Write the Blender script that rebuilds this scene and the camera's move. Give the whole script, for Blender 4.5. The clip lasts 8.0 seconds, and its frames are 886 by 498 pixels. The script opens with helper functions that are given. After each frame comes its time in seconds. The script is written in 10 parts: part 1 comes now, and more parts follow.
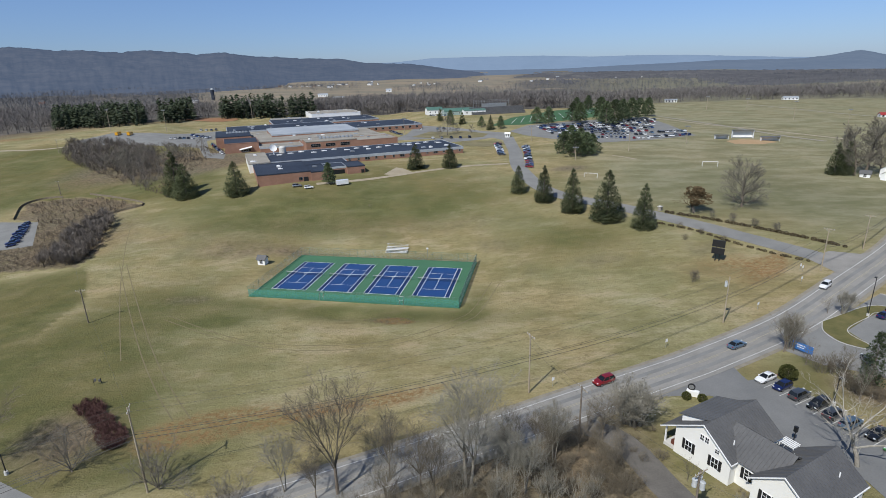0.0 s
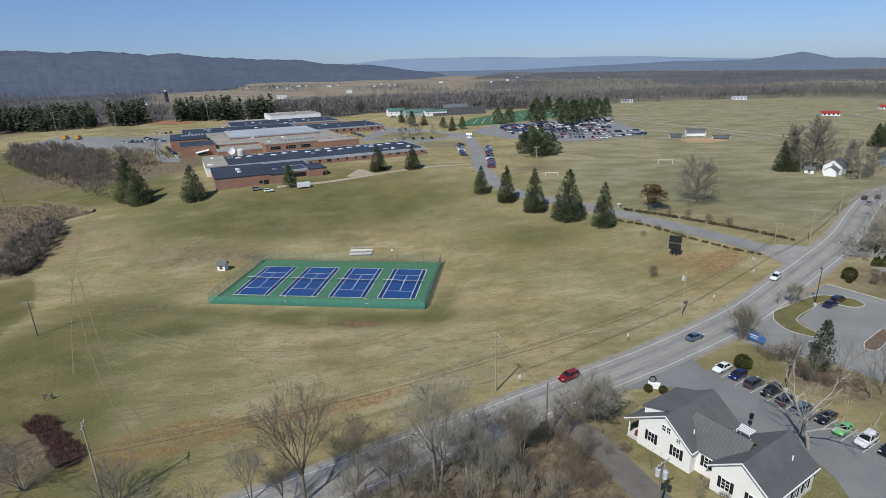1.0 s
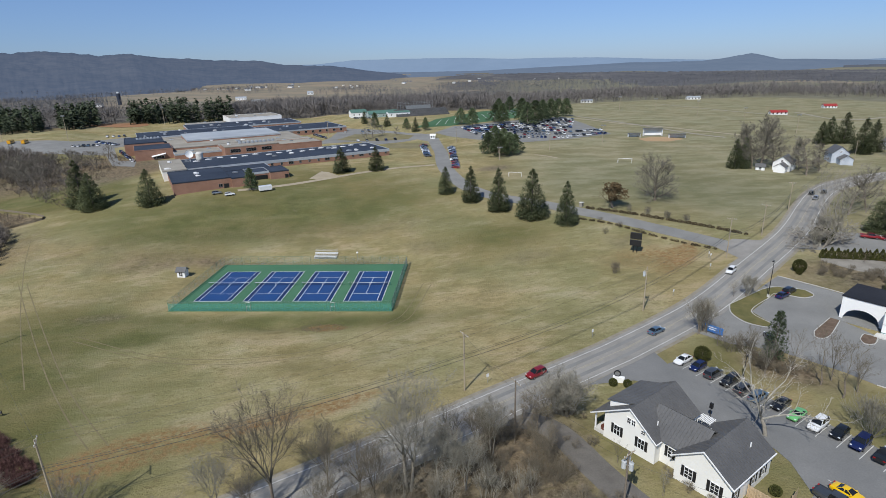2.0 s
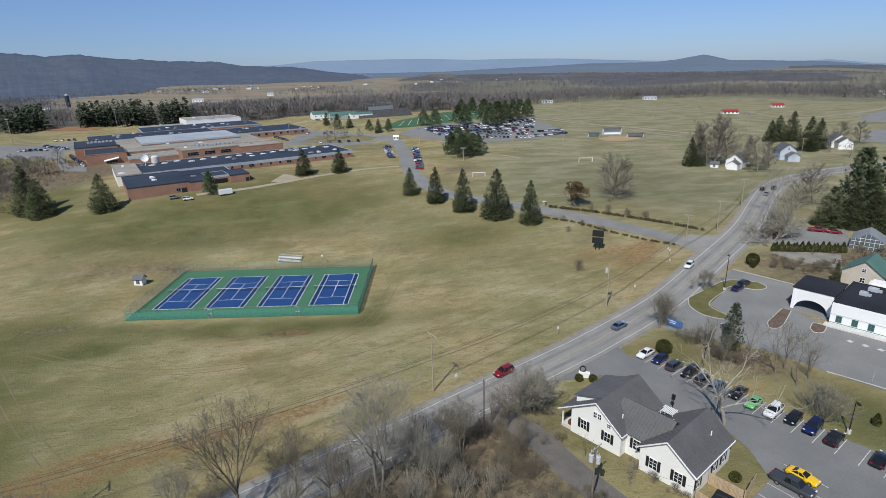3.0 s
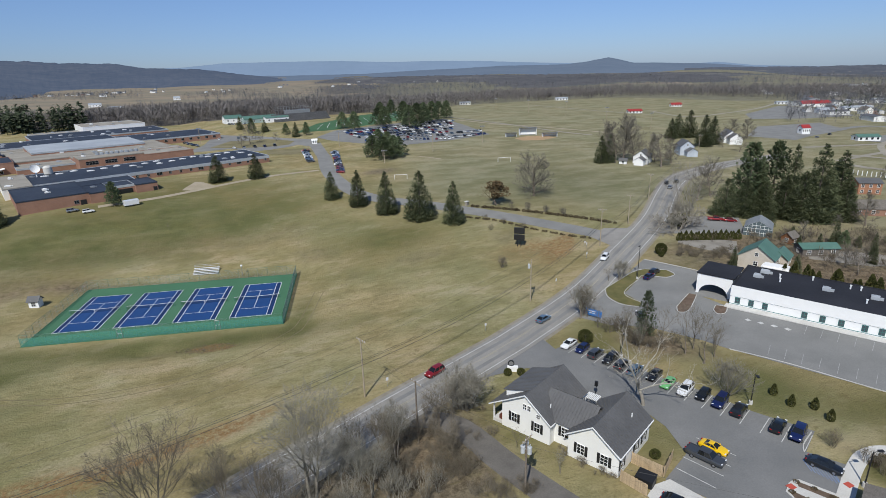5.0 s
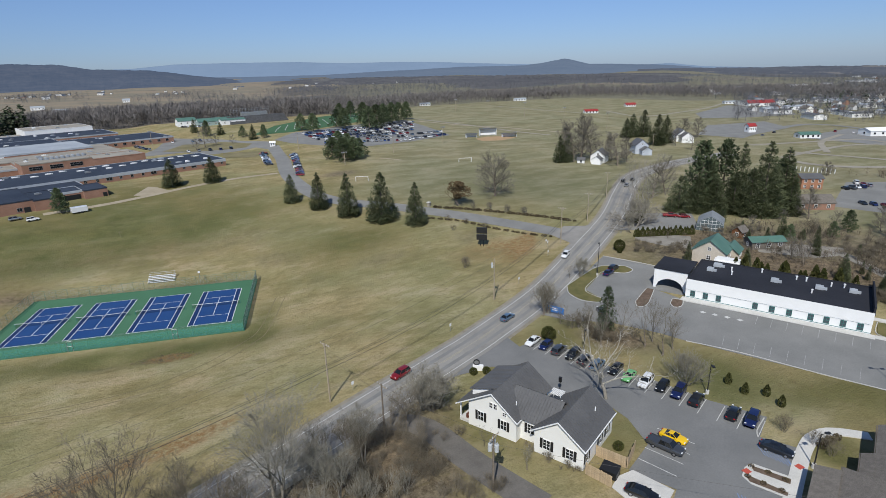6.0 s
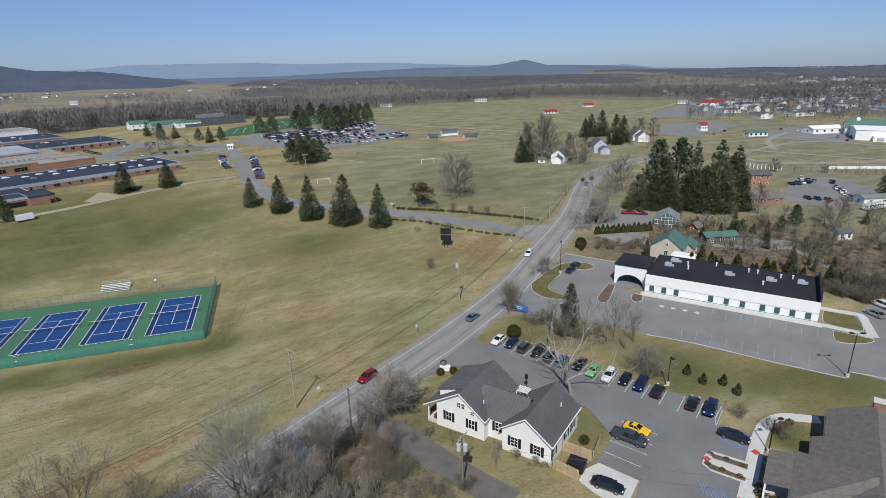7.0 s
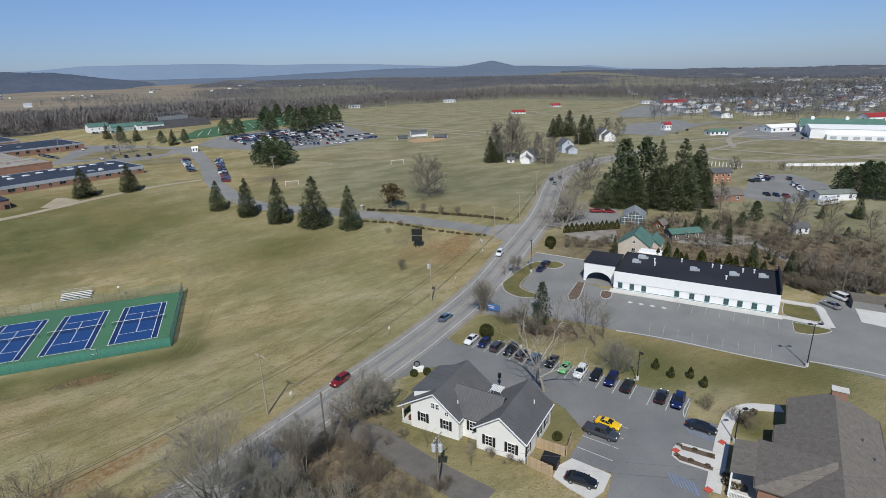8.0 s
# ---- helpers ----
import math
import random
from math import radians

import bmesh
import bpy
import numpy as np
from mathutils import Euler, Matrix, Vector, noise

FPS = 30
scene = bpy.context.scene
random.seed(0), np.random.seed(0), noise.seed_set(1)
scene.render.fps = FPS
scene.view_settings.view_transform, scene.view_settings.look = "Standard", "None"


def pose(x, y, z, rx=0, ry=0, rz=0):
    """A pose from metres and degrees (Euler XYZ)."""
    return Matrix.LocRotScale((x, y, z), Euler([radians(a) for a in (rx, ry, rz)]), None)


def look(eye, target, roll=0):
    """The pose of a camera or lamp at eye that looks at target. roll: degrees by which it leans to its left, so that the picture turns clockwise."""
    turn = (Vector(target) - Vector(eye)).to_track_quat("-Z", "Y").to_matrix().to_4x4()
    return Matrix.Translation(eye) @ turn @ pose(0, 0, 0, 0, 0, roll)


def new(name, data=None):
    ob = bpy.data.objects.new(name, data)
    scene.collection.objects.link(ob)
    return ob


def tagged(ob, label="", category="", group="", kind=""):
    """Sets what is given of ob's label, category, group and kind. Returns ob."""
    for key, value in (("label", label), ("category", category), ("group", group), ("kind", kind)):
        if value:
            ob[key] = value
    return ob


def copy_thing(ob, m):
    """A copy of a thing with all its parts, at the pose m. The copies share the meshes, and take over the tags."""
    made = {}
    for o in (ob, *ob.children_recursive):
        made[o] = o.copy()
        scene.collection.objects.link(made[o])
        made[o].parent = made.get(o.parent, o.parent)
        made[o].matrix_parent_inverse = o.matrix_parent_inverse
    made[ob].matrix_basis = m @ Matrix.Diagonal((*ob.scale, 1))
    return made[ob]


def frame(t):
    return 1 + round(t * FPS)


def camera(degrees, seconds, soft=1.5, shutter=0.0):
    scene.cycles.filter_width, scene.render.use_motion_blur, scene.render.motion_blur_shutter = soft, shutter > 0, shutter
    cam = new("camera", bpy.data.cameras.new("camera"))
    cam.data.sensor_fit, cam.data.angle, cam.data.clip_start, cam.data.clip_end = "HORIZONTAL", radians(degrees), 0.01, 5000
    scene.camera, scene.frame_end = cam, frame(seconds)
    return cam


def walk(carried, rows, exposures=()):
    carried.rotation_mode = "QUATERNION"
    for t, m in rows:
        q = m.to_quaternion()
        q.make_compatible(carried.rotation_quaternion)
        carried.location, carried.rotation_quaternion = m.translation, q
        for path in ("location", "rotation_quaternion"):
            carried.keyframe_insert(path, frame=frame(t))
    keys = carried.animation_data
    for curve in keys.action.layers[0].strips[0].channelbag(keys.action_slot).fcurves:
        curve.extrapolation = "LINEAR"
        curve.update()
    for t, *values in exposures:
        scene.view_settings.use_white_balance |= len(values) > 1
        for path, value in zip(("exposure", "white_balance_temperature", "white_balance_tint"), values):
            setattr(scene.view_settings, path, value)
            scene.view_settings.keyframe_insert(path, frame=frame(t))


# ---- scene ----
# ---- camera: hovers on the spot 63 m up and turns to the right ----
cam = camera(78.1, 8.0, soft=0.55)
EYE = (0.0, 0.0, 63.0)
TURN = [(0.0, 0.0), (0.5, -1.96), (1.0, -3.93), (1.5, -5.82), (3.0, -11.49), (3.5, -13.41), (4.0, -15.43),
        (4.5, -17.62), (6.0, -23.82), (6.5, -25.87), (7.0, -27.76), (7.5, -29.42), (8.0, -30.93)]
walk(cam, [(t, pose(0, 0, 0, 0, 0, yaw) @ look(EYE, (0.0, 94.774, 31.1), -1.54)) for t, yaw in TURN],
     exposures=[(0.0, 0.0), (3.0, -0.03), (8.0, -0.11)])


# ---- lie of the land: spot heights, and a smooth surface through them ----
SPOTS = [
    (-57.51, 148.66, 0), (10.49, 172.04, 0), (3.9, 136.42, 0), (-50.56, 185.81, 0.4), (-17.41, 191.38, 1.5),
    (15.2, 87.48, 5), (41.45, 59.29, 6.5), (-16.5, 66.61, 4.5), (-62.49, 71.15, 2), (-94.63, 132.01, 0.5), (-149.58, 182.68, -2.5),
    (-183.23, 261.32, 1), (-19.76, 226.15, 5.5), (-86.53, 254.81, 11), (11.26, 334.76, 13), (-212.95, 437.09, 14),
    (70.87, 185.14, 6.5), (33.47, 233.53, 9.5), (82.81, 155.27, 5.5), (64.56, 113.34, 5), (111.12, 143.96, 6.5),
    (136.03, 273.95, 11), (127.72, 388.38, 13), (337.39, 641.34, 14),
    (105.15, 89.82, 6.5), (123.68, 57.48, 6.5), (86.53, 31.39, 7.5), (184.53, 134.16, 6.5), (193.18, 207.12, 8), (437.83, 198.8, 4),
]
SPOT_XY = np.array([s[:2] for s in SPOTS])


def _bend(r2):
    return 0.5 * r2 * np.log(r2 + 1e-6)


def _weights():
    n = len(SPOTS)
    d = SPOT_XY[:, None] - SPOT_XY[None]
    a = np.zeros((n + 3, n + 3))
    a[:n, :n] = _bend((d ** 2).sum(-1)) + np.eye(n) * 900.0
    a[:n, n], a[:n, n + 1:] = 1, SPOT_XY
    a[n, :n], a[n + 1:, :n] = 1, SPOT_XY.T
    return np.linalg.solve(a, np.r_[[s[2] for s in SPOTS], 0, 0, 0])


SPOT_W = _weights()
COURT_MID, COURT_TURN, COURT_HALF = (-23.2, 160.3), -11.25, (31.3, 18.3)


def _ease(v):
    v = np.clip(v, 0, 1)
    return v * v * (3 - 2 * v)


def hz(x, y):
    """Height of the ground; takes numbers or arrays."""
    x, y = np.asarray(x, float), np.asarray(y, float)
    r2 = (x[..., None] - SPOT_XY[:, 0]) ** 2 + (y[..., None] - SPOT_XY[:, 1]) ** 2
    z = _bend(r2) @ SPOT_W[:-3] + SPOT_W[-3] + x * SPOT_W[-2] + y * SPOT_W[-1]
    z = np.clip(z, -12, 16)
    r = np.hypot(x, y)
    behind = _ease((60 - y) / 80) * _ease((np.hypot(x, np.minimum(y, 0)) - 60) / 200)
    far = np.maximum(_ease((r - 500) / 700), behind)
    z = z * (1 - far) + (3 + 3 * np.sin(x / 310 + 1) * np.sin(y / 270) + 5 * _ease((r - 1100) / 900) * (np.sin(x / 170 + y / 410) * np.sin(y / 230 - x / 520) + 0.5 * np.sin(x / 97 - y / 150))) * far
    # the eastern valley falls away
    z = z - 50 * _ease((np.degrees(np.arctan2(x, y)) - 42) / 24) * _ease((r - 1300) / 2600) * (y > 0)
    # the graded site of the school
    a = math.radians(21.0)
    u, v = (x + 87.8) * math.cos(a) + (y - 258.4) * math.sin(a), -(x + 87.8) * math.sin(a) + (y - 258.4) * math.cos(a)
    pad = 1 - _ease(np.maximum(np.abs(u - 60) - 90, np.abs(v - 190) - 140) / 45)
    z = z * (1 - pad) + np.minimum(z, 11.6) * pad
    # the level pad of the tennis courts, and the hollow in front of it
    a = math.radians(COURT_TURN)
    u = (x - COURT_MID[0]) * math.cos(a) + (y - COURT_MID[1]) * math.sin(a)
    v = -(x - COURT_MID[0]) * math.sin(a) + (y - COURT_MID[1]) * math.cos(a)
    out = np.maximum(np.abs(u) - COURT_HALF[0] - 1, np.abs(v) - COURT_HALF[1] - 1)
    pad = 1 - _ease(out / 9)
    z = z * (1 - pad) - 0.06 * pad
    z = z - 1.3 * np.exp(-((u - 2) / 6.0) ** 2 - ((v + 27) / 2.8) ** 2)
    return z if z.ndim else float(z)


# ---- daylight: clear spring noon, sun behind the viewer's left shoulder ----
SUN_FROM, SUN_UP = 216.0, 48.0       # degrees from +y towards +x, and above the horizon
world = bpy.data.worlds.new("world")
scene.world = world
world.use_nodes = True
_sky = world.node_tree.nodes.new("ShaderNodeTexSky")
_sky.sky_type = "NISHITA"
_sky.sun_disc = False
_sky.sun_elevation, _sky.sun_rotation = radians(SUN_UP), radians(SUN_FROM)
_sky.altitude = 600
_sky.air_density, _sky.dust_density, _sky.ozone_density = 1.0, 0.2, 2.5
_back = world.node_tree.nodes["Background"]
_back.inputs["Strength"].default_value = 0.1
# clear spring air: a deeper blue than the bare model, and no yellow rim at the horizon
_t = world.node_tree
_co = _t.nodes.new("ShaderNodeTexCoord")
_sep = _t.nodes.new("ShaderNodeSeparateXYZ")
_t.links.new(_co.outputs["Generated"], _sep.inputs[0])
_ramp = _t.nodes.new("ShaderNodeMapRange")
_t.links.new(_sep.outputs["Z"], _ramp.inputs[0])
for _i, _v in enumerate((0.0, 0.35, 0.0, 1.0)):
    _ramp.inputs[_i + 1].default_value = _v
_tint = _t.nodes.new("ShaderNodeMix")
_tint.data_type = "RGBA"
_t.links.new(_ramp.outputs[0], _tint.inputs[0])
_tint.inputs[6].default_value, _tint.inputs[7].default_value = (0.405, 0.55, 0.93, 1), (0.95, 1.0, 1.08, 1)
_mul = _t.nodes.new("ShaderNodeMix")
_mul.data_type, _mul.blend_type = "RGBA", "MULTIPLY"
_mul.inputs[0].default_value = 1.0
_t.links.new(_sky.outputs[0], _mul.inputs[6])
_t.links.new(_tint.outputs[2], _mul.inputs[7])
_t.links.new(_mul.outputs[2], _back.inputs[0])
_sun = bpy.data.lights.new("sun", "SUN")
_sun.energy, _sun.angle, _sun.color = 4.6, radians(0.53), (0.975, 0.95, 0.885)
_a, _e = radians(SUN_FROM), radians(SUN_UP)
sun = new("sun", _sun)
sun.matrix_world = look((math.sin(_a) * math.cos(_e) * 400, math.cos(_a) * math.cos(_e) * 400, math.sin(_e) * 400), (0, 0, 0))
scene.view_settings.exposure = 0.0


# ---- materials ----
def _nodes(name):
    m = bpy.data.materials.new(name)
    m.use_nodes = True
    t = m.node_tree
    return m, t, t.nodes["Principled BSDF"]


def _node(t, kind, **inputs):
    n = t.nodes.new(kind)
    for k, v in inputs.items():
        n.inputs[k.replace("_", " ")].default_value = v
    return n


def _mix(t, fac, a, b, blend="MIX"):
    n = t.nodes.new("ShaderNodeMix")
    n.data_type, n.blend_type = "RGBA", blend
    for i, v in ((0, fac), (6, a), (7, b)):
        if hasattr(v, "is_linked"):
            t.links.new(v, n.inputs[i])
        elif i == 0:
            n.inputs[0].default_value = v
        else:
            n.inputs[i].default_value = (*v, 1)
    return n.outputs[2]


def _range(t, v, lo, hi, to0=0.0, to1=1.0):
    n = t.nodes.new("ShaderNodeMapRange")
    t.links.new(v, n.inputs[0])
    for i, x in enumerate((lo, hi, to0, to1)):
        n.inputs[i + 1].default_value = x
    return n.outputs[0]


def _noise(t, scale, detail=4.0, stretch=None, rough=0.6):
    co = t.nodes.new("ShaderNodeTexCoord").outputs["Object"]
    if stretch:
        mp = t.nodes.new("ShaderNodeMapping")
        mp.inputs["Scale"].default_value = stretch
        t.links.new(co, mp.inputs[0])
        co = mp.outputs[0]
    n = _node(t, "ShaderNodeTexNoise", Scale=scale, Detail=detail, Roughness=rough)
    t.links.new(co, n.inputs["Vector"])
    return n.outputs["Fac"]


def _bump(t, b, height, strength, distance):
    n = _node(t, "ShaderNodeBump", Strength=strength, Distance=distance)
    t.links.new(height, n.inputs["Height"])
    t.links.new(n.outputs[0], b.inputs["Normal"])


def surface(name, a, b, rough=0.8, patch=0.4, grain=8.0, relief=0.2, depth=0.01, metal=0.0, stretch=None, vary=0.0, spec=0.3, wear=1.0):
    """A worn surface between two colours: broad patches, fine grain, slight relief; vary: spread from object to object."""
    m, t, p = _nodes(name)
    broad, fine = _noise(t, patch, 3.0, stretch), _noise(t, grain, 5.0, stretch)
    col = _mix(t, _range(t, broad, 0.3, 0.7), a, b)
    lo, hi = 1 - 0.28 * wear, 1 + 0.22 * wear
    col = _mix(t, 1.0, col, _mix(t, fine, (lo, lo, lo), (hi, hi, hi)), "MULTIPLY")
    if vary:
        info = t.nodes.new("ShaderNodeObjectInfo")
        hsv = t.nodes.new("ShaderNodeHueSaturation")
        t.links.new(_range(t, info.outputs["Random"], 0, 1, 1 - vary, 1 + vary), hsv.inputs["Value"])
        t.links.new(col, hsv.inputs["Color"])
        col = hsv.outputs[0]
    t.links.new(col, p.inputs["Base Color"])
    t.links.new(_range(t, fine, 0.2, 0.8, max(0.02, rough - 0.1), min(1, rough + 0.1)), p.inputs["Roughness"])
    p.inputs["Metallic"].default_value = metal
    p.inputs["Specular IOR Level"].default_value = spec
    if relief:
        _bump(t, p, fine, relief, depth)
    return m


def plain(name, c, rough=0.5, metal=0.0, coat=0.0):
    m, t, p = _nodes(name)
    fine = _noise(t, 30.0, 2.0)
    t.links.new(_mix(t, 1.0, c, _mix(t, fine, (0.9, 0.9, 0.9), (1.08, 1.08, 1.08)), "MULTIPLY"), p.inputs["Base Color"])
    p.inputs["Roughness"].default_value, p.inputs["Metallic"].default_value = rough, metal
    p.inputs["Coat Weight"].default_value = coat
    p.inputs["Coat Roughness"].default_value = 0.08
    return m


def foliage(name, a, b, patch=0.5, vary=0.2, through_light=0.35):
    """Needles or leaves: matt, and partly lit through from behind."""
    m = surface(name, a, b, 0.95, patch, 3.0, 0.0, vary=vary, spec=0.05)
    t = m.node_tree
    p, out = t.nodes["Principled BSDF"], t.nodes["Material Output"]
    back = t.nodes.new("ShaderNodeBsdfTranslucent")
    t.links.new(p.inputs["Base Color"].links[0].from_socket, back.inputs["Color"])
    mix = t.nodes.new("ShaderNodeMixShader")
    mix.inputs[0].default_value = through_light
    t.links.new(p.outputs[0], mix.inputs[1])
    t.links.new(back.outputs[0], mix.inputs[2])
    t.links.new(mix.outputs[0], out.inputs["Surface"])
    return m


def _ground_material():
    m, t, p = _nodes("meadow")

    def layer(name):
        n = t.nodes.new("ShaderNodeAttribute")
        n.attribute_name = name
        return n.outputs["Fac"]

    tuft, mid, broad = _noise(t, 2.6, 6.0), _noise(t, 0.22, 5.0), _noise(t, 0.035, 4.0)
    streak = _noise(t, 0.5, 4.0, (0.25, 1.0, 1.0))
    smear = _noise(t, 0.11, 7.0, (0.45, 1.0, 1.0), 0.68)
    clump = _noise(t, 0.75, 3.0, (0.6, 1.0, 1.0))
    dry = _mix(t, _range(t, mid, 0.3, 0.7), (0.238, 0.206, 0.104), (0.338, 0.294, 0.164))
    dry = _mix(t, _range(t, broad, 0.42, 0.62, 0, 0.75), dry, (0.196, 0.176, 0.080))
    dry = _mix(t, _range(t, streak, 0.5, 0.75, 0, 0.4), dry, (0.38, 0.33, 0.21))
    dry = _mix(t, _range(t, smear, 0.52, 0.62, 0, 0.65), dry, (0.360, 0.306, 0.196))
    dry = _mix(t, _range(t, smear, 0.47, 0.38, 0, 0.6), dry, (0.176, 0.158, 0.078))
    dry = _mix(t, _range(t, clump, 0.58, 0.68, 0, 0.55), dry, (0.175, 0.148, 0.070))
    lawn = _mix(t, _range(t, mid, 0.3, 0.7), (0.078, 0.085, 0.031), (0.140, 0.132, 0.054))
    lawn = _mix(t, _range(t, smear, 0.50, 0.62, 0, 0.3), lawn, (0.205, 0.185, 0.092))

    def ragged(name):
        a = t.nodes.new("ShaderNodeMath")
        a.operation = "MULTIPLY_ADD"
        a.inputs[1].default_value = 0.9
        t.links.new(_mix(t, 0.5, mid, tuft), a.inputs[0])
        t.links.new(layer(name), a.inputs[2])
        return _range(t, a.outputs[0], 0.72, 1.15)

    lush = t.nodes.new("ShaderNodeMath")
    lush.operation = "MULTIPLY"
    t.links.new(ragged("green"), lush.inputs[0])
    t.links.new(_range(t, _noise(t, 0.055, 6.0, rough=0.7), 0.36, 0.58, 0.7, 1.0), lush.inputs[1])
    col = _mix(t, lush.outputs[0], dry, lawn)
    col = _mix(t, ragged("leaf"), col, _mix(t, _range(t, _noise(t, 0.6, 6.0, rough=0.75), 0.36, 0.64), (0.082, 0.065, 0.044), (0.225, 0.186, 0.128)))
    bare = t.nodes.new("ShaderNodeMath")
    bare.operation = "MULTIPLY"
    t.links.new(ragged("soil"), bare.inputs[0])
    t.links.new(_range(t, _noise(t, 0.9, 6.0, rough=0.75), 0.40, 0.58, 0.15, 1.0), bare.inputs[1])
    col = _mix(t, bare.outputs[0], col, _mix(t, tuft, (0.165, 0.098, 0.046), (0.275, 0.170, 0.080)))
    col = _mix(t, 1.0, col, _mix(t, _range(t, tuft, 0.32, 0.68), (0.82, 0.82, 0.80), (1.18, 1.18, 1.20)), "MULTIPLY")
    fleck = _noise(t, 1.1, 2.0, (0.5, 1.0, 1.0))
    col = _mix(t, _range(t, fleck, 0.62, 0.72, 0, 0.5), col, (0.135, 0.112, 0.056))
    warm = _noise(t, 0.028, 5.0, rough=0.62)
    col = _mix(t, 1.0, col, _mix(t, _range(t, warm, 0.40, 0.60), (1.045, 0.985, 0.95), (0.955, 1.0, 0.985)), "MULTIPLY")
    col = _mix(t, _range(t, _noise(t, 0.09, 6.0, rough=0.7), 0.52, 0.72, 0, 0.55), col, (0.160, 0.140, 0.072))
    # far woodland floor, greyed in the base colour to stand in for haze
    col = _mix(t, _range(t, layer("hazed_floor"), 0.15, 0.8, 0, 0.9), col, _mix(t, _range(t, _noise(t, 0.05, 4.0), 0.4, 0.6), (0.085, 0.080, 0.076), (0.150, 0.138, 0.124)))
    col = _mix(t, _range(t, layer("pasture"), 0.0, 1.0, 0, 0.6), col, _mix(t, _range(t, smear, 0.42, 0.58), (0.168, 0.167, 0.102), (0.244, 0.236, 0.162)))
    # far crop fields in tan, greyed a little to suggest haze
    crop = _mix(t, _range(t, _noise(t, 0.0045, 3.0, (1, 2.5, 1)), 0.44, 0.56), (0.255, 0.210, 0.155), (0.20, 0.182, 0.138))
    col = _mix(t, _range(t, layer("stubble"), 0.1, 0.9), col, _mix(t, _range(t, _noise(t, 0.012, 4.0, (1, 2.0, 1)), 0.58, 0.64, 0, 0.6), crop, (0.13, 0.112, 0.092)))
    t.links.new(col, p.inputs["Base Color"])
    p.inputs["Roughness"].default_value = 0.95
    p.inputs["Specular IOR Level"].default_value = 0.1
    _bump(t, p, _mix(t, 0.45, tuft, _noise(t, 0.8, 6.0, (0.7, 1.0, 1.0), 0.7)), 1.0, 0.36)
    return m


M_GROUND = _ground_material()
M_ROAD = surface("worn_asphalt", (0.232, 0.224, 0.209), (0.300, 0.289, 0.270), 0.95, 0.15, 3.0, 0.1, spec=0.1)
M_LOT = surface("parking_asphalt", (0.163, 0.166, 0.166), (0.208, 0.209, 0.207), 0.9, 0.12, 4.0, 0.1, spec=0.12)
M_LOT_OLD = surface("old_parking_asphalt", (0.190, 0.191, 0.186), (0.242, 0.242, 0.234), 0.9, 0.12, 4.0, 0.1, spec=0.12)
M_DRIVE = surface("aged_driveway_asphalt", (0.118, 0.110, 0.100), (0.165, 0.154, 0.140), 0.95, 0.3, 4.0, 0.1, spec=0.1)
M_TRACK = surface("gravel_track", (0.30, 0.255, 0.18), (0.38, 0.33, 0.25), 0.95, 0.2, 2.0, 0.3)
M_CONCRETE = surface("pale_concrete", (0.50, 0.49, 0.46), (0.60, 0.59, 0.56), 0.85, 0.3, 6.0, 0.1)
M_KERB = surface("weathered_kerb_concrete", (0.42, 0.415, 0.395), (0.53, 0.52, 0.495), 0.9, 0.5, 8.0, 0.1)
M_LINE = surface("worn_white_paint", (0.40, 0.40, 0.39), (0.64, 0.64, 0.62), 0.7, 1.6, 7.0, 0.0, wear=1.6)
M_LINE_FAINT = surface("faded_white_paint", (0.22, 0.22, 0.22), (0.42, 0.42, 0.41), 0.8, 1.6, 7.0, 0.0, wear=1.8)
M_BLUE_LINE = surface("blue_paint", (0.13, 0.21, 0.38), (0.2, 0.27, 0.42), 0.7, 1.0, 9.0, 0.0)
M_YELLOW = surface("yellow_paint", (0.34, 0.31, 0.22), (0.38, 0.355, 0.28), 0.7, 1.0, 9.0, 0.0)
M_COURT_GREEN = surface("green_court_coating", (0.055, 0.150, 0.082), (0.066, 0.172, 0.096), 0.8, 0.1, 3.0, 0.02)
M_COURT_BLUE = surface("blue_court_coating", (0.011, 0.050, 0.172), (0.015, 0.063, 0.200), 0.75, 0.1, 3.0, 0.02)
M_COURT_NAVY = surface("navy_court_coating", (0.007, 0.026, 0.095), (0.010, 0.034, 0.115), 0.75, 0.1, 3.0, 0.02)
M_COURT_LINE = plain("court_line_paint", (0.78, 0.79, 0.82), 0.7)
M_STEEL = surface("galvanised_steel", (0.32, 0.33, 0.34), (0.42, 0.43, 0.44), 0.45, 1.0, 20.0, 0.0, metal=0.6)
M_WHITE_OLD = surface("weathered_white_paint", (0.58, 0.58, 0.57), (0.70, 0.695, 0.68), 0.7, 0.3, 4.0, 0.05, vary=0.18)
M_RUT = surface("flattened_grass", (0.150, 0.128, 0.068), (0.215, 0.182, 0.102), 0.95, 0.3, 5.0, 0.2)
M_WHITE = surface("white_paint", (0.76, 0.765, 0.76), (0.80, 0.805, 0.80), 0.6, 0.5, 6.0, 0.03, wear=0.25)
M_SIDING = surface("cream_vinyl_siding", (0.735, 0.728, 0.69), (0.785, 0.778, 0.74), 0.55, 0.3, 6.0, 0.02, wear=0.25)
M_ROOF_GREY = surface("grey_metal_roofing", (0.097, 0.097, 0.099), (0.126, 0.126, 0.128), 0.5, 0.2, 3.0, 0.02)
M_ROOF_BLACK = surface("black_membrane_roofing", (0.016, 0.017, 0.022), (0.028, 0.029, 0.036), 0.75, 0.08, 2.0, 0.02)
M_ROOF_BLUE = surface("dark_slate_blue_membrane", (0.024, 0.032, 0.050), (0.040, 0.050, 0.072), 0.7, 0.05, 0.6, 0.02)
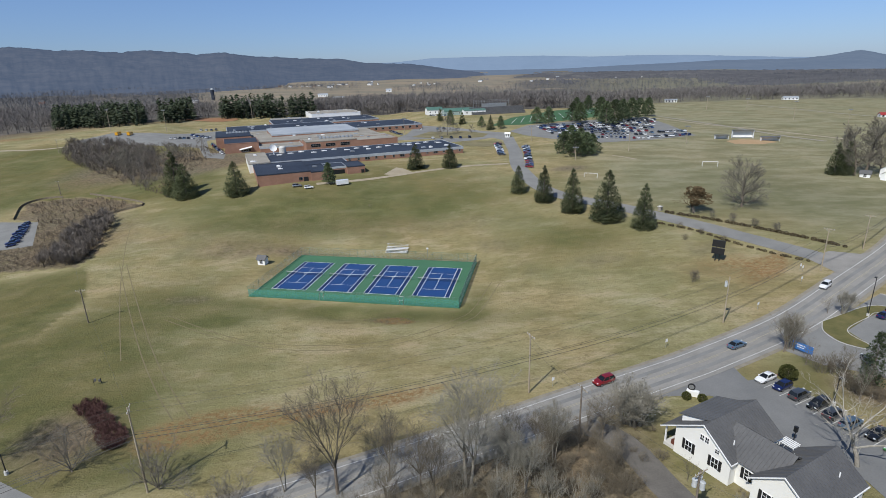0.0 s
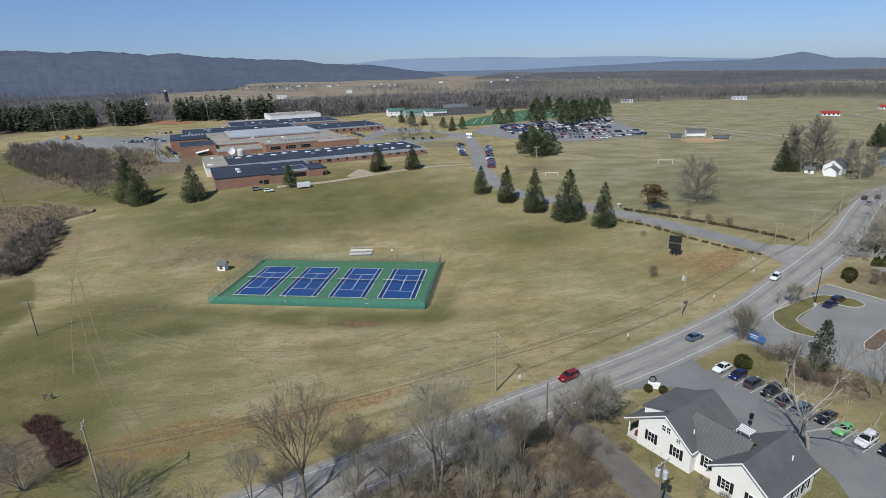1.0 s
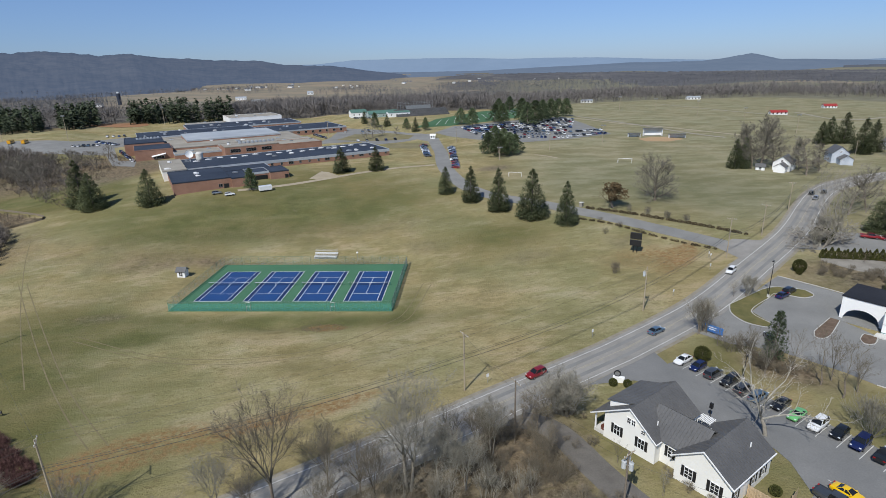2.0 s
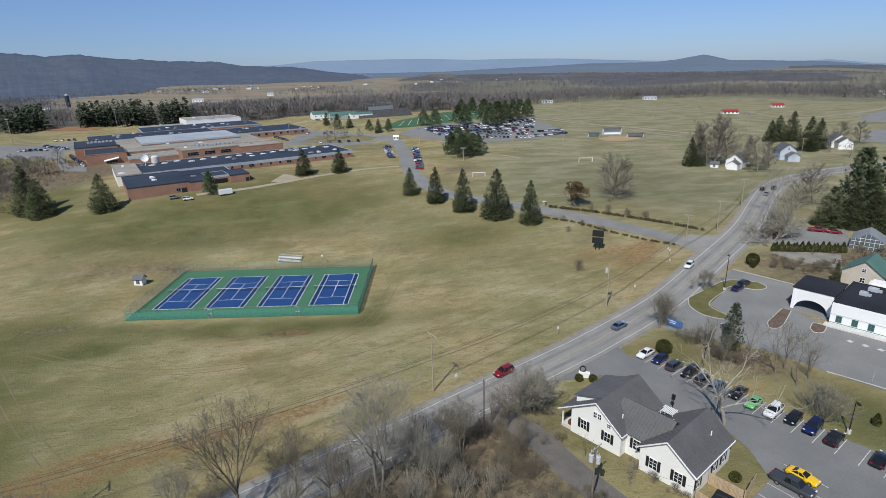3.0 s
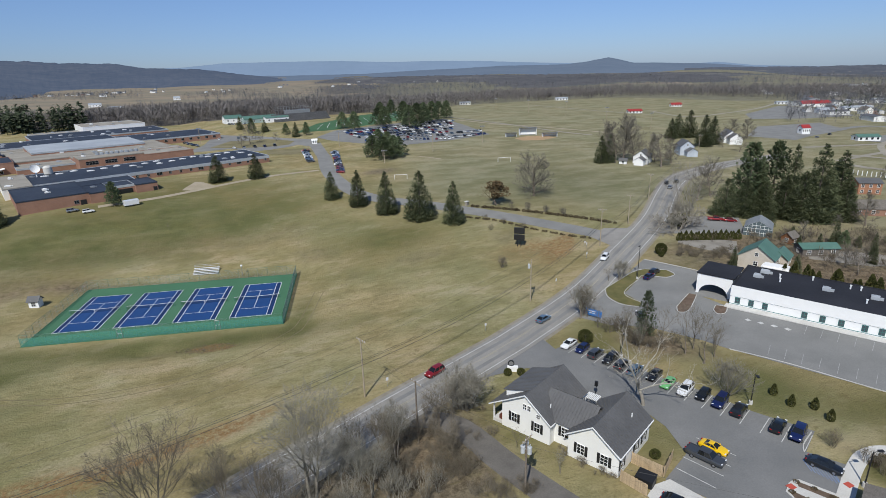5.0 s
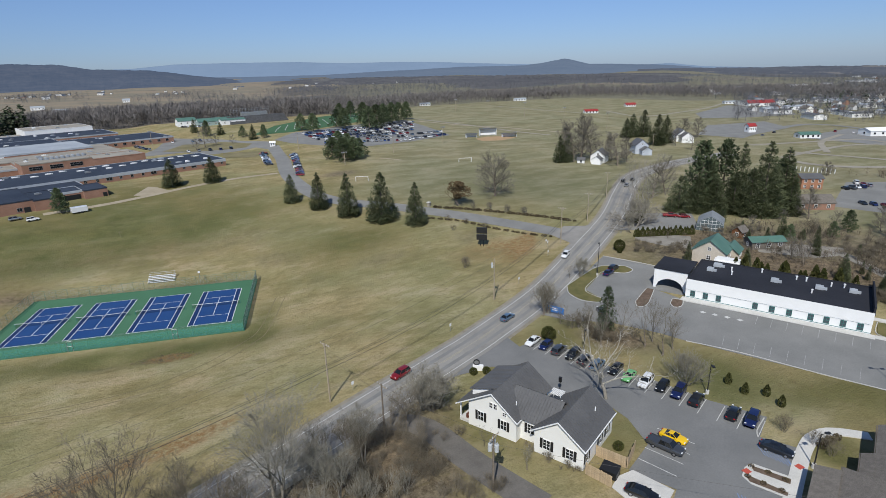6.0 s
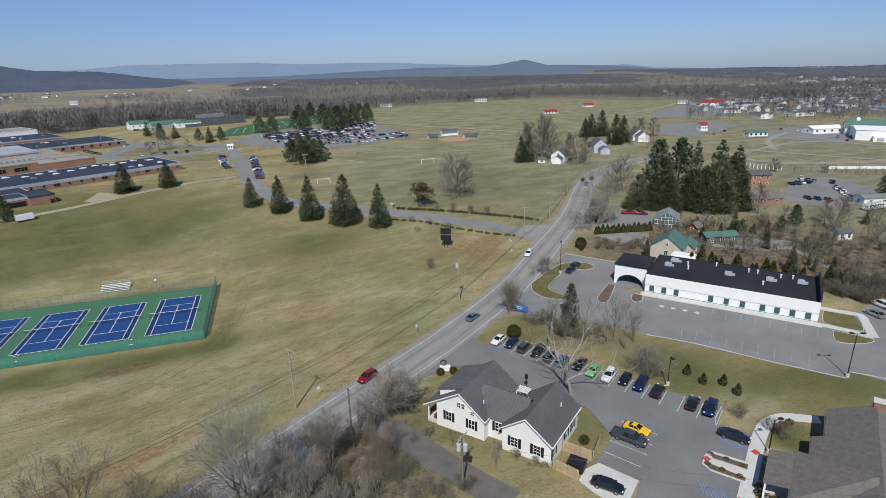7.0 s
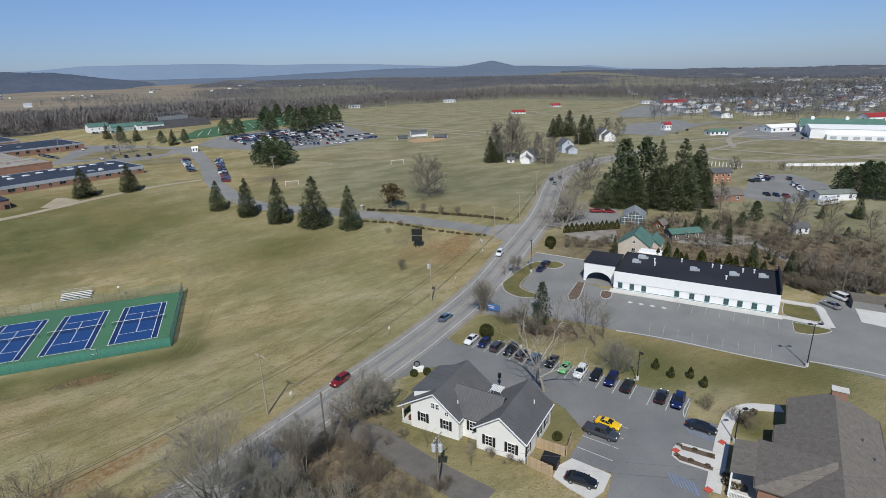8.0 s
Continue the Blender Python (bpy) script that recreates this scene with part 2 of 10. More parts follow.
M_ROOF_SILVER = surface("silver_coated_roofing", (0.30, 0.33, 0.37), (0.40, 0.43, 0.46), 0.6, 0.05, 0.8, 0.02)
M_ROOF_GRAVEL = surface("gravel_ballast_roofing", (0.24, 0.22, 0.19), (0.33, 0.31, 0.27), 0.95, 0.1, 2.0, 0.1)
M_STUCCO = surface("beige_stucco", (0.46, 0.41, 0.34), (0.54, 0.49, 0.42), 0.85, 0.4, 6.0, 0.1)
M_ROOF_TEAL = surface("green_metal_roofing", (0.075, 0.155, 0.125), (0.10, 0.19, 0.155), 0.5, 0.2, 3.0, 0.02)
M_SHINGLE = surface("weathered_shingle", (0.140, 0.126, 0.110), (0.188, 0.170, 0.150), 0.95, 1.3, 7.0, 0.5, depth=0.04, wear=2.4)
M_BRICK = surface("red_brick_wall", (0.25, 0.14, 0.10), (0.33, 0.19, 0.138), 0.9, 0.2, 5.0, 0.1)
M_GLASS = plain("dark_window_glass", (0.015, 0.018, 0.022), 0.06)
# window glass with a mirrored sky put into its base colour
M_SKY_GLASS = plain("sky_tinted_glass", (0.065, 0.085, 0.095), 0.08)
M_BLACK = plain("black_paint", (0.014, 0.014, 0.015), 0.5)
M_TEAL = plain("teal_paint", (0.02, 0.16, 0.15), 0.5)
M_WOOD_POLE = surface("weathered_pole_wood", (0.29, 0.24, 0.175), (0.42, 0.36, 0.27), 0.9, 1.0, 12.0, 0.2, stretch=(1, 1, 0.1))
M_FENCE_WOOD = surface("new_fence_wood", (0.42, 0.31, 0.19), (0.52, 0.40, 0.26), 0.85, 0.6, 10.0, 0.1, vary=0.12)
M_RED = plain("red_paint", (0.30, 0.032, 0.03), 0.5)


# ---- building tools ----
def ground_at(x, y):
    return float(hz(x, y))


def finish(name, bm, material, parent=None, label="", smooth=False):
    me = bpy.data.meshes.new(name)
    if smooth:
        for f in bm.faces:
            f.smooth = True
    bm.to_mesh(me)
    bm.free()
    for m in material if isinstance(material, (list, tuple)) else (material,):
        me.materials.append(m)
    ob = new(name, me)
    if parent is not None:
        ob.parent = parent
    if label:
        ob["label"] = label
    return ob


def part(name, bm, material, parent, label="", smooth=False):
    return finish(name, bm, material, parent, label, smooth)


def share(name, like, parent, m):
    """Another piece on the mesh of one that is there."""
    ob = new(name, like.data)
    ob.parent, ob.matrix_basis = parent, m
    return ob


def thing(name, x, y, turn=0.0, label="", category="", group="", z=None, kind=""):
    ob = new(name)
    ob.empty_display_size = 0.2
    ob.matrix_basis = pose(x, y, ground_at(x, y) if z is None else z, 0, 0, turn)
    return tagged(ob, label, category, group, kind)


def quad(bm, pts, mat=0):
    f = bm.faces.new([bm.verts.new(p) for p in pts])
    f.material_index = mat
    return f


def box(bm, x0, x1, y0, y1, z0, z1, mat=0):
    v = [bm.verts.new((x, y, z)) for z in (z0, z1) for x, y in ((x0, y0), (x1, y0), (x1, y1), (x0, y1))]
    for i in ((3, 2, 1, 0), (4, 5, 6, 7), (0, 1, 5, 4), (1, 2, 6, 5), (2, 3, 7, 6), (3, 0, 4, 7)):
        bm.faces.new([v[k] for k in i]).material_index = mat
    return v


def rod(bm, a, b, r0, r1=None, n=6, mat=0, cap=True):
    a, b = Vector(a), Vector(b)
    r1 = r0 if r1 is None else r1
    w = (b - a).normalized()
    s = w.orthogonal().normalized()
    u = w.cross(s)
    ring = lambda c, r: [bm.verts.new(c + r * (math.cos(6.28318 * k / n) * s + math.sin(6.28318 * k / n) * u)) for k in range(n)]
    p, q = ring(a, r0), ring(b, r1)
    for k in range(n):
        bm.faces.new((p[k], p[(k + 1) % n], q[(k + 1) % n], q[k])).material_index = mat
    if cap:
        bm.faces.new(p[::-1]).material_index = mat
        bm.faces.new(q).material_index = mat


def smooth_line(pts, step=3.0):
    """A gliding line through the points, in even steps."""
    pts = [Vector((*p, 0)) for p in pts]
    pts = [2 * pts[0] - pts[1]] + pts + [2 * pts[-1] - pts[-2]]
    out = []
    for a, b, c, d in zip(pts, pts[1:], pts[2:], pts[3:]):
        n = max(2, int((c - b).length / step))
        for k in range(n):
            s = k / n
            out.append(0.5 * (2 * b + (c - a) * s + (2 * a - 5 * b + 4 * c - d) * s * s + (3 * b - a - 3 * c + d) * s ** 3))
    return out + [pts[-2]]


def ribbon(name, line, left, right, material, lift, step=3.0, dash=None, thick=0.0, smoothed=False, parent=None, lanes=4):
    """A strip laid on the ground along a line, from left to right of it (metres, right is positive)."""
    pts = line if smoothed else smooth_line(line, step)
    bm = bmesh.new()
    rows, run = [], 0.0
    for k, p in enumerate(pts):
        w = (pts[min(k + 1, len(pts) - 1)] - pts[max(k - 1, 0)]).normalized()
        side = Vector((w.y, -w.x, 0))
        row = []
        for j in range(lanes + 1):
            q = p + side * (left + (right - left) * j / lanes)
            row.append((q.x, q.y, ground_at(q.x, q.y) + lift))
        rows.append(row)
    for k in range(len(rows) - 1):
        run += (pts[k + 1] - pts[k]).length
        if dash and run % (dash[0] + dash[1]) > dash[0]:
            continue
        for j in range(lanes):
            quad(bm, (rows[k][j], rows[k][j + 1], rows[k + 1][j + 1], rows[k + 1][j]))
        if thick:
            for j in (0, lanes):
                a, b = rows[k][j], rows[k + 1][j]
                quad(bm, (a, b, (b[0], b[1], b[2] - thick), (a[0], a[1], a[2] - thick)))
    bmesh.ops.remove_doubles(bm, verts=bm.verts, dist=0.001)
    bmesh.ops.recalc_face_normals(bm, faces=bm.faces)
    for f in bm.faces:
        if abs(f.normal.z) > 0.7 and f.normal.z < 0:
            f.normal_flip()
    return finish(name, bm, material, parent)


def sheet(name, outline, material, lift, step=4.0, parent=None, thick=0.0):
    """A flat covering of the ground inside an outline."""
    bm = bmesh.new()
    bm.faces.new([bm.verts.new((x, y, 0)) for x, y in outline])
    for axis in (0, 1):
        lo, hi = min(p[axis] for p in outline), max(p[axis] for p in outline)
        c = lo + step
        while c < hi:
            n = Vector((1, 0, 0)) if axis == 0 else Vector((0, 1, 0))
            bmesh.ops.bisect_plane(bm, geom=bm.verts[:] + bm.edges[:] + bm.faces[:], plane_co=n * c, plane_no=n)
            c += step
    bmesh.ops.triangulate(bm, faces=bm.faces)
    if bm.faces and sum(f.normal.z for f in bm.faces) < 0:
        bmesh.ops.reverse_faces(bm, faces=bm.faces)
    for v in bm.verts:
        v.co.z = ground_at(v.co.x, v.co.y) + lift
    if thick:
        edges = [e for e in bm.edges if len(e.link_faces) == 1]
        ext = bmesh.ops.extrude_edge_only(bm, edges=edges)
        for v in ext["geom"]:
            if isinstance(v, bmesh.types.BMVert):
                v.co.z -= thick
    return finish(name, bm, material, parent)


def along(line, smoothed=False):
    """Places and directions along a line, to set things out on."""
    pts = line if smoothed else smooth_line(line, 1.0)
    return pts


# ---- ground: one sheet to the horizon ----
def blob(x, y, at, rx, ry=None, turn=0.0):
    """A soft patch of the ground, 1 at its middle."""
    c, s = math.cos(radians(turn)), math.sin(radians(turn))
    u, v = (x - at[0]) * c + (y - at[1]) * s, -(x - at[0]) * s + (y - at[1]) * c
    return np.exp(-(u / rx) ** 2 - (v / (ry or rx)) ** 2)


def inside(x, y, poly):
    hit = np.zeros(len(x), bool)
    for (x0, y0), (x1, y1) in zip(poly, poly[1:] + poly[:1]):
        hit ^= ((y0 > y) != (y1 > y)) & (x < (x1 - x0) * (y - y0) / (y1 - y0 + 1e-9) + x0)
    return hit


def wood_at(x, y):
    """How wooded the far valley is, in drifts; above about -0.2 trees stand."""
    return noise.noise(Vector((x / 260, y / 260, 4.0))) + 0.4 * noise.noise(Vector((x / 90, y / 90, 9.0)))


WOOD_PLOTS = [[(-135.54, 618.18), (-48.91, 626.08), (50.53, 607.77), (137.26, 612.33), (183.81, 822.31), (70.97, 853.51), (-66.48, 861.21), (-178.55, 820.19)],
              [(137.26, 612.33), (211.53, 651.6), (381.3, 725.6), (623.34, 783.88), (892.83, 467.77), (1131.19, 595.84), (780.18, 985.04), (538.95, 1029.45), (183.81, 822.31)],
              [(-488.54, 548.21), (-426.79, 540.92), (-380.67, 550.64), (-594.37, 868.19), (-712.22, 913.99), (-782.48, 888.94)],
              [(-407.67, 590.99), (-308.42, 579.26), (-246.01, 647.59), (-138.85, 634.43), (-169.31, 777.02), (-324.51, 858.25), (-429.64, 811.73), (-594.37, 868.19)]]


def build_ground():
    front = np.radians(np.arange(-62, 92, 0.55))
    back = np.radians(np.arange(92, 298, 4.0))
    angles = np.r_[front, back]
    radii = np.r_[np.arange(4, 40, 6.0), 40 * 1.017 ** np.arange(0, 300)]
    radii = np.r_[radii[radii < 4850], 4900]
    a, r = np.meshgrid(angles, radii)
    x, y = (np.sin(a) * r).ravel(), (np.cos(a) * r).ravel()
    z = hz(x, y)
    n, m = len(angles), len(radii)
    i, j = np.meshgrid(np.arange(m - 1), np.arange(n), indexing="ij")
    k = (j + 1) % n
    faces = np.stack([i * n + j, (i + 1) * n + j, (i + 1) * n + k, i * n + k], -1).reshape(-1, 4)[:, ::-1]
    verts = np.c_[x, y, z]
    centre = len(verts)
    verts = np.r_[verts, [[0, 0, hz(0.0, 0.0)]]]
    me = bpy.data.meshes.new("ground")
    me.from_pydata(verts.tolist(), [], faces.tolist() + [(centre, (q + 1) % n, q) for q in range(n)])
    me.polygons.foreach_set("use_smooth", [True] * len(me.polygons))
    x, y = verts[:, 0], verts[:, 1]
    far = _ease((np.hypot(x, y) - 600) / 900)
    turn = np.degrees(np.arctan2(x, y))
    away = np.hypot(x, y)
    clumps = np.array([wood_at(a, b) if c > 600 else 0.0 for a, b, c in zip(x, y, away)])
    # brown woodland floor beyond the sports fields, greyed for haze below; the western valley stays open farmland
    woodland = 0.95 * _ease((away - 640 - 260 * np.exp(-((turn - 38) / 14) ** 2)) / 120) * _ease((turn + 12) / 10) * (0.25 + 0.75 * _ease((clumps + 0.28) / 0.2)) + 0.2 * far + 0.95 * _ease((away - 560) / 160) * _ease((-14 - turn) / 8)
    # the mown green bank west of the meadow, sharply bounded
    e0, e1 = np.array((-115.77, 164.92)), np.array((-97.51, 106))
    run = (e1 - e0) / np.linalg.norm(e1 - e0)
    along, off = (x - e0[0]) * run[0] + (y - e0[1]) * run[1], (x - e0[0]) * run[1] - (y - e0[1]) * run[0]
    bank = _ease((off + 1.5 + 2.5 * np.sin(along / 9.0)) / 3.0) * _ease((along + 25) / 20) * _ease((90 - off) / 40) * _ease((110 - along) / 30)
    green = (0.3 * blob(x, y, (-72, 138), 26, 45) + 0.2 * blob(x, y, (-40, 108), 40, 16, 15) + 0.55 * blob(x, y, (-5.58, 240), 65, 42) + 0.4 * blob(x, y, (82, 64), 9, 16, -30) + 0.45 * blob(x, y, (-52.47, 221.18), 50, 25) + 0.3 * blob(x, y, (42, 165), 34, 40) + 0.4 * blob(x, y, (-20, 132), 45, 8, -11) + 1.1 * bank + 0.3 * blob(x, y, (-95.29, 98.72), 30, 30) + 0.6 * blob(x, y, (-70, 80), 22, 18) + 0.4 * blob(x, y, (-45, 74), 18, 8, 15)
             + 1.1 * blob(x, y, (-225, 318), 90, 60) + 0.9 * blob(x, y, (-150, 285), 40, 22, -30) + 0.38 * blob(x, y, (-85.57, 228.86), 60, 36) + 0.44 * blob(x, y, (120.61, 233.62), 70, 80) + 0.34 * blob(x, y, (150, 215), 45, 50)
             + 0.7 * blob(x, y, (-90.56, 100.35), 22, 60) + 0.45 * blob(x, y, (-60.78, 131), 10, 4, -10) + 0.4 * blob(x, y, (-22.61, 135.41), 40, 5, -11)
             + 0.55 * blob(x, y, (36.32, 66.52), 12, 12) + 0.55 * blob(x, y, (52.25, 56.92), 12, 14) + 0.36 * blob(x, y, (87.72, 53.86), 45, 12, -50)
             + 0.5 * blob(x, y, (67.86, 90.12), 20, 9, 30) + 0.5 * blob(x, y, (-368.2, 632.67), 80, 50) + 0.9 * blob(x, y, (-284.11, 383.62), 100, 70) + 0.4 * blob(x, y, (-41.61, 285.55), 60, 30)
             + 0.3 * blob(x, y, (106.91, 41.05), 30, 15) + 0.9 * blob(x, y, (79.52, 37.14), 4, 4) + 0.4 * blob(x, y, (43.29, 184.05), 20, 14) + 0.5 * blob(x, y, (9.16, 140.32), 5, 14, -11)
             + 0.55 * blob(x, y, (221.16, 117.81), 22, 12, -30) + 0.6 * blob(x, y, (225.47, 88), 40, 16, -30) + 0.2 * blob(x, y, (104.7, 45.04), 40, 5, -20))
    soil = (0.95 * blob(x, y, (-41.5, 85.2), 13, 4.5, 14) + 0.5 * blob(x, y, (-49, 80), 9, 5, 14) + 0.7 * blob(x, y, (-7.08, 89.38), 10, 2.4, 22) + 0.6 * blob(x, y, (-24.19, 86.25), 16, 2.2, 20) + 0.95 * blob(x, y, (93.98, 146.81), 4.2, 15, -45) + 0.4 * blob(x, y, (86, 152), 9, 8)
            + 0.35 * blob(x, y, (75.48, 146.03), 16, 12) + 0.26 * blob(x, y, (-24.1, 85.86), 24, 3, 18) + 0.24 * blob(x, y, (-53.17, 96.99), 7, 6)
            + 0.42 * blob(x, y, (201.06, 354.55), 30, 9, 0) + 1.8 * blob(x, y, (-13.0, 128.4), 4.6, 1.7, -11)  + 0.9 * blob(x, y, (-371.46, 494.87), 40, 10))
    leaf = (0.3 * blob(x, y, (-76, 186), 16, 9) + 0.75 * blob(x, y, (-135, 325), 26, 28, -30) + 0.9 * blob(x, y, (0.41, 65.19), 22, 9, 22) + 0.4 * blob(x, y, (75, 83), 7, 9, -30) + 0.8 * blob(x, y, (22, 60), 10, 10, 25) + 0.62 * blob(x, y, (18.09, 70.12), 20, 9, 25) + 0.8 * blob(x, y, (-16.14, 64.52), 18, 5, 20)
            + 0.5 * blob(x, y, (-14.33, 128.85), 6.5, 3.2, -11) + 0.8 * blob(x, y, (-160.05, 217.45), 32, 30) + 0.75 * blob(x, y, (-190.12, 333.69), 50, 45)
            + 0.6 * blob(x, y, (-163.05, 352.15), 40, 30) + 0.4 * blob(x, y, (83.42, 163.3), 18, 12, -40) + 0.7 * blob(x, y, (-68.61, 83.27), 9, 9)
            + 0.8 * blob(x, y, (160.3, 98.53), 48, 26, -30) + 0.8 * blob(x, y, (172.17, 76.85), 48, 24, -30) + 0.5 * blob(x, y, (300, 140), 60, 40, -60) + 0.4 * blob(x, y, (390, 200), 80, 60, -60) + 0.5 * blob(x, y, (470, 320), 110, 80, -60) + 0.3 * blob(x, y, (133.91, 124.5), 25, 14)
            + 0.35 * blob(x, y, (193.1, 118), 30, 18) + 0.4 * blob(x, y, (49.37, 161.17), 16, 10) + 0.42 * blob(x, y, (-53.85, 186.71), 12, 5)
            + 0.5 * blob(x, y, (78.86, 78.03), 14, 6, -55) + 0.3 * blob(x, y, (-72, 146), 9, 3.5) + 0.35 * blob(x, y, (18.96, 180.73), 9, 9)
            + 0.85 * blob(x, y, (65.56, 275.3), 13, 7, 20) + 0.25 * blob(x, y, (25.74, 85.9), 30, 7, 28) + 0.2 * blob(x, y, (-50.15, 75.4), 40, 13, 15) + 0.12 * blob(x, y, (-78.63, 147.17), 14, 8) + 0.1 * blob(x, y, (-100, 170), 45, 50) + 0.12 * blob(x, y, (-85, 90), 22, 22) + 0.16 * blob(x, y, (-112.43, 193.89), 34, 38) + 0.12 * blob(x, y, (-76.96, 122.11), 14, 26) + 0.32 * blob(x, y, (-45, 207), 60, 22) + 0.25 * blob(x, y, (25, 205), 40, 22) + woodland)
    litter = inside(x, y, [(-203.82, 251.73), (-214.42, 275.7), (-198.3, 280.54), (-173.73, 274.41), (-139.45, 250.3), (-154.64, 236.83), (-132.83, 204.11), (-127.95, 180.88), (-156.85, 181.58), (-173.8, 184.86), (-189.16, 203.43), (-162.63, 207.38), (-184.12, 242.08)])
    leaf = leaf * (1 - 0.8 * bank)
    leaf, green = leaf + 0.6 * litter, green * (1 - litter)
    # leaf litter under the nearer woods
    for plot in WOOD_PLOTS:
        leaf = np.maximum(leaf, 1.0 * inside(x, y, plot))
    # far woodland floor to grey for haze; ploughed and stubble fields of the far valley
    hazed_floor = np.clip(woodland, 0, 1) * _ease((away - 620) / 160)
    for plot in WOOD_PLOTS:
        hazed_floor = np.maximum(hazed_floor, 0.8 * inside(x, y, plot))
    pasture = _ease((away - 185) / 60) * _ease((turn - 8) / 14)
    stubble = _ease((away - 820) / 200) * _ease((10 - turn) / 4) * _ease((turn + 26) / 6)
    stubble = np.maximum(stubble, 0.9 * _ease((away - 1150) / 150) * _ease((-0.22 - clumps) / 0.12))
    for plot in WOOD_PLOTS:
        stubble = stubble * (1 - inside(x, y, plot))
    for name, v in (("green", green), ("soil", soil), ("leaf", leaf), ("hazed_floor", hazed_floor), ("pasture", pasture), ("stubble", stubble)):
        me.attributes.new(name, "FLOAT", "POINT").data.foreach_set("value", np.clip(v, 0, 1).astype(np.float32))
    me.materials.append(M_GROUND)
    return tagged(new("ground", me), "dry late-winter meadow with greener and bare red-soil patches", "ground", kind="structure")


build_ground()

# ---- main road, side road, tracks and car parks ----
MAIN = [(-150.0, 20.0), (-100.0, 36.0), (-60.0, 49.0), (-35.0, 58.3), (-12.1, 67.4), (-1.4, 72.2), (10.3, 77.0), (23.6, 83.3), (42.5, 92.1), (53.0, 97.2),
        (79.0, 111.6), (105.7, 131.0), (131.0, 149.8), (146.5, 162.8), (168.0, 183.0), (188.0, 200.5), (208.0, 213.0), (245.0, 226.0), (300.0, 236.0)]
SIDE = [(116.5, 142.5), (112.0, 149.0), (106.0, 160.0), (98.5, 172.5), (90.0, 185.5), (81.0, 197.0), (67.51, 212.48), (54.34, 224.29), (45.16, 239.53),
        (41.23, 263.75), (41.07, 290.67), (45.82, 340.3), (48.09, 394.15)]
MAIN_LINE = smooth_line(MAIN, 2.0)
road = ribbon("road", MAIN_LINE, -4.9, 4.9, M_ROAD, 0.10, smoothed=True, thick=0.12, lanes=6)
tagged(road, "worn grey two-lane asphalt road with white edge lines", "road", kind="structure")
M_SHOULDER = surface("dusty_gravel_shoulder", (0.215, 0.192, 0.148), (0.29, 0.264, 0.212), 0.95, 0.6, 5.0, 0.3)
for off in (-5.35, 5.25):
    tagged(ribbon("road_shoulder", MAIN_LINE, off - 0.5, off + 0.5, M_SHOULDER, 0.045, smoothed=True, lanes=1), "dusty gravel shoulder beside the main road", "road", kind="structure")
for off, name in ((-3.85, "edge_line"), (3.85, "edge_line")):
    ribbon(name, MAIN_LINE, off - 0.09, off + 0.09, M_LINE, 0.125, smoothed=True, lanes=1, parent=road)
for off in (-0.17, 0.17):
    ribbon("centre_line", MAIN_LINE, off - 0.06, off + 0.06, M_YELLOW, 0.125, smoothed=True, lanes=1, parent=road, dash=(6, 6) if off > 0 else None)
for off in (-1.9, 1.9):
    ribbon("wheel_track", MAIN_LINE, off - 0.5, off + 0.5, M_LOT_OLD, 0.112, smoothed=True, lanes=1, parent=road)
side_road = ribbon("side_road", SIDE, -4.0, 4.0, M_LOT_OLD, 0.08, thick=0.1)
tagged(side_road, "grey asphalt side road leading up to the school", "road", kind="structure")
junction = sheet("road_junction", [(101.09, 135.15), (107.61, 139.16), (106.89, 149.56), (116.48, 155.14), (123.46, 151.65), (130.12, 153.85), (125.18, 146.97), (109.08, 134.37)], M_ROAD, 0.092)
tagged(junction, "widened asphalt mouth of the side road", "road", kind="structure")
HOUSE_LOT = [(38.02, 84.31), (56.21, 93.38), (56.18, 88.24), (61.61, 89.69), (64.67, 80.9), (66.93, 71.99), (70.48, 64.76), (73.89, 55.47), (78.18, 47.85), (72.59, 44.93),
             (75.21, 40.58), (65.06, 35.13), (58.1, 31.48), (47.2, 38.85), (52.73, 42.41), (49.66, 48.31), (56.24, 51.39), (58.08, 57.82), (57.98, 61.24), (52.29, 62.81), (49.61, 69.12), (50.12, 81.39), (46.99, 83.84)]
lot_house = sheet("parking_lot", HOUSE_LOT, M_LOT, 0.06)
tagged(lot_house, "dark asphalt car park with white bay lines", "parking lot", kind="structure")
lot_clinic = sheet("parking_lot", [(68.58, 100.74), (86.5, 110.64), (108.54, 124.39), (115.73, 109.21), (102.88, 97.61), (104.1, 88.86), (122.93, 56.97), (126.13, 55.54), (146.8, 57.43), (157.98, 56.59),
                                   (137.61, 34.99), (114.39, 27.19), (107.56, 43.17), (104.28, 42.26), (87.69, 73.22), (85.84, 78.1), (79.8, 88.37), (73.19, 92.8)], M_LOT_OLD, 0.055)
tagged(lot_clinic, "wide grey asphalt car park, nearly empty", "parking lot", kind="structure")
drive = ribbon("driveway", [(21.16, 77.16), (26.14, 74.07), (28.59, 69), (30.03, 62.65), (32.11, 55.86), (34.84, 48.43)], -2.4, 2.4, M_DRIVE, 0.05)
tagged(drive, "narrow grey asphalt driveway", "driveway", kind="structure")
nursery_lot = sheet("parking_lot", [(150.03, 155.19), (169.2, 146.4), (154.7, 129.4), (136.14, 139), (130.31, 141.52), (130.02, 145.13), (140.24, 149.41)], M_LOT_OLD, 0.05)
tagged(nursery_lot, "small asphalt car park by the greenhouse", "parking lot", kind="structure")
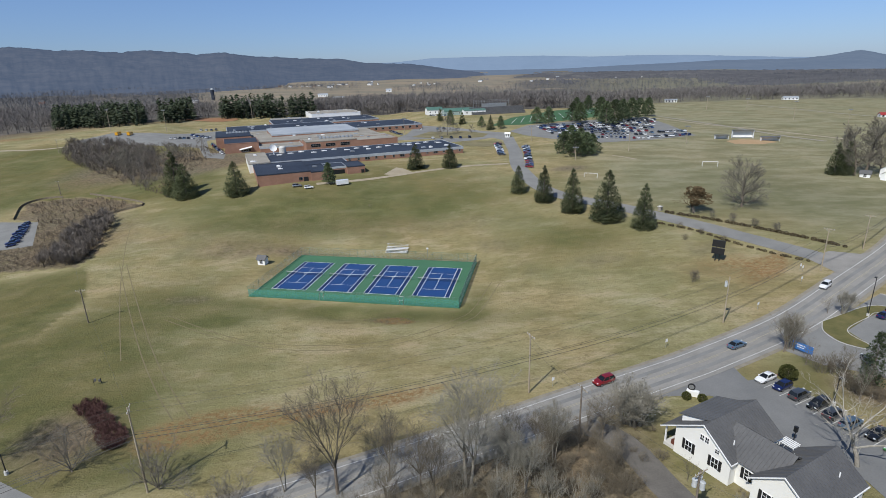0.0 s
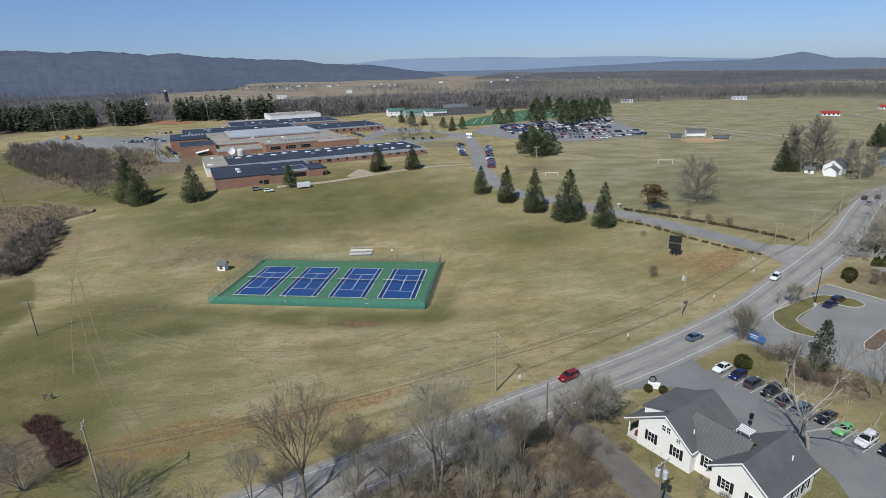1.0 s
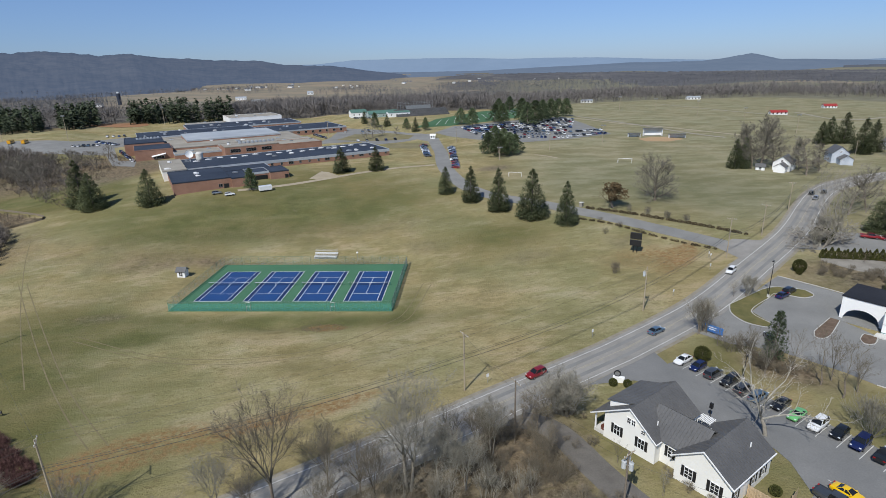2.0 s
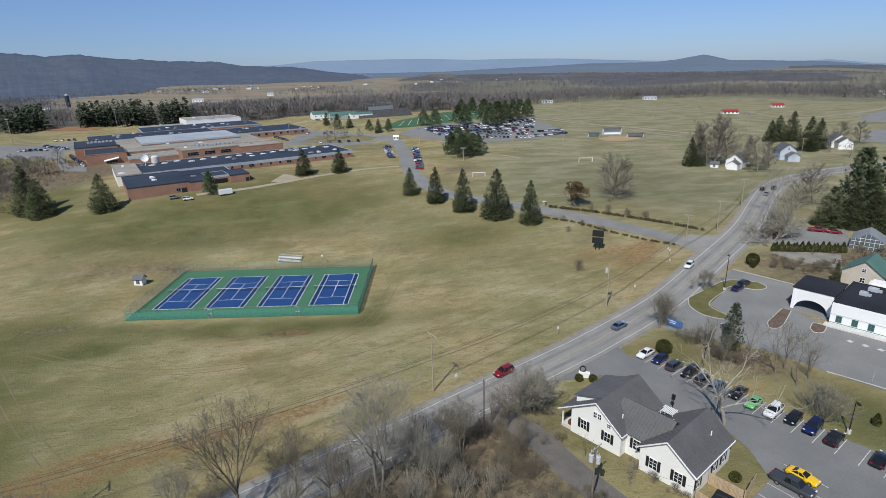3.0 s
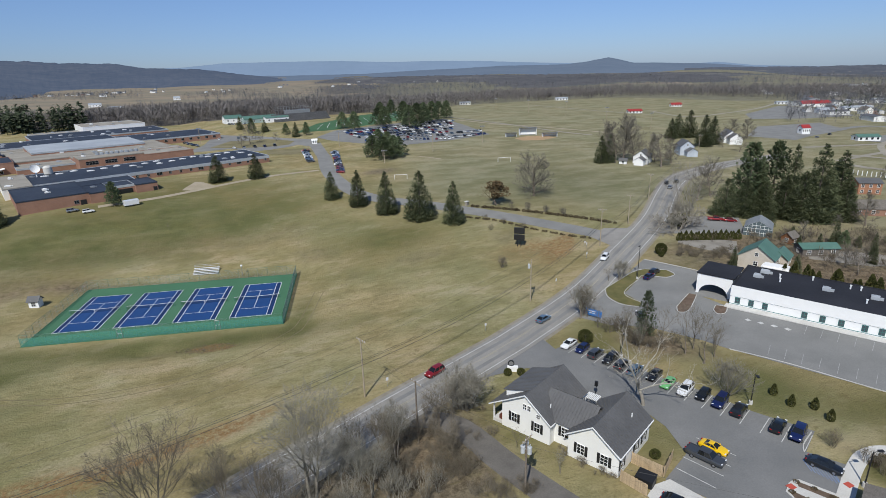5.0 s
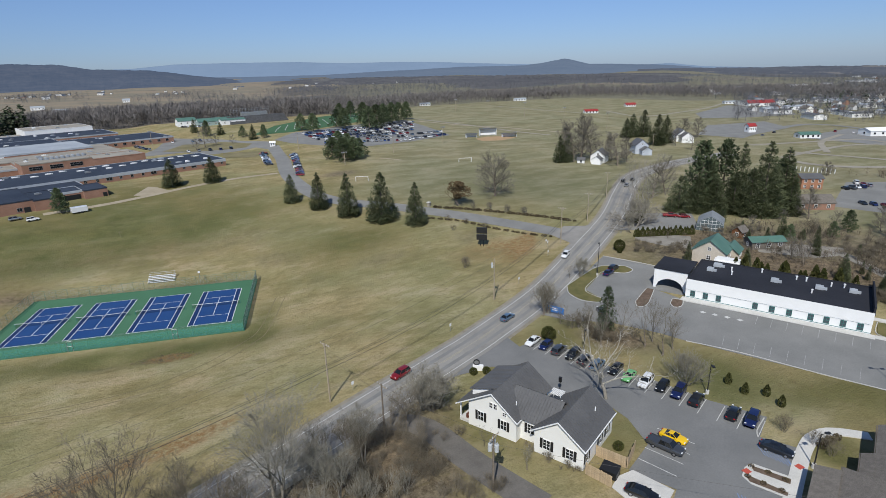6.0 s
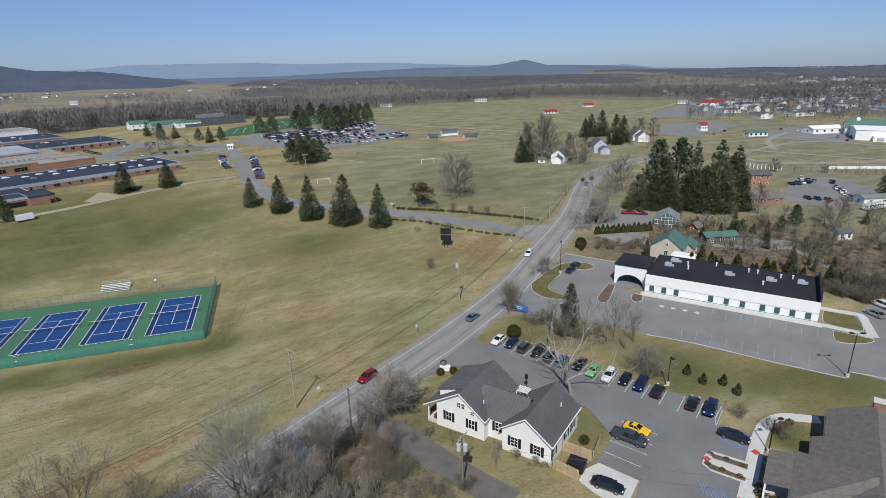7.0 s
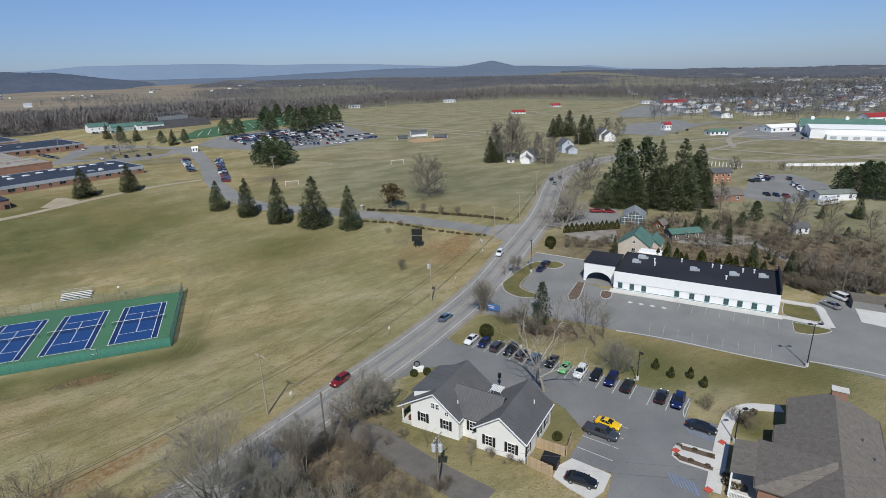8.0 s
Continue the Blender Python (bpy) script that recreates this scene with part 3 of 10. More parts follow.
market_lot = sheet("parking_lot", [(225.71, 128.93), (276.57, 153.94), (295.95, 144.6), (282.46, 117.51), (258.1, 104.35), (248.65, 110.82), (233.15, 111.9)], M_LOT_OLD, 0.06)
tagged(market_lot, "grey asphalt car park behind the trees", "parking lot", kind="structure")
west_lot = sheet("parking_lot", [(-226.76, 252.53), (-184.78, 242.26), (-164.17, 208.92), (-188.17, 204.96)], M_LOT_OLD, 0.06)
tagged(west_lot, "grey asphalt car park at the field's edge", "parking lot", kind="structure")
student_lot = sheet("parking_lot", [(52.45, 416.42), (71.63, 449.49), (121.9, 476.87), (185.06, 504.43), (183.89, 449.75), (178.69, 384.73), (139.24, 365.49), (102.7, 355.74), (75.59, 376.13), (61.09, 394.89)], M_LOT_OLD, 0.08)
tagged(student_lot, "large asphalt car park full of cars", "parking lot", kind="structure")
school_lot = sheet("parking_lot", [(-36.59, 402.53), (-26.34, 441.51), (-19.64, 508.4), (10.38, 468.96), (31.54, 432.47), (50.76, 409.5), (46.27, 378.96), (37.22, 398.71), (8.37, 387.29), (-7.85, 409.38)], M_LOT_OLD, 0.08)
tagged(school_lot, "asphalt car park beside the school wing", "parking lot", kind="structure")
bus_lot = sheet("parking_lot", [(-299.86, 453.7), (-289.8, 494.13), (-228.42, 470.1), (-198.24, 505.87), (-173.71, 447.94), (-182.03, 432.29), (-152.22, 363.65), (-141.03, 361.69), (-133.56, 337.62), (-149.09, 346.58), (-172.09, 393.47), (-212.94, 409.39), (-254.77, 423.58)], M_LOT_OLD, 0.08)
tagged(bus_lot, "asphalt yard behind the school", "parking lot", kind="structure")
track = ribbon("gravel_track", [(-59.89, 258.78), (-38.99, 264.94), (-22.87, 272.21), (-5.92, 280.9), (14.99, 288.74), (36.33, 291.4)], -1.6, 1.6, M_TRACK, 0.06)
tagged(track, "pale gravel service track across the slope", "track", kind="structure")
far_track = ribbon("gravel_track", [(-408.39, 443.88), (-345.26, 433.2), (-314.36, 427.41), (-295.28, 429.36), (-282.23, 440.05)], -2, 2, M_TRACK, 0.07)
tagged(far_track, "pale gravel track beside the playing field", "track", kind="structure")
sand_patch = sheet("sand_patch", [(-28.9, 274.5), (-23.6, 288.8), (-19.8, 286.1), (-12.9, 275.9), (-22.1, 271.9)], M_TRACK, 0.05)
tagged(sand_patch, "bare sandy patch beside the service track", "ground", kind="structure")
field_track = ribbon("gravel_track", [(183.4, 499.77), (196.34, 481.16), (216.25, 440.53), (235.87, 418.61), (254.43, 386.81), (268.65, 361.95)], -2, 2, M_TRACK, 0.1)
tagged(field_track, "worn gravel track over the sports fields", "track", kind="structure")
low_drive = sheet("driveway", [(-79.55, 74.14), (-71.85, 71.51), (-63.28, 67.21), (-57.31, 63.52), (-69.73, 62.42)], M_LOT_OLD, 0.06)
tagged(low_drive, "grey asphalt driveway off the main road", "driveway", kind="structure")

# wheel marks of the mower and the service truck across the meadow
for line in ([(-112.18, 178.53), (-96.37, 152.99), (-81.06, 128.75), (-68.86, 110.24), (-58.13, 95.3), (-50.74, 85.9)], [(-110.13, 179.15), (-93.44, 152.64), (-78.01, 128.54), (-65.64, 109.99), (-54.55, 94.98), (-47.47, 86.12)],
             [(-130.33, 220.91), (-119.17, 195.32), (-103.14, 162.76), (-88.79, 136.29), (-74.26, 110.66)],
             [(-74.72, 135.29), (-51.09, 120.47), (-30.51, 115.2), (-11.94, 117.15), (4.87, 130.33), (14.45, 153.49)], [(-75.24, 133.17), (-50.19, 117.93), (-29.9, 112.42), (-10.42, 114.67), (6.5, 127.45), (16.67, 151.76)]):
    tagged(ribbon("wheel_mark", line, -0.13, 0.13, M_RUT, 0.03, lanes=1, step=1.5), "faint wheel mark pressed into dry grass", "track", kind="structure")

# grass islands among the school's drives, and a worn spur on the playing field
M_VERGE = surface("dry_verge_grass", (0.15, 0.135, 0.068), (0.23, 0.20, 0.115), 0.95, 0.1, 2.0)
for o in ([(-21.88, 421.91), (-8.18, 454.95), (17.75, 444.66), (36.51, 415.56), (31.33, 404.57), (-1.81, 409.59)], [(15.27, 389.15), (42.57, 382.19), (43.28, 365.08), (28.86, 360.15), (14.39, 369.27)]):
    tagged(sheet("grass_island", o, M_VERGE, 0.11, step=6), "dry grass island between the school's drives", "lawn", kind="structure")
tagged(ribbon("worn_spur", [(96.87, 307.96), (101.39, 303.52), (106.2, 295.63)], -0.8, 0.8, M_TRACK, 0.05), "short worn track on the playing field", "track", kind="structure")


infield = sheet("ball_field", [(-243 + 30 * math.cos(k * 0.3927) + 6 * math.sin(k * 0.3927), 598 - 9 * math.cos(k * 0.3927) + 15 * math.sin(k * 0.3927)) for k in range(16)],
                surface("red_infield_clay", (0.235, 0.120, 0.062), (0.30, 0.165, 0.090), 0.95, 0.1, 2.0, 0.1), 0.25, step=6.0)
tagged(infield, "bare red clay infield behind the school", "ball field", kind="structure")

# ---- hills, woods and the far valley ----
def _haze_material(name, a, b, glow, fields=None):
    """Wooded hills kilometres off; glow: an even bluish emission that stands in for haze; fields: the colour of open
    strips among the woods.
    """
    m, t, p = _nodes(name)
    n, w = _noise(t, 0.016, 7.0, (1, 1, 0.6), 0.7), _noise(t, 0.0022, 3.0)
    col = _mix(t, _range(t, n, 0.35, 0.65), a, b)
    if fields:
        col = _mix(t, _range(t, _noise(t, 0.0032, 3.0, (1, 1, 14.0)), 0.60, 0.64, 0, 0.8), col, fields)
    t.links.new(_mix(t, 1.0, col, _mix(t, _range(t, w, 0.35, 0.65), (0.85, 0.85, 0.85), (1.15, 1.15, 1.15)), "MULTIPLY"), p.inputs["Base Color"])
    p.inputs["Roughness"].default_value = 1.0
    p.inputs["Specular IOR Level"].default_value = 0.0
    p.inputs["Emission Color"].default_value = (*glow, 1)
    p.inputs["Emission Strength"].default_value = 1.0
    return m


def ridge(name, bearings, tops, far, depth, material, label, rough=0.06, seed=0, wide=0.0, grain=2.2):
    """A long hill: crest heights (metres) at bearings (degrees from +y to +x), its crest so far away and so deep."""
    bm = bmesh.new()
    a = np.arange(bearings[0], bearings[-1] + 0.01, 0.16 if far > 4000 else 0.1)
    crest = np.interp(a, bearings, tops)
    rows = []
    steps = np.linspace(0, 1, 24)
    for ang, top in zip(a, crest):
        s, c = math.sin(radians(ang)), math.cos(radians(ang))
        col = []
        for q in steps:
            r = far - (depth + 700 * wide * _ease((-12 - ang) / 10)) * (1 - q)
            spur = noise.fractal(Vector((ang * 0.30 + q * 1.1 + seed, q * 1.3, seed)), 1.0, 2.0, 5)
            h = top * (q ** 1.15) * (1 + rough * 2.2 * spur * (1 - 0.75 * q)) + top * rough * 0.25 * noise.noise(Vector((ang * 1.7, seed, q * 8))) + grain * noise.noise(Vector((ang * 31, seed, q * 60)))
            col.append(bm.verts.new((s * r, c * r, max(h, 0) - 4 - 50 * _ease((ang - 42) / 24))))
        col.append(bm.verts.new((s * (far + 60), c * (far + 60), -90)))
        rows.append(col)
    for p, q in zip(rows, rows[1:]):
        for k in range(len(p) - 1):
            bm.faces.new((p[k], q[k], q[k + 1], p[k + 1]))
    bmesh.ops.recalc_face_normals(bm, faces=bm.faces)
    return tagged(finish(name, bm, material, smooth=True), label, "hill", kind="structure")


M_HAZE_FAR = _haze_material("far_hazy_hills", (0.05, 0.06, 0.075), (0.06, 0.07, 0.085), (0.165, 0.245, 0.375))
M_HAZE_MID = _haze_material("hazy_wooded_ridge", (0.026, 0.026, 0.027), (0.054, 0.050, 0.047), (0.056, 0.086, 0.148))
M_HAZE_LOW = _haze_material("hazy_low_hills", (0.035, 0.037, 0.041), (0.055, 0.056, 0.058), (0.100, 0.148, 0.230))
M_HAZE_NEAR = _haze_material("hazy_wooded_hills", (0.042, 0.040, 0.040), (0.092, 0.084, 0.078), (0.043, 0.053, 0.074), (0.118, 0.110, 0.094))
M_HAZE_EAST = _haze_material("hazy_eastern_hills", (0.045, 0.045, 0.047), (0.085, 0.080, 0.078), (0.042, 0.058, 0.090), (0.17, 0.15, 0.12))
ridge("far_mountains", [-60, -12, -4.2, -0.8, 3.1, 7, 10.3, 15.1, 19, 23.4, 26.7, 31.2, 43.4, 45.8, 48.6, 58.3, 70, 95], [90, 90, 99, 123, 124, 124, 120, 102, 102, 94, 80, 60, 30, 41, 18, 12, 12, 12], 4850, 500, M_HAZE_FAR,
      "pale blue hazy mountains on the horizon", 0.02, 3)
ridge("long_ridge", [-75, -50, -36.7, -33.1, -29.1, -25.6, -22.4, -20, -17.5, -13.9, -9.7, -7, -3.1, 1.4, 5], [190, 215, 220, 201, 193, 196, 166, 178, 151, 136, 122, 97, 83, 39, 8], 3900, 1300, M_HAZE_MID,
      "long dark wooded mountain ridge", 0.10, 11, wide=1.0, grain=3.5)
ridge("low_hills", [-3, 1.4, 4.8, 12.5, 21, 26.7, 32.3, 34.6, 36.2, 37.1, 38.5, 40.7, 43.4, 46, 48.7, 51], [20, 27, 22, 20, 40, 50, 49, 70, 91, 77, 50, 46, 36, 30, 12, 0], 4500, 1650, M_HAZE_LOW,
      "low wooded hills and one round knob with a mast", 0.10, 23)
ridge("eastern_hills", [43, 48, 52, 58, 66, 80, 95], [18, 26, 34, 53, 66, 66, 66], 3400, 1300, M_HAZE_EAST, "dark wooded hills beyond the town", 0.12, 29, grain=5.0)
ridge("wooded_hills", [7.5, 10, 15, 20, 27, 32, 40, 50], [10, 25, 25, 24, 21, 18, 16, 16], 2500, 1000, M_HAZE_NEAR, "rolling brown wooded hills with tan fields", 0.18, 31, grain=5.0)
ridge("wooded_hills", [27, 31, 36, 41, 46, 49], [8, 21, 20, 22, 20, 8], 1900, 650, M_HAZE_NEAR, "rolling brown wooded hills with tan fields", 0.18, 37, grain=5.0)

# ---- leafless woods, each stretch one mass ----



def _woods_material(name, a, b):
    m, t, p = _nodes(name)
    geo = t.nodes.new("ShaderNodeNewGeometry")
    t.links.new(_mix(t, geo.outputs["Random Per Island"], a, b), p.inputs["Base Color"])
    p.inputs["Roughness"].default_value = 1.0
    p.inputs["Specular IOR Level"].default_value = 0.0
    return m


# haze put into base colours: woods lightened, the distant copy also turned blue-grey
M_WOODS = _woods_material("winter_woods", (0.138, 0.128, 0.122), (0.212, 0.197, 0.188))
M_WOODS_HAZED = _woods_material("hazed_winter_woods", (0.112, 0.114, 0.122), (0.174, 0.173, 0.182))
M_SCRUB = _woods_material("brown_scrub", (0.110, 0.088, 0.066), (0.205, 0.170, 0.132))
M_SCRUB_GREY = _woods_material("grey_saplings", (0.125, 0.108, 0.095), (0.205, 0.182, 0.160))
M_MAROON = _woods_material("maroon_twigs", (0.075, 0.040, 0.038), (0.135, 0.078, 0.070))
# dark green needles, lightened in the base colour to allow for haze
M_PINE_FAR = _woods_material("distant_pines", (0.040, 0.054, 0.036), (0.096, 0.116, 0.074))


def _plume(seed, kind, blades):
    """A small tree of slender blades: a trunk and a fan of twigs, or a dark needle cone."""
    rnd = random.Random(seed)
    tri = []
    tri.append(((-0.018, 0, 0), (0.018, 0, 0), (0, 0, 0.7)))
    tri.append(((0, -0.018, 0), (0, 0.018, 0), (0, 0, 0.7)))
    for k in range(blades):
        g = rnd.uniform(0, 6.28318)
        if kind == "bare":
            u = rnd.uniform(-0.75, 1.0)
            r = 0.36 * math.sqrt(max(0.02, 1 - u * u)) * rnd.uniform(0.75, 1.1)
            tip = Vector((math.cos(g) * r, math.sin(g) * r, 0.62 + 0.38 * u * rnd.uniform(0.85, 1.0)))
            base, wide = Vector((tip.x, tip.y, 0)) * rnd.uniform(0.0, 0.45) + Vector((0, 0, tip.z * rnd.uniform(0.45, 0.8))), rnd.uniform(0.007, 0.017) * min(1.0, 40 / blades) ** 0.6
        else:
            z0 = rnd.uniform(0.10, 0.97)
            r = (0.23 if kind == "pine" else 0.2) * (1.05 - z0) ** 0.55 * rnd.uniform(0.6, 1.15)
            tip = Vector((math.cos(g) * r, math.sin(g) * r, z0 - rnd.uniform(-0.05, 0.06)))
            base, wide = Vector((0, 0, z0 + 0.03)), rnd.uniform(0.035, 0.07)
        side = Vector((-math.sin(g), math.cos(g), rnd.uniform(-0.5, 0.5))).normalized() * wide
        mid = base.lerp(tip, 0.72)
        tri.append((tuple(base), tuple(mid + side), tuple(tip)))
        tri.append((tuple(base), tuple(tip), tuple(mid - side)))
    return np.array(tri)


def woods(name, poly, count, low, high, material, label, kind="bare", seed=0, blades=16, gaps=0.0):
    """Trees scattered over an outline as one mass; gaps: how much of it stays open in patches."""
    rng = np.random.default_rng(seed)
    xs, ys = [p[0] for p in poly], [p[1] for p in poly]
    pts = []
    while len(pts) < count:
        x, y = rng.uniform(min(xs), max(xs), 4000), rng.uniform(min(ys), max(ys), 4000)
        ok = inside(x, y, list(poly))
        for a, b in zip(x[ok], y[ok]):
            if gaps and wood_at(a, b) < gaps - 0.5:
                continue
            pts.append((a, b))
            if len(pts) >= count:
                break
    pts = np.array(pts)
    z = hz(pts[:, 0], pts[:, 1])
    kinds = [_plume(seed * 10 + k, kind, blades) for k in range(4)]
    chunks = []
    for k in range(len(pts)):
        h = rng.uniform(low, high)
        a = rng.uniform(0, 6.28)
        w = h * rng.uniform(0.85, 1.35)
        t = kinds[k % 4]
        c, s = math.cos(a), math.sin(a)
        chunks.append(np.stack([(t[..., 0] * c - t[..., 1] * s) * w + pts[k, 0], (t[..., 0] * s + t[..., 1] * c) * w + pts[k, 1], t[..., 2] * h + z[k] - 0.2], -1))
    v = np.concatenate(chunks).reshape(-1, 3)
    me = bpy.data.meshes.new(name)
    me.vertices.add(len(v))
    me.vertices.foreach_set("co", v.astype(np.float32).ravel())
    n = len(v) // 3
    me.loops.add(len(v))
    me.loops.foreach_set("vertex_index", np.arange(len(v), dtype=np.int32))
    me.polygons.add(n)
    me.polygons.foreach_set("loop_start", np.arange(0, len(v), 3, dtype=np.int32))
    me.update()
    me.validate()
    me.materials.append(material)
    return tagged(new(name, me), label, "woods", kind="stuff")


BROWN = "brown leafless woods in late winter"
woods("woods", WOOD_PLOTS[0], 1500, 10, 19, M_WOODS, BROWN, seed=1, blades=64)
woods("woods", WOOD_PLOTS[1], 2300, 9, 18, M_WOODS, BROWN, seed=2, blades=52)
woods("woods", WOOD_PLOTS[2], 560, 10, 18, M_WOODS, BROWN, seed=3, blades=60)
woods("woods", WOOD_PLOTS[3], 420, 10, 19, M_WOODS, BROWN, seed=4, blades=56)
woods("pine_wood", [(-378.18, 549.44), (-317.83, 543.93), (-284.45, 543.7), (-333.26, 639.36), (-468.11, 686.05)], 264, 13, 24, M_PINE_FAR, "dense dark green pine wood behind the school", "pine", 5, 44)
woods("pine_wood", [(-279.2, 561.22), (-256.46, 587.76), (-293.3, 674.26), (-323.31, 652.08)], 86, 13, 25, M_PINE_FAR, "dense dark green pine wood behind the school", "pine", 6, 44)
woods("pine_wood", [(-228.53, 587.31), (-185.83, 598.9), (-134.22, 611.63), (-140.67, 643.02), (-257.39, 663.81)], 172, 13, 25, M_PINE_FAR, "dense dark green pine wood behind the school", "pine", 7, 44)
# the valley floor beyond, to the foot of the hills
woods("woods", [(-213.34, 1209.8), (196.36, 878.79), (759.83, 958.8), (725, 577.89), (1065.53, 400.72), (4119.57, 1575.38), (1605.88, 1409.56), (1572.16, 2001.93), (395.86, 1782.18), (7.44, 1958.49)], 6500, 9, 16, M_WOODS_HAZED, BROWN, seed=8, blades=16, gaps=0.30)
woods("woods", [(-761.5, 978.95), (-520.9, 1224.47), (-225.11, 1662.82), (-274.73, 2037.74), (-979.54, 2077.5), (-1474.71, 1914.62)], 1100, 10, 17, M_WOODS_HAZED, BROWN, seed=10, blades=12, gaps=0.5)
woods("woods", [(-774.47, 922.82), (-731.69, 939.63), (-513.42, 887.09), (-445.25, 995.43), (-450.29, 1198.38), (-677.23, 1526.73), (-1607.89, 2091.92), (-1754.46, 2118.52)], 1900, 11, 18, M_WOODS_HAZED, BROWN, seed=21, blades=14)


# ---- tennis courts ----
def build_courts():
    court = thing("tennis_courts", *COURT_MID, COURT_TURN, "green hard-court slab with four blue tennis courts", "tennis court", z=0.0, kind="structure")
    hx, hy = COURT_HALF
    bm = bmesh.new()
    box(bm, -hx - 0.2, hx + 0.2, -hy - 0.2, hy + 0.2, -0.35, 0.02)
    part("slab", bm, M_COURT_GREEN, court)
    for k in range(4):
        x = -27.43 + 5.485 + k * 14.63
        bm = bmesh.new()
        box(bm, x - 4.115, x + 4.115, -11.885, 11.885, 0.021, 0.026)
        part("playing_surface", bm, M_COURT_BLUE, court, "blue acrylic playing surface")
        for a in (-5.485, 4.115):
            bm = bmesh.new()
            box(bm, x + a, x + a + 1.37, -11.885, 11.885, 0.021, 0.026)
            part("alley", bm, M_COURT_NAVY, court, "darker navy doubles alley")
        bm = bmesh.new()
        for a in (-5.485, -4.115, 4.115, 5.485):
            box(bm, x + a - 0.065, x + a + 0.065, -11.94, 11.94, 0.027, 0.031)
        for b in (-11.885, 11.885):
            box(bm, x - 5.43, x + 5.43, b - 0.07, b + 0.07, 0.032, 0.035)
        for b in (-6.4, 6.4):
            box(bm, x - 4.06, x + 4.06, b - 0.06, b + 0.06, 0.032, 0.035)
        box(bm, x - 0.06, x + 0.06, -6.35, 6.35, 0.027, 0.031)
        part("court_lines", bm, M_COURT_LINE, court, "white painted court lines")
    return court


build_courts()


# ---- buildings ----
def slope(bm, a, b, c, d, thick=0.16, mat=0):
    """A roof slope as a slab: corners a, b along the eave, c, d along the ridge."""
    top = [Vector(p) for p in (a, b, c, d)]
    n = (top[1] - top[0]).cross(top[3] - top[0]).normalized()
    n = n if n.z > 0 else -n
    lo = [p - n * thick for p in top]
    v = [bm.verts.new(p) for p in top + lo]
    for i in ((0, 1, 2, 3), (7, 6, 5, 4), (0, 4, 5, 1), (1, 5, 6, 2), (2, 6, 7, 3), (3, 7, 4, 0)):
        bm.faces.new([v[k] for k in i]).material_index = mat


def ribs(parent, a, b, c, d, pitch=0.5, w=0.05, h=0.05):
    """Standing seams up a roof slope, each a piece of its own."""
    a, b, c, d = (Vector(p) for p in (a, b, c, d))
    n = (b - a).cross(d - a).normalized()
    n = n if n.z > 0 else -n
    k = max(1, int((b - a).length / pitch))
    e = (b - a).normalized() * w / 2
    for i in range(k + 1):
        s = i / k
        p, q = a.lerp(b, s) + n * 0.003, d.lerp(c, s) + n * 0.003
        lo, hi = [p - e, p + e, q + e, q - e], [x + n * h for x in (p - e, p + e, q + e, q - e)]
        bm = bmesh.new()
        v = [bm.verts.new(x) for x in lo + hi]
        for f in ((4, 5, 6, 7), (0, 1, 5, 4), (1, 2, 6, 5), (2, 3, 7, 6), (3, 0, 4, 7)):
            bm.faces.new([v[x] for x in f])
        part("seam", bm, M_ROOF_GREY, parent)


def gable_wall(bm, x0, x1, y0, y1, z0, eave, ridge, xr=None, z_left=None):
    """Walls of a wing whose ridge runs along y; xr: where the ridge lies."""
    xr = (x0 + x1) / 2 if xr is None else xr
    zl = eave if z_left is None else z_left
    rows = []
    for y in (y0, y1):
        rows.append([bm.verts.new(p) for p in ((x0, y, z0), (x1, y, z0), (x1, y, eave), (xr, y, ridge), (x0, y, zl))])
    f, b = rows
    bm.faces.new(f)
    bm.faces.new(b[::-1])
    for k in range(5):
        bm.faces.new((f[k], b[k], b[(k + 1) % 5], f[(k + 1) % 5]))
    bmesh.ops.recalc_face_normals(bm, faces=bm.faces)


def window(parent, x, y, z, w=1.0, h=1.5, face="-y", shutters=False, bars=(1, 1), casing=None, glass=None):
    """A framed window with glazing bars, set on a wall that looks along face."""
    ob = new("window")
    ob.parent = parent
    ob.matrix_basis = pose(x, y, z, 0, 0, {"-y": 0, "x": 90, "y": 180, "-x": -90}[face])
    bm = bmesh.new()
    t = 0.08
    box(bm, -w / 2 - t, w / 2 + t, -0.06, 0.05, -h / 2 - t, -h / 2)
    box(bm, -w / 2 - t, w / 2 + t, -0.05, 0.05, h / 2, h / 2 + t)
    box(bm, -w / 2 - t, -w / 2, -0.05, 0.05, -h / 2, h / 2)
    box(bm, w / 2, w / 2 + t, -0.05, 0.05, -h / 2, h / 2)
    for k in range(bars[0]):
        c = -w / 2 + w * (k + 1) / (bars[0] + 1)
        box(bm, c - 0.03, c + 0.03, -0.04, 0.0, -h / 2, h / 2)
    for k in range(bars[1]):
        c = -h / 2 + h * (k + 1) / (bars[1] + 1)
        box(bm, -w / 2, w / 2, -0.037, 0.0, c - 0.03, c + 0.03)
    part("window_frame", bm, casing or M_WHITE, ob)
    bm = bmesh.new()
    box(bm, -w / 2, w / 2, -0.02, 0.04, -h / 2, h / 2)
    part("pane", bm, glass or M_GLASS, ob)
    if shutters:
        for s in (-1, 1):
            bm = bmesh.new()
            c = s * (w / 2 + t + 0.24)
            box(bm, c - 0.22, c + 0.22, -0.05, 0.02, -h / 2 - 0.05, h / 2 + 0.05)
            for k in range(9):
                zz = -h / 2 + h * (k + 0.5) / 9
                box(bm, c - 0.17, c + 0.17, -0.065, -0.05, zz - 0.05, zz + 0.03)
            part("shutter", bm, M_BLACK, ob, "black louvred shutter")
    return ob


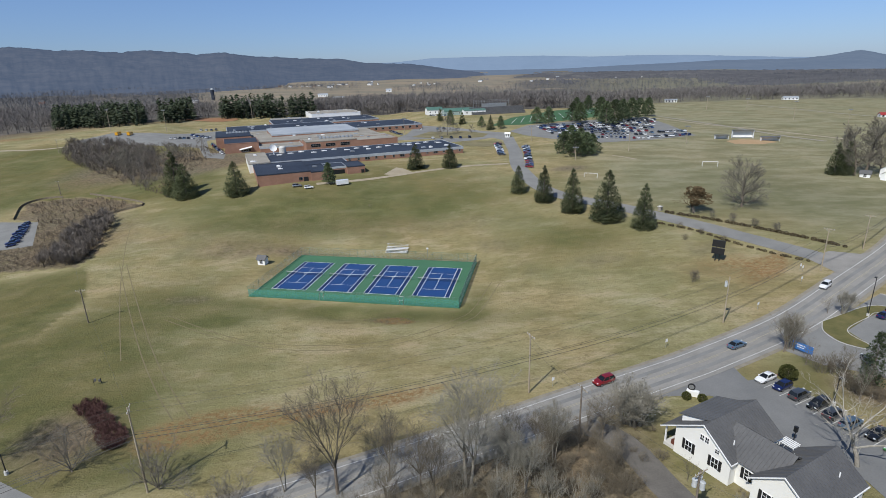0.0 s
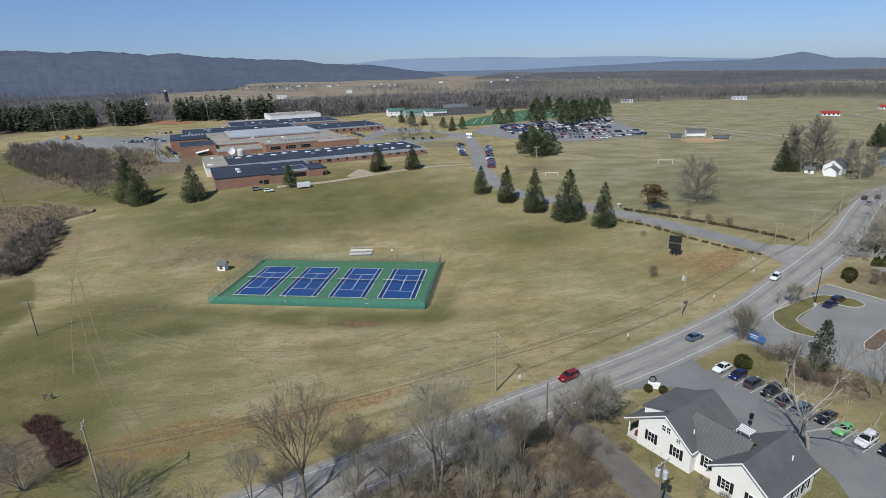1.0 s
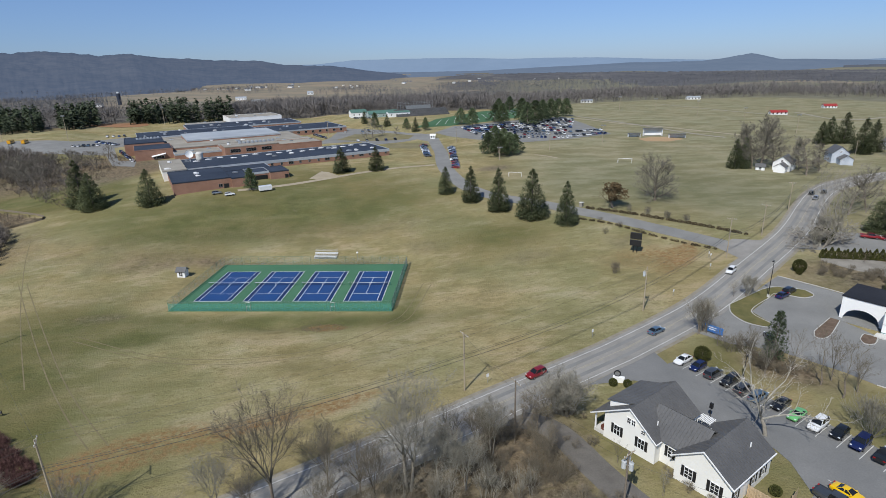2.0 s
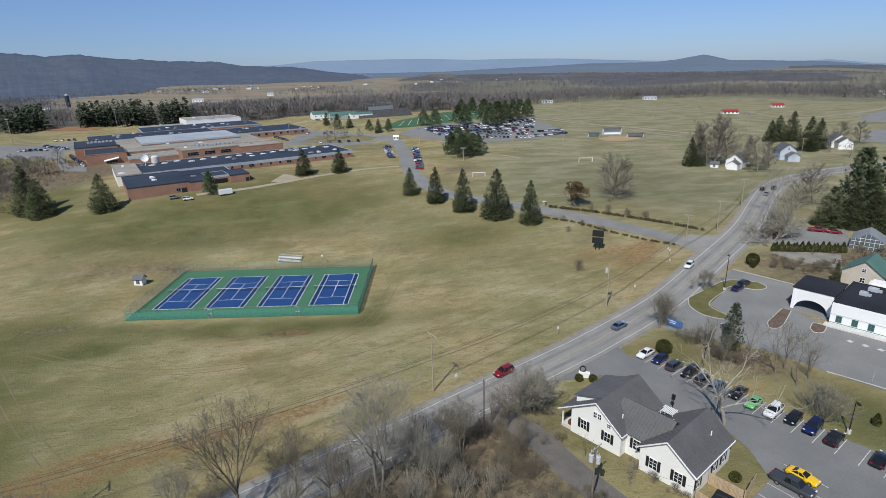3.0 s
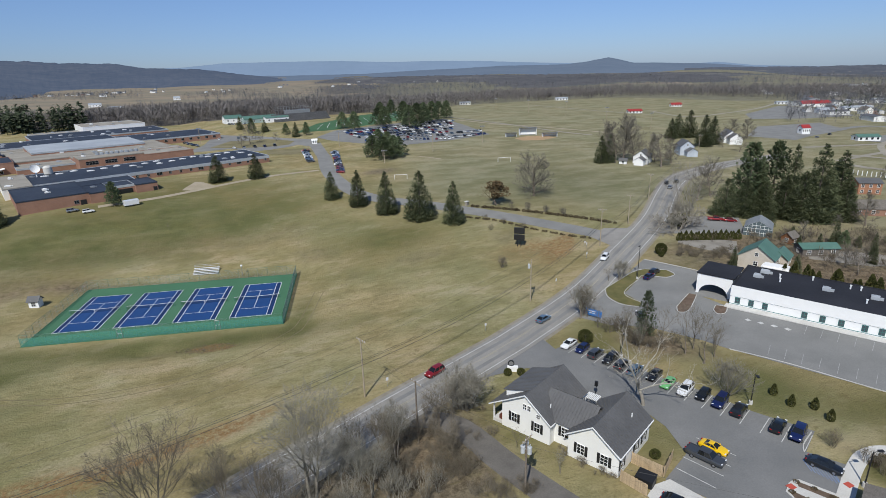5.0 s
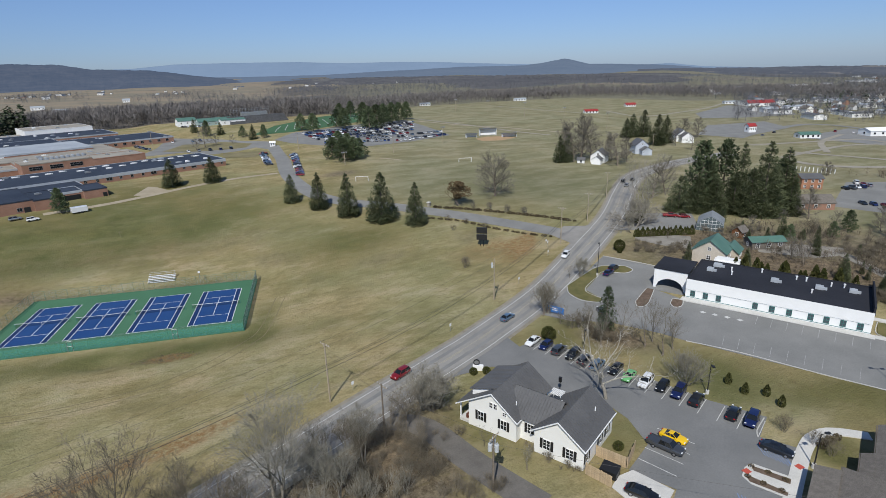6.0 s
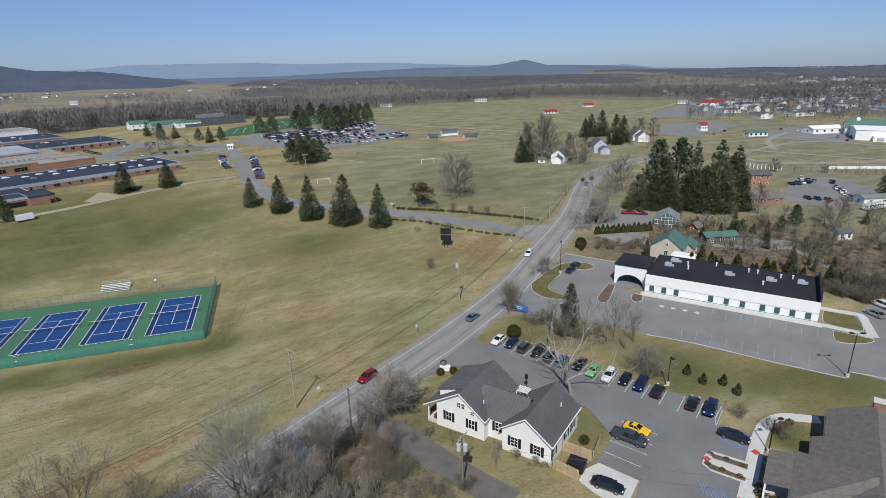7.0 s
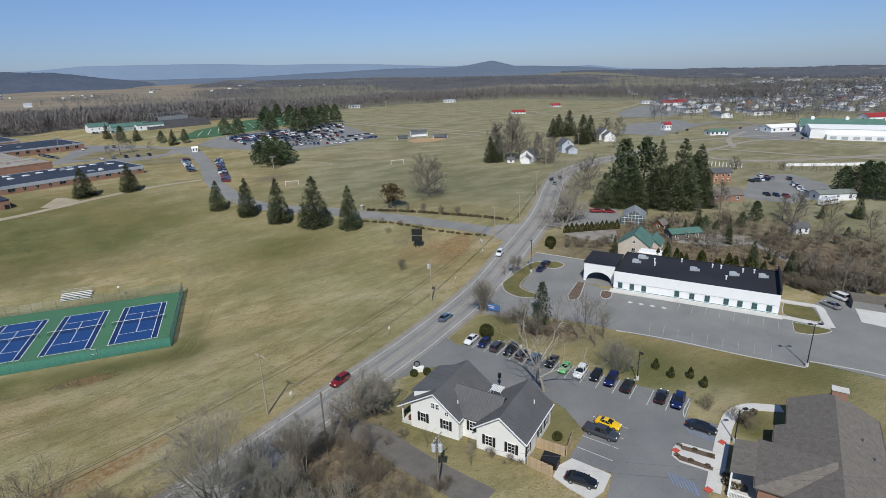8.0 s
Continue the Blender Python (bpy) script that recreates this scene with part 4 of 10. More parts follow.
def build_house():
    h = thing("house_office", 39.4, 57.9, -61.7, "cream-sided single-storey house with grey metal roofs, beside the road", "house", z=6.3)
    zr = {"wall": M_SIDING, "roof": M_ROOF_GREY, "trim": M_WHITE}
    bm = bmesh.new()
    gable_wall(bm, 0, 8.0, 0.7, 11.6, -1.0, 4.3, 7.15, 3.95)
    part("wall", bm, zr["wall"], h)
    bm = bmesh.new()
    gable_wall(bm, -12.3, -3.3, 1.0, 12.0, -1.5, 4.2, 7.35, -7.7, 4.45)
    part("wall", bm, zr["wall"], h)
    bm = bmesh.new()
    box(bm, -3.3, 0.0, 2.4, 9.6, -1.2, 4.2)
    part("wall", bm, zr["wall"], h)
    roofs = (((8.35, 0.25, 4.1), (8.35, 11.9, 4.1), (3.95, 11.9, 7.35), (3.95, 0.25, 7.35)),
             ((-0.5, 0.25, 4.06), (-0.5, 11.9, 4.06), (3.95, 11.9, 7.35), (3.95, 0.25, 7.35)),
             ((-2.95, 0.55, 3.98), (-2.95, 12.5, 3.98), (-7.7, 12.5, 7.55), (-7.7, 0.55, 7.55)),
             ((-14.6, 0.55, 3.2), (-14.6, 12.5, 3.2), (-7.7, 12.5, 7.55), (-7.7, 0.55, 7.55)),
             ((-6.2, 1.9, 4.05), (2.4, 1.9, 4.05), (2.4, 5.9, 7.0), (-6.2, 5.9, 7.0)),
             ((-6.2, 10.0, 4.05), (2.4, 10.0, 4.05), (2.4, 5.9, 7.0), (-6.2, 5.9, 7.0)))
    for r in roofs:
        bm = bmesh.new()
        slope(bm, *r)
        ribs(part("roof_slope", bm, zr["roof"], h, "ribbed grey metal roof slope"), *r)
    # shed dormer over the porch side
    bm = bmesh.new()
    v = [bm.verts.new(p) for p in ((-12.6, 2.6, 4.5), (-8.6, 2.6, 6.9), (-8.6, 2.6, 7.15), (-12.6, 2.6, 5.75), (-12.6, 10.6, 4.5), (-8.6, 10.6, 6.9), (-8.6, 10.6, 7.15), (-12.6, 10.6, 5.75))]
    for f in ((0, 1, 2, 3), (7, 6, 5, 4), (0, 3, 7, 4), (2, 6, 7, 3)):
        bm.faces.new([v[k] for k in f])
    part("dormer", bm, M_WHITE, h, "white-sided shed dormer")
    bm = bmesh.new()
    r = ((-13.0, 2.3, 5.72), (-13.0, 10.9, 5.72), (-7.75, 10.9, 7.57), (-7.75, 2.3, 7.57))
    slope(bm, *r, thick=0.14)
    ribs(part("dormer_roof", bm, zr["roof"], h), *r)
    # white verge boards and gutters
    bm = bmesh.new()
    for a, b in (((8.4, 0.2, 4.03), (3.95, 0.2, 7.28)), ((3.95, 0.2, 7.28), (-0.55, 0.2, 3.99)), ((-2.9, 0.5, 3.9), (-7.7, 0.5, 7.48)), ((-7.7, 0.5, 7.48), (-14.65, 0.5, 3.12)), ((8.4, 0.2, 4.03), (8.4, 11.95, 4.03)), ((-2.9, 0.5, 3.9), (-2.9, 1.9, 3.9))):
        rod(bm, a, b, 0.11, n=4)
    part("verge_board", bm, M_WHITE, h)
    for x, z in ((2.1, 2.35), (5.8, 2.35)):
        window(h, x, 0.68, z, 1.1, 1.6, "-y", True, (1, 2))
    for x, z, w, hh, s in ((-9.9, 2.3, 1.0, 1.6, True), (-5.6, 2.3, 1.0, 1.6, True), (-7.95, 5.1, 0.55, 0.9, False), (-7.15, 5.1, 0.55, 0.9, False), (-5.45, 4.35, 0.6, 0.6, False)):
        window(h, x, 0.98, z, w, hh, "-y", s)
    window(h, -1.5, 2.38, 2.5, 1.1, 1.6, "-y", True, (1, 2))
    for y in (1.8, 6.6, 9.4):
        window(h, 8.02, y, 2.3, 0.9, 1.5, "x", True)
    # front porch at the corner
    bm = bmesh.new()
    box(bm, -14.3, -12.3, 1.2, 8.5, -1.5, 0.25)
    part("porch_floor", bm, M_CONCRETE, h)
    for y in (1.4, 4.6, 8.2):
        bm = bmesh.new()
        box(bm, -14.3, -14.1, y - 0.1, y + 0.1, 0.25, 3.15)
        part("porch_post", bm, M_WHITE, h)
    bm = bmesh.new()
    box(bm, -13.3, -12.32, 1.6, 2.6, 0.25, 1.0)
    part("bench", bm, surface("dark_red_wood", (0.10, 0.03, 0.02), (0.14, 0.05, 0.03)), h, "dark red porch bench")
    for x, y in ((6.3, 8.4), (1.2, 7.4), (-4.6, 3.2)):
        bm = bmesh.new()
        z = 7.35 - abs(x - 3.95) * 0.74 if x > 0 else 5.2
        rod(bm, (x, y, z - 0.2), (x, y, z + 0.7), 0.09, n=8)
        part("vent_pipe", bm, M_WHITE, h)
    bm = bmesh.new()
    for k in range(9):
        box(bm, -3.45 + k * 0.25, -3.3 + k * 0.25, 12.3, 14.2, 3.0, 3.1)
    part("awning", bm, M_WHITE, h, "white slatted entrance awning")
    for y in (12.5, 14.0):
        for x in (-3.35, -1.35):
            bm = bmesh.new()
            rod(bm, (x, y, -0.5), (x, y, 3.0), 0.06)
            part("awning_post", bm, M_WHITE, h)
    for x in (2.6, 5.6):
        bm = bmesh.new()
        box(bm, x, x + 0.6, 0.64, 0.72, 0.2, 0.45)
        part("foundation_vent", bm, M_BLACK, h)


build_house()


def flat_block(parent, name, x0, x1, y0, y1, z0, z1, wall, roof, rim=None, lip=0.35, label=""):
    """A flat-roofed block: walls, a roof deck and a raised rim."""
    bm = bmesh.new()
    box(bm, x0, x1, y0, y1, z0, z1 - 0.25)
    w = part("wall", bm, wall, parent, label)
    bm = bmesh.new()
    box(bm, x0 + 0.25, x1 - 0.25, y0 + 0.25, y1 - 0.25, z1 - 0.249, z1 - 0.1)
    part("roof", bm, roof, parent)
    bm = bmesh.new()
    for a in ((x0 - 0.1, x1 + 0.1, y0 - 0.1, y0 + 0.25), (x0 - 0.1, x1 + 0.1, y1 - 0.25, y1 + 0.1), (x0 - 0.1, x0 + 0.25, y0 + 0.25, y1 - 0.25), (x1 - 0.25, x1 + 0.1, y0 + 0.25, y1 - 0.25)):
        box(bm, *a, z1 - 0.25 - lip * 0.3, z1 + 0.08)
    part("roof_rim", bm, rim or wall, parent)
    return w


def roof_unit(parent, x, y, z, w=1.8, d=1.4, h=0.9, material=None):
    bm = bmesh.new()
    box(bm, x - w / 2, x + w / 2, y - d / 2, y + d / 2, z - 0.1, z + h)
    rod(bm, (x, y, z + h), (x, y, z + h + 0.12), min(w, d) * 0.33, n=10)
    box(bm, x + w / 2, x + w / 2 + 0.7, y - 0.3, y + 0.3, z - 0.1, z + h * 0.6)
    bmesh.ops.bevel(bm, geom=[e for e in bm.edges if e.calc_length() > 1.0], offset=0.04, segments=1, affect="EDGES")
    return part("roof_unit", bm, material or M_STEEL, parent, "grey rooftop ventilation unit")


def build_clinic():
    c = thing("clinic", 105.2, 89.9, -59.92, "long white single-storey building with black flat roof", "building", z=6.4)
    flat_block(c, "main", 0, 37.0, 0, 17.0, -0.6, 5.1, M_WHITE, M_ROOF_BLACK, M_ROOF_BLACK)
    bm = bmesh.new()
    box(bm, 0.0, 37.0, -0.12, 0.02, 2.55, 5.2)
    part("fascia", bm, M_WHITE, c, "white stucco upper band")
    for z in (0.55, 2.5):
        bm = bmesh.new()
        box(bm, 0.0, 37.0, -0.06, 0.02, z, z + 0.09)
        part("trim_stripe", bm, M_TEAL, c, "thin dark teal stripe")
    for x in (1.7, 4.6, 7.5, 15.3, 18.7, 22.1, 26.2, 29.1, 32.1, 35.1):
        window(c, x, -0.03, 1.6, 0.95, 1.35, "-y", False, (1, 1), M_TEAL, M_SKY_GLASS)
    bm = bmesh.new()
    box(bm, -0.6, 37.8, -2.2, -0.02, -0.7, 0.38)
    part("footpath", bm, M_CONCRETE, c)
    bm = bmesh.new()
    box(bm, -9.9, -0.61, 1.5, 13.4, -0.6, 0.14)
    part("drive_slab", bm, M_LOT_OLD, c, "asphalt drive under the canopy")
    bm = bmesh.new()
    box(bm, 36.7, 37.05, 0.0, 17.0, 5.1, 6.6)
    part("parapet", bm, M_ROOF_BLACK, c)
    # arched drive-through canopy
    def arch(y):
        bm = bmesh.new()
        n = 14
        x0, x1 = -8.5, -0.6
        for k in range(n):
            a, b = k / n, (k + 1) / n
            f = lambda s: 0.35 + 2.6 * math.sqrt(max(0.0, 1 - (2 * min(max((s - 0.07) / 0.86, 0), 1) - 1) ** 2)) if 0.07 < s < 0.93 else -0.8
            za, zb = f(a + 1e-4), f(b - 1e-4)
            xa, xb = x0 + (x1 - x0) * a, x0 + (x1 - x0) * b
            v = [bm.verts.new((x, yy, z)) for yy in (y, y + 0.4) for x, z in ((xa, za), (xb, zb), (xb, 5.3), (xa, 5.3))]
            for i in ((0, 1, 2, 3), (7, 6, 5, 4), (0, 4, 5, 1), (3, 2, 6, 7)):
                bm.faces.new([v[q] for q in i])
        box(bm, x0 - 0.1, x0 + 0.55, y - 0.05, y + 0.45, -0.8, 5.3)
        box(bm, x1 - 0.55, x1 + 0.1, y - 0.05, y + 0.45, -0.8, 5.3)
        part("canopy_arch", bm, M_WHITE, c, "white arched canopy front")
    arch(3.2)
    arch(12.4)
    bm = bmesh.new()
    box(bm, -8.5, -8.1, 3.6, 12.4, 3.2, 5.3)
    part("canopy_side", bm, M_WHITE, c)
    bm = bmesh.new()
    box(bm, -8.8, -0.2, 3.0, 13.0, 5.31, 5.6)
    part("canopy_roof", bm, M_ROOF_BLACK, c)
    for x, y, w in ((3.5, 9.5, 1.5), (4.5, 13.6, 1.9), (17.8, 9.4, 1.6), (26.8, 9.8, 1.6), (33.2, 11.2, 1.5)):
        roof_unit(c, x, y, 5.1, w, 1.4, 0.7, M_ROOF_SILVER)
    for x, y in ((8.5, 9.0), (8.0, 12.0), (22, 13.5), (24, 13.6), (29, 12.8), (31.5, 13.4), (14.5, 14.6), (25.5, 6.0)):
        bm = bmesh.new()
        rod(bm, (x, y, 5.0), (x, y, 5.8), 0.16, n=8)
        rod(bm, (x, y, 5.8), (x, y, 6.0), 0.25, n=8)
        part("vent_pipe", bm, M_WHITE, c)


build_clinic()


M_FASCIA = surface("dark_brown_trim", (0.10, 0.085, 0.07), (0.14, 0.12, 0.10), 0.6)


def build_lodge():
    """The large shingled building by the lower car park; local x runs along the ridge, local y across it."""
    g = thing("lodge", 88.5, 31.2, 206.9, "large building with weathered brown shingle roofs and brick chimney", "building", z=7.3)
    bm = bmesh.new()
    box(bm, 0.5, 34.0, -5.1, 5.3, -0.6, 3.3)
    part("wall", bm, M_BRICK, g)
    bm = bmesh.new()
    box(bm, 14.0, 24.0, -8.6, -5.1, -0.6, 3.2)
    part("wall", bm, M_BRICK, g)
    bm = bmesh.new()
    box(bm, 8.2, 13.9, -6.8, -5.1, -0.6, 2.6)
    part("wall", bm, M_BRICK, g)

    def tiles(corners, thick=0.2):
        bm = bmesh.new()
        slope(bm, *corners, thick=thick)
        part("roof_slope", bm, M_SHINGLE, g, "weathered brown shingles")
    tiles(((-0.3, -5.8, 3.3), (34.5, -5.8, 3.3), (34.5, 0, 6.1), (-0.3, 0, 6.1)))
    tiles(((-0.3, 6.0, 3.1), (34.5, 6.0, 3.1), (34.5, 0, 6.1), (-0.3, 0, 6.1)))
    tiles(((7.6, -7.3, 2.62), (13.5, -7.3, 2.62), (13.5, -5.75, 3.36), (7.6, -5.75, 3.36)))
    for tri in (((13.4, -9.1, 3.3), (24.4, -9.1, 3.3), (18.2, -0.4, 6.4)), ((13.4, -9.1, 3.3), (13.4, -0.4, 3.3), (18.2, -0.4, 6.4)), ((24.4, -9.1, 3.3), (24.4, -0.4, 3.3), (18.2, -0.4, 6.4))):
        bm = bmesh.new()
        lo = [bm.verts.new((x, y, z - 0.2)) for x, y, z in tri]
        hi = [bm.verts.new(q) for q in tri]
        bm.faces.new(hi)
        bm.faces.new(lo[::-1])
        for k in range(3):
            bm.faces.new((lo[k], lo[(k + 1) % 3], hi[(k + 1) % 3], hi[k]))
        bmesh.ops.recalc_face_normals(bm, faces=bm.faces)
        part("hip_slope", bm, M_SHINGLE, g, "weathered brown shingles")
    for x in (0.4, 33.9):
        bm = bmesh.new()
        v = [[bm.verts.new((x + dx, y, z)) for y, z in ((-5.1, 3.2), (5.3, 3.2), (0, 5.9))] for dx in (0, 0.25)]
        bm.faces.new(v[0])
        bm.faces.new(v[1][::-1])
        part("gable", bm, M_BRICK, g)
    bm = bmesh.new()
    slope(bm, (14.6, -12.1, 3.0), (22.3, -12.1, 3.0), (22.3, -9.12, 3.5), (14.6, -9.12, 3.5), thick=0.2)
    part("porch_roof", bm, M_SHINGLE, g)
    bm = bmesh.new()
    box(bm, 14.8, 24.0, -11.8, -8.6, -0.6, 0.12)
    part("porch_floor", bm, M_CONCRETE, g)
    for x, y in ((14.9, -11.8), (18.5, -11.8), (22.1, -11.8), (23.8, -11.8)):
        bm = bmesh.new()
        box(bm, x - 0.12, x + 0.12, y - 0.12, y + 0.12, 0.12, 2.85 if x < 23 else 1.1)
        part("porch_post", bm, M_WHITE, g)
    for y in np.arange(-11.6, -9.0, 0.18):
        bm = bmesh.new()
        box(bm, 23.8, 23.85, y, y + 0.05, 0.12, 0.95)
        part("baluster", bm, M_WHITE, g)
    bm = bmesh.new()
    box(bm, 23.77, 23.88, -11.8, -9.0, 0.95, 1.03)
    part("handrail", bm, M_WHITE, g)
    bm = bmesh.new()
    box(bm, 22.4, 23.7, -11.85, -11.8, 0.3, 1.0)
    part("porch_panel", bm, M_WHITE, g)
    bm = bmesh.new()
    box(bm, -1.0, 0.3, -0.4, 1.6, -0.5, 6.8)
    chim = part("chimney", bm, M_BRICK, g, "red brick chimney with concrete cap")
    bm = bmesh.new()
    box(bm, -1.12, 0.42, -0.52, 1.72, 6.8, 6.95)
    part("cap", bm, M_CONCRETE, chim)
    for x, y in ((9.0, 3.2), (12.0, 4.4)):
        z = 6.1 - y * 0.5
        bm = bmesh.new()
        rod(bm, (x, y, z - 0.2), (x, y, z + 0.7), 0.14, n=8)
        part("vent_pipe", bm, M_STEEL, g)
    for a, b in (((-0.3, -5.9, 3.15), (7.6, -5.9, 3.15)), ((7.6, -7.4, 2.5), (13.4, -7.4, 2.5)), ((13.4, -9.2, 3.2), (24.4, -9.2, 3.2)), ((-0.3, 6.1, 3.0), (34, 6.1, 3.0))):
        bm = bmesh.new()
        rod(bm, a, b, 0.09, n=4)
        part("gutter", bm, M_FASCIA, g, "dark brown eaves gutter")
    bm = bmesh.new()
    box(bm, 13.0, 19.5, 5.3, 11.0, -0.6, 3.0)
    part("rear_bay", bm, M_WHITE, g)
    bm = bmesh.new()
    slope(bm, (12.7, 11.4, 3.0), (19.8, 11.4, 3.0), (19.8, 5.9, 3.7), (12.7, 5.9, 3.7), thick=0.12)
    part("bay_roof", bm, surface("pale_green_panel", (0.42, 0.50, 0.38), (0.5, 0.56, 0.45), 0.4), g, "pale green roof panels")
    for x in (16.0, 21.0):
        window(g, x, -8.62, 1.5, 1.4, 1.5, "-y")
    for x in (2.0, 5.5):
        window(g, x, -5.12, 1.6, 1.4, 1.5, "-y")


build_lodge()

# ---- school ----
def build_school():
    s = thing("school", -87.8, 258.4, 21.0, "sprawling red-brick school with flat slate-blue and gravel roofs", "school", z=0.0)
    base = 8.5
    # x0, x1, y0, y1, roof height, wall, roof, rim
    blocks = ((0, 25, -3, 30, 16.0, M_BRICK, M_ROOF_BLUE, M_ROOF_BLUE), (25, 33.5, -4, 17, 15.6, M_BRICK, M_ROOF_BLUE, M_ROOF_BLUE), (33.5, 44, 4, 17, 15.6, M_BRICK, M_ROOF_BLUE, M_ROOF_SILVER),
              (44, 53, 1.5, 17.5, 15.6, M_BRICK, M_ROOF_BLUE, M_ROOF_BLUE), (25, 48, 17, 34, 15.2, M_BRICK, M_ROOF_BLUE, M_ROOF_SILVER), (-2, 9, 30, 70, 16.6, M_SIDING, M_ROOF_GRAVEL, M_ROOF_GRAVEL),
              (9, 122, 34, 70, 16.0, M_BRICK, M_ROOF_BLUE, M_ROOF_SILVER), (8.5, 36, 103, 142, 15.2, M_BRICK, M_ROOF_GRAVEL, M_ROOF_SILVER), (36, 69, 88, 108, 18.6, M_BRICK, M_ROOF_GRAVEL, M_ROOF_GRAVEL), (69, 97, 88, 108, 17.5, M_BRICK, M_ROOF_GRAVEL, M_BRICK), (36, 97, 108, 123, 17.0, M_BRICK, M_ROOF_GRAVEL, M_ROOF_GRAVEL),
              (8, 95, 123, 172, 16.6, M_BRICK, M_ROOF_GRAVEL, M_ROOF_GRAVEL))
    blocks += ((-13, 8.5, 113, 142, 18.0, M_BRICK, M_ROOF_BLUE, M_BRICK), (-18, 5.5, 142, 182, 19.4, M_BRICK, M_ROOF_BLUE, M_ROOF_BLUE),
              (20, 84, 148, 196, 18.2, M_BRICK, M_ROOF_SILVER, M_ROOF_SILVER), (80, 147, 180, 228, 16.2, M_BRICK, M_ROOF_BLUE, M_ROOF_SILVER), (6, 80, 196, 206, 15.4, M_BRICK, M_ROOF_GRAVEL, M_ROOF_GRAVEL), (5.5, 20, 172, 196, 15.4, M_BRICK, M_ROOF_GRAVEL, M_ROOF_GRAVEL), (-10, 80, 206, 250, 16.4, M_BRICK, M_ROOF_BLUE, M_ROOF_SILVER),
              (33, 70, 300, 318, 16.0, M_BRICK, M_ROOF_GRAVEL, M_ROOF_SILVER), (30, 128, 252, 300, 16.2, M_BRICK, M_ROOF_BLUE, M_ROOF_SILVER), (72, 122, 302, 345, 19.4, M_WHITE, M_ROOF_GRAVEL, M_WHITE))
    for b in blocks:
        flat_block(s, "block", *b[:4], base, b[4], b[5], b[6], b[7], lip=(4.2 if b[0] == 9 else 2.2) if b[7] is M_ROOF_SILVER else 0.5)
    dark = M_BLACK
    for x in np.arange(52, 120, 5.2):
        w = 2.6 if int(x / 5.2) % 4 == 0 else 1.1
        window(s, float(x), 33.93, 13.9 if x < 85 else 14.2, w, 1.5, "-y", False, (1, 0), M_STEEL)
    for x in (40.5, 50, 59.5):
        window(s, x + 1.5, 87.93, 16.0, 6.0, 1.9, "-y", False, (3, 1), M_STEEL)
    for x in (5, 12, 20):
        window(s, x, -3.07, 12.6, 1.6, 1.3, "-y", False, (1, 0), M_STEEL) if x == 20 else None
    bm = bmesh.new()
    box(bm, 21.4, 23.6, -3.1, -2.9, 10.2, 13.2)
    part("door", bm, dark, s, "dark recessed service door")
    bm = bmesh.new()
    box(bm, 35, 43, 3.85, 4.1, 10.6, 14.0)
    part("glazed_entrance", bm, M_GLASS, s)
    bm = bmesh.new()
    box(bm, 51.0, 52.6, 1.4, 1.52, 11.2, 13.6)
    part("door", bm, dark, s, "dark service door")
    for x in np.arange(88, 146, 6.0):
        window(s, float(x), 179.93, 14.0, 2.0, 1.6, "-y", False, (1, 0), M_STEEL)
    # entrance stair roof on the gym front
    bm = bmesh.new()
    slope(bm, (-4, 111.4, 13.6), (4, 111.4, 15.0), (4, 113, 15.5), (-4, 113, 14.1), thick=0.3)
    part("stair_canopy", bm, M_WHITE, s, "white sloping stair canopy")
    window(s, 0, 112.95, 13.0, 6, 1.5, "-y", False, (3, 0), M_WHITE)
    # satellite dish on its mast
    bm = bmesh.new()
    rod(bm, (13.5, 60, 16), (13.5, 60, 19.2), 0.25, n=8)
    n = 20
    c, ax = Vector((13.5, 59.4, 20.2)), Vector((0.2, -1.0, 0.45)).normalized()
    e = ax.orthogonal().normalized()
    f = ax.cross(e)
    rings = [[bm.verts.new(c + ax * (0.9 * (r / 2.6) ** 2 - 0.9) + (e * math.cos(6.28318 * k / n) + f * math.sin(6.28318 * k / n)) * r) for k in range(n)] for r in (0.1, 0.7, 1.4, 2.1)]
    for p, q in zip(rings, rings[1:]):
        for k in range(n):
            bm.faces.new((p[k], p[(k + 1) % n], q[(k + 1) % n], q[k]))
    part("satellite_dish", bm, M_WHITE, s, "large white satellite dish")
    bm = bmesh.new()
    rod(bm, (19, 66, 16), (19, 66, 19.3), 2.0, n=18)
    rod(bm, (19, 66, 19.3), (19, 66, 20.0), 2.0, 1.2, n=18)
    part("tank", bm, M_CONCRETE, s, "round white rooftop tank")
    r = random.Random(9)
    for b in blocks[:2] + blocks[5:12] + blocks[15:]:
        for _ in range(int((b[1] - b[0]) * (b[3] - b[2]) / 420) + 1):
            x, y = r.uniform(b[0] + 2, b[1] - 2), r.uniform(b[2] + 2, b[3] - 2)
            roof_unit(s, x, y, b[4], r.uniform(1.2, 2.6), r.uniform(1.0, 1.6), r.uniform(0.4, 0.9), r.choice((M_STEEL, M_ROOF_SILVER, M_WHITE)))
    for k in range(9):
        roof_unit(s, 47 + k * 2.6, 101, 18.6, 1.4, 1.4, 1.3, M_ROOF_SILVER)
    for k in range(7):
        roof_unit(s, -10 + k * 2.2, 166, 19.4, 1.4, 1.4, 1.0, M_ROOF_SILVER)
    for k in range(16):
        roof_unit(s, 16 + k * 6.6, 58 + (k % 3) * 3, 16.0, 2.6, 1.2, 0.35, M_WHITE)


build_school()


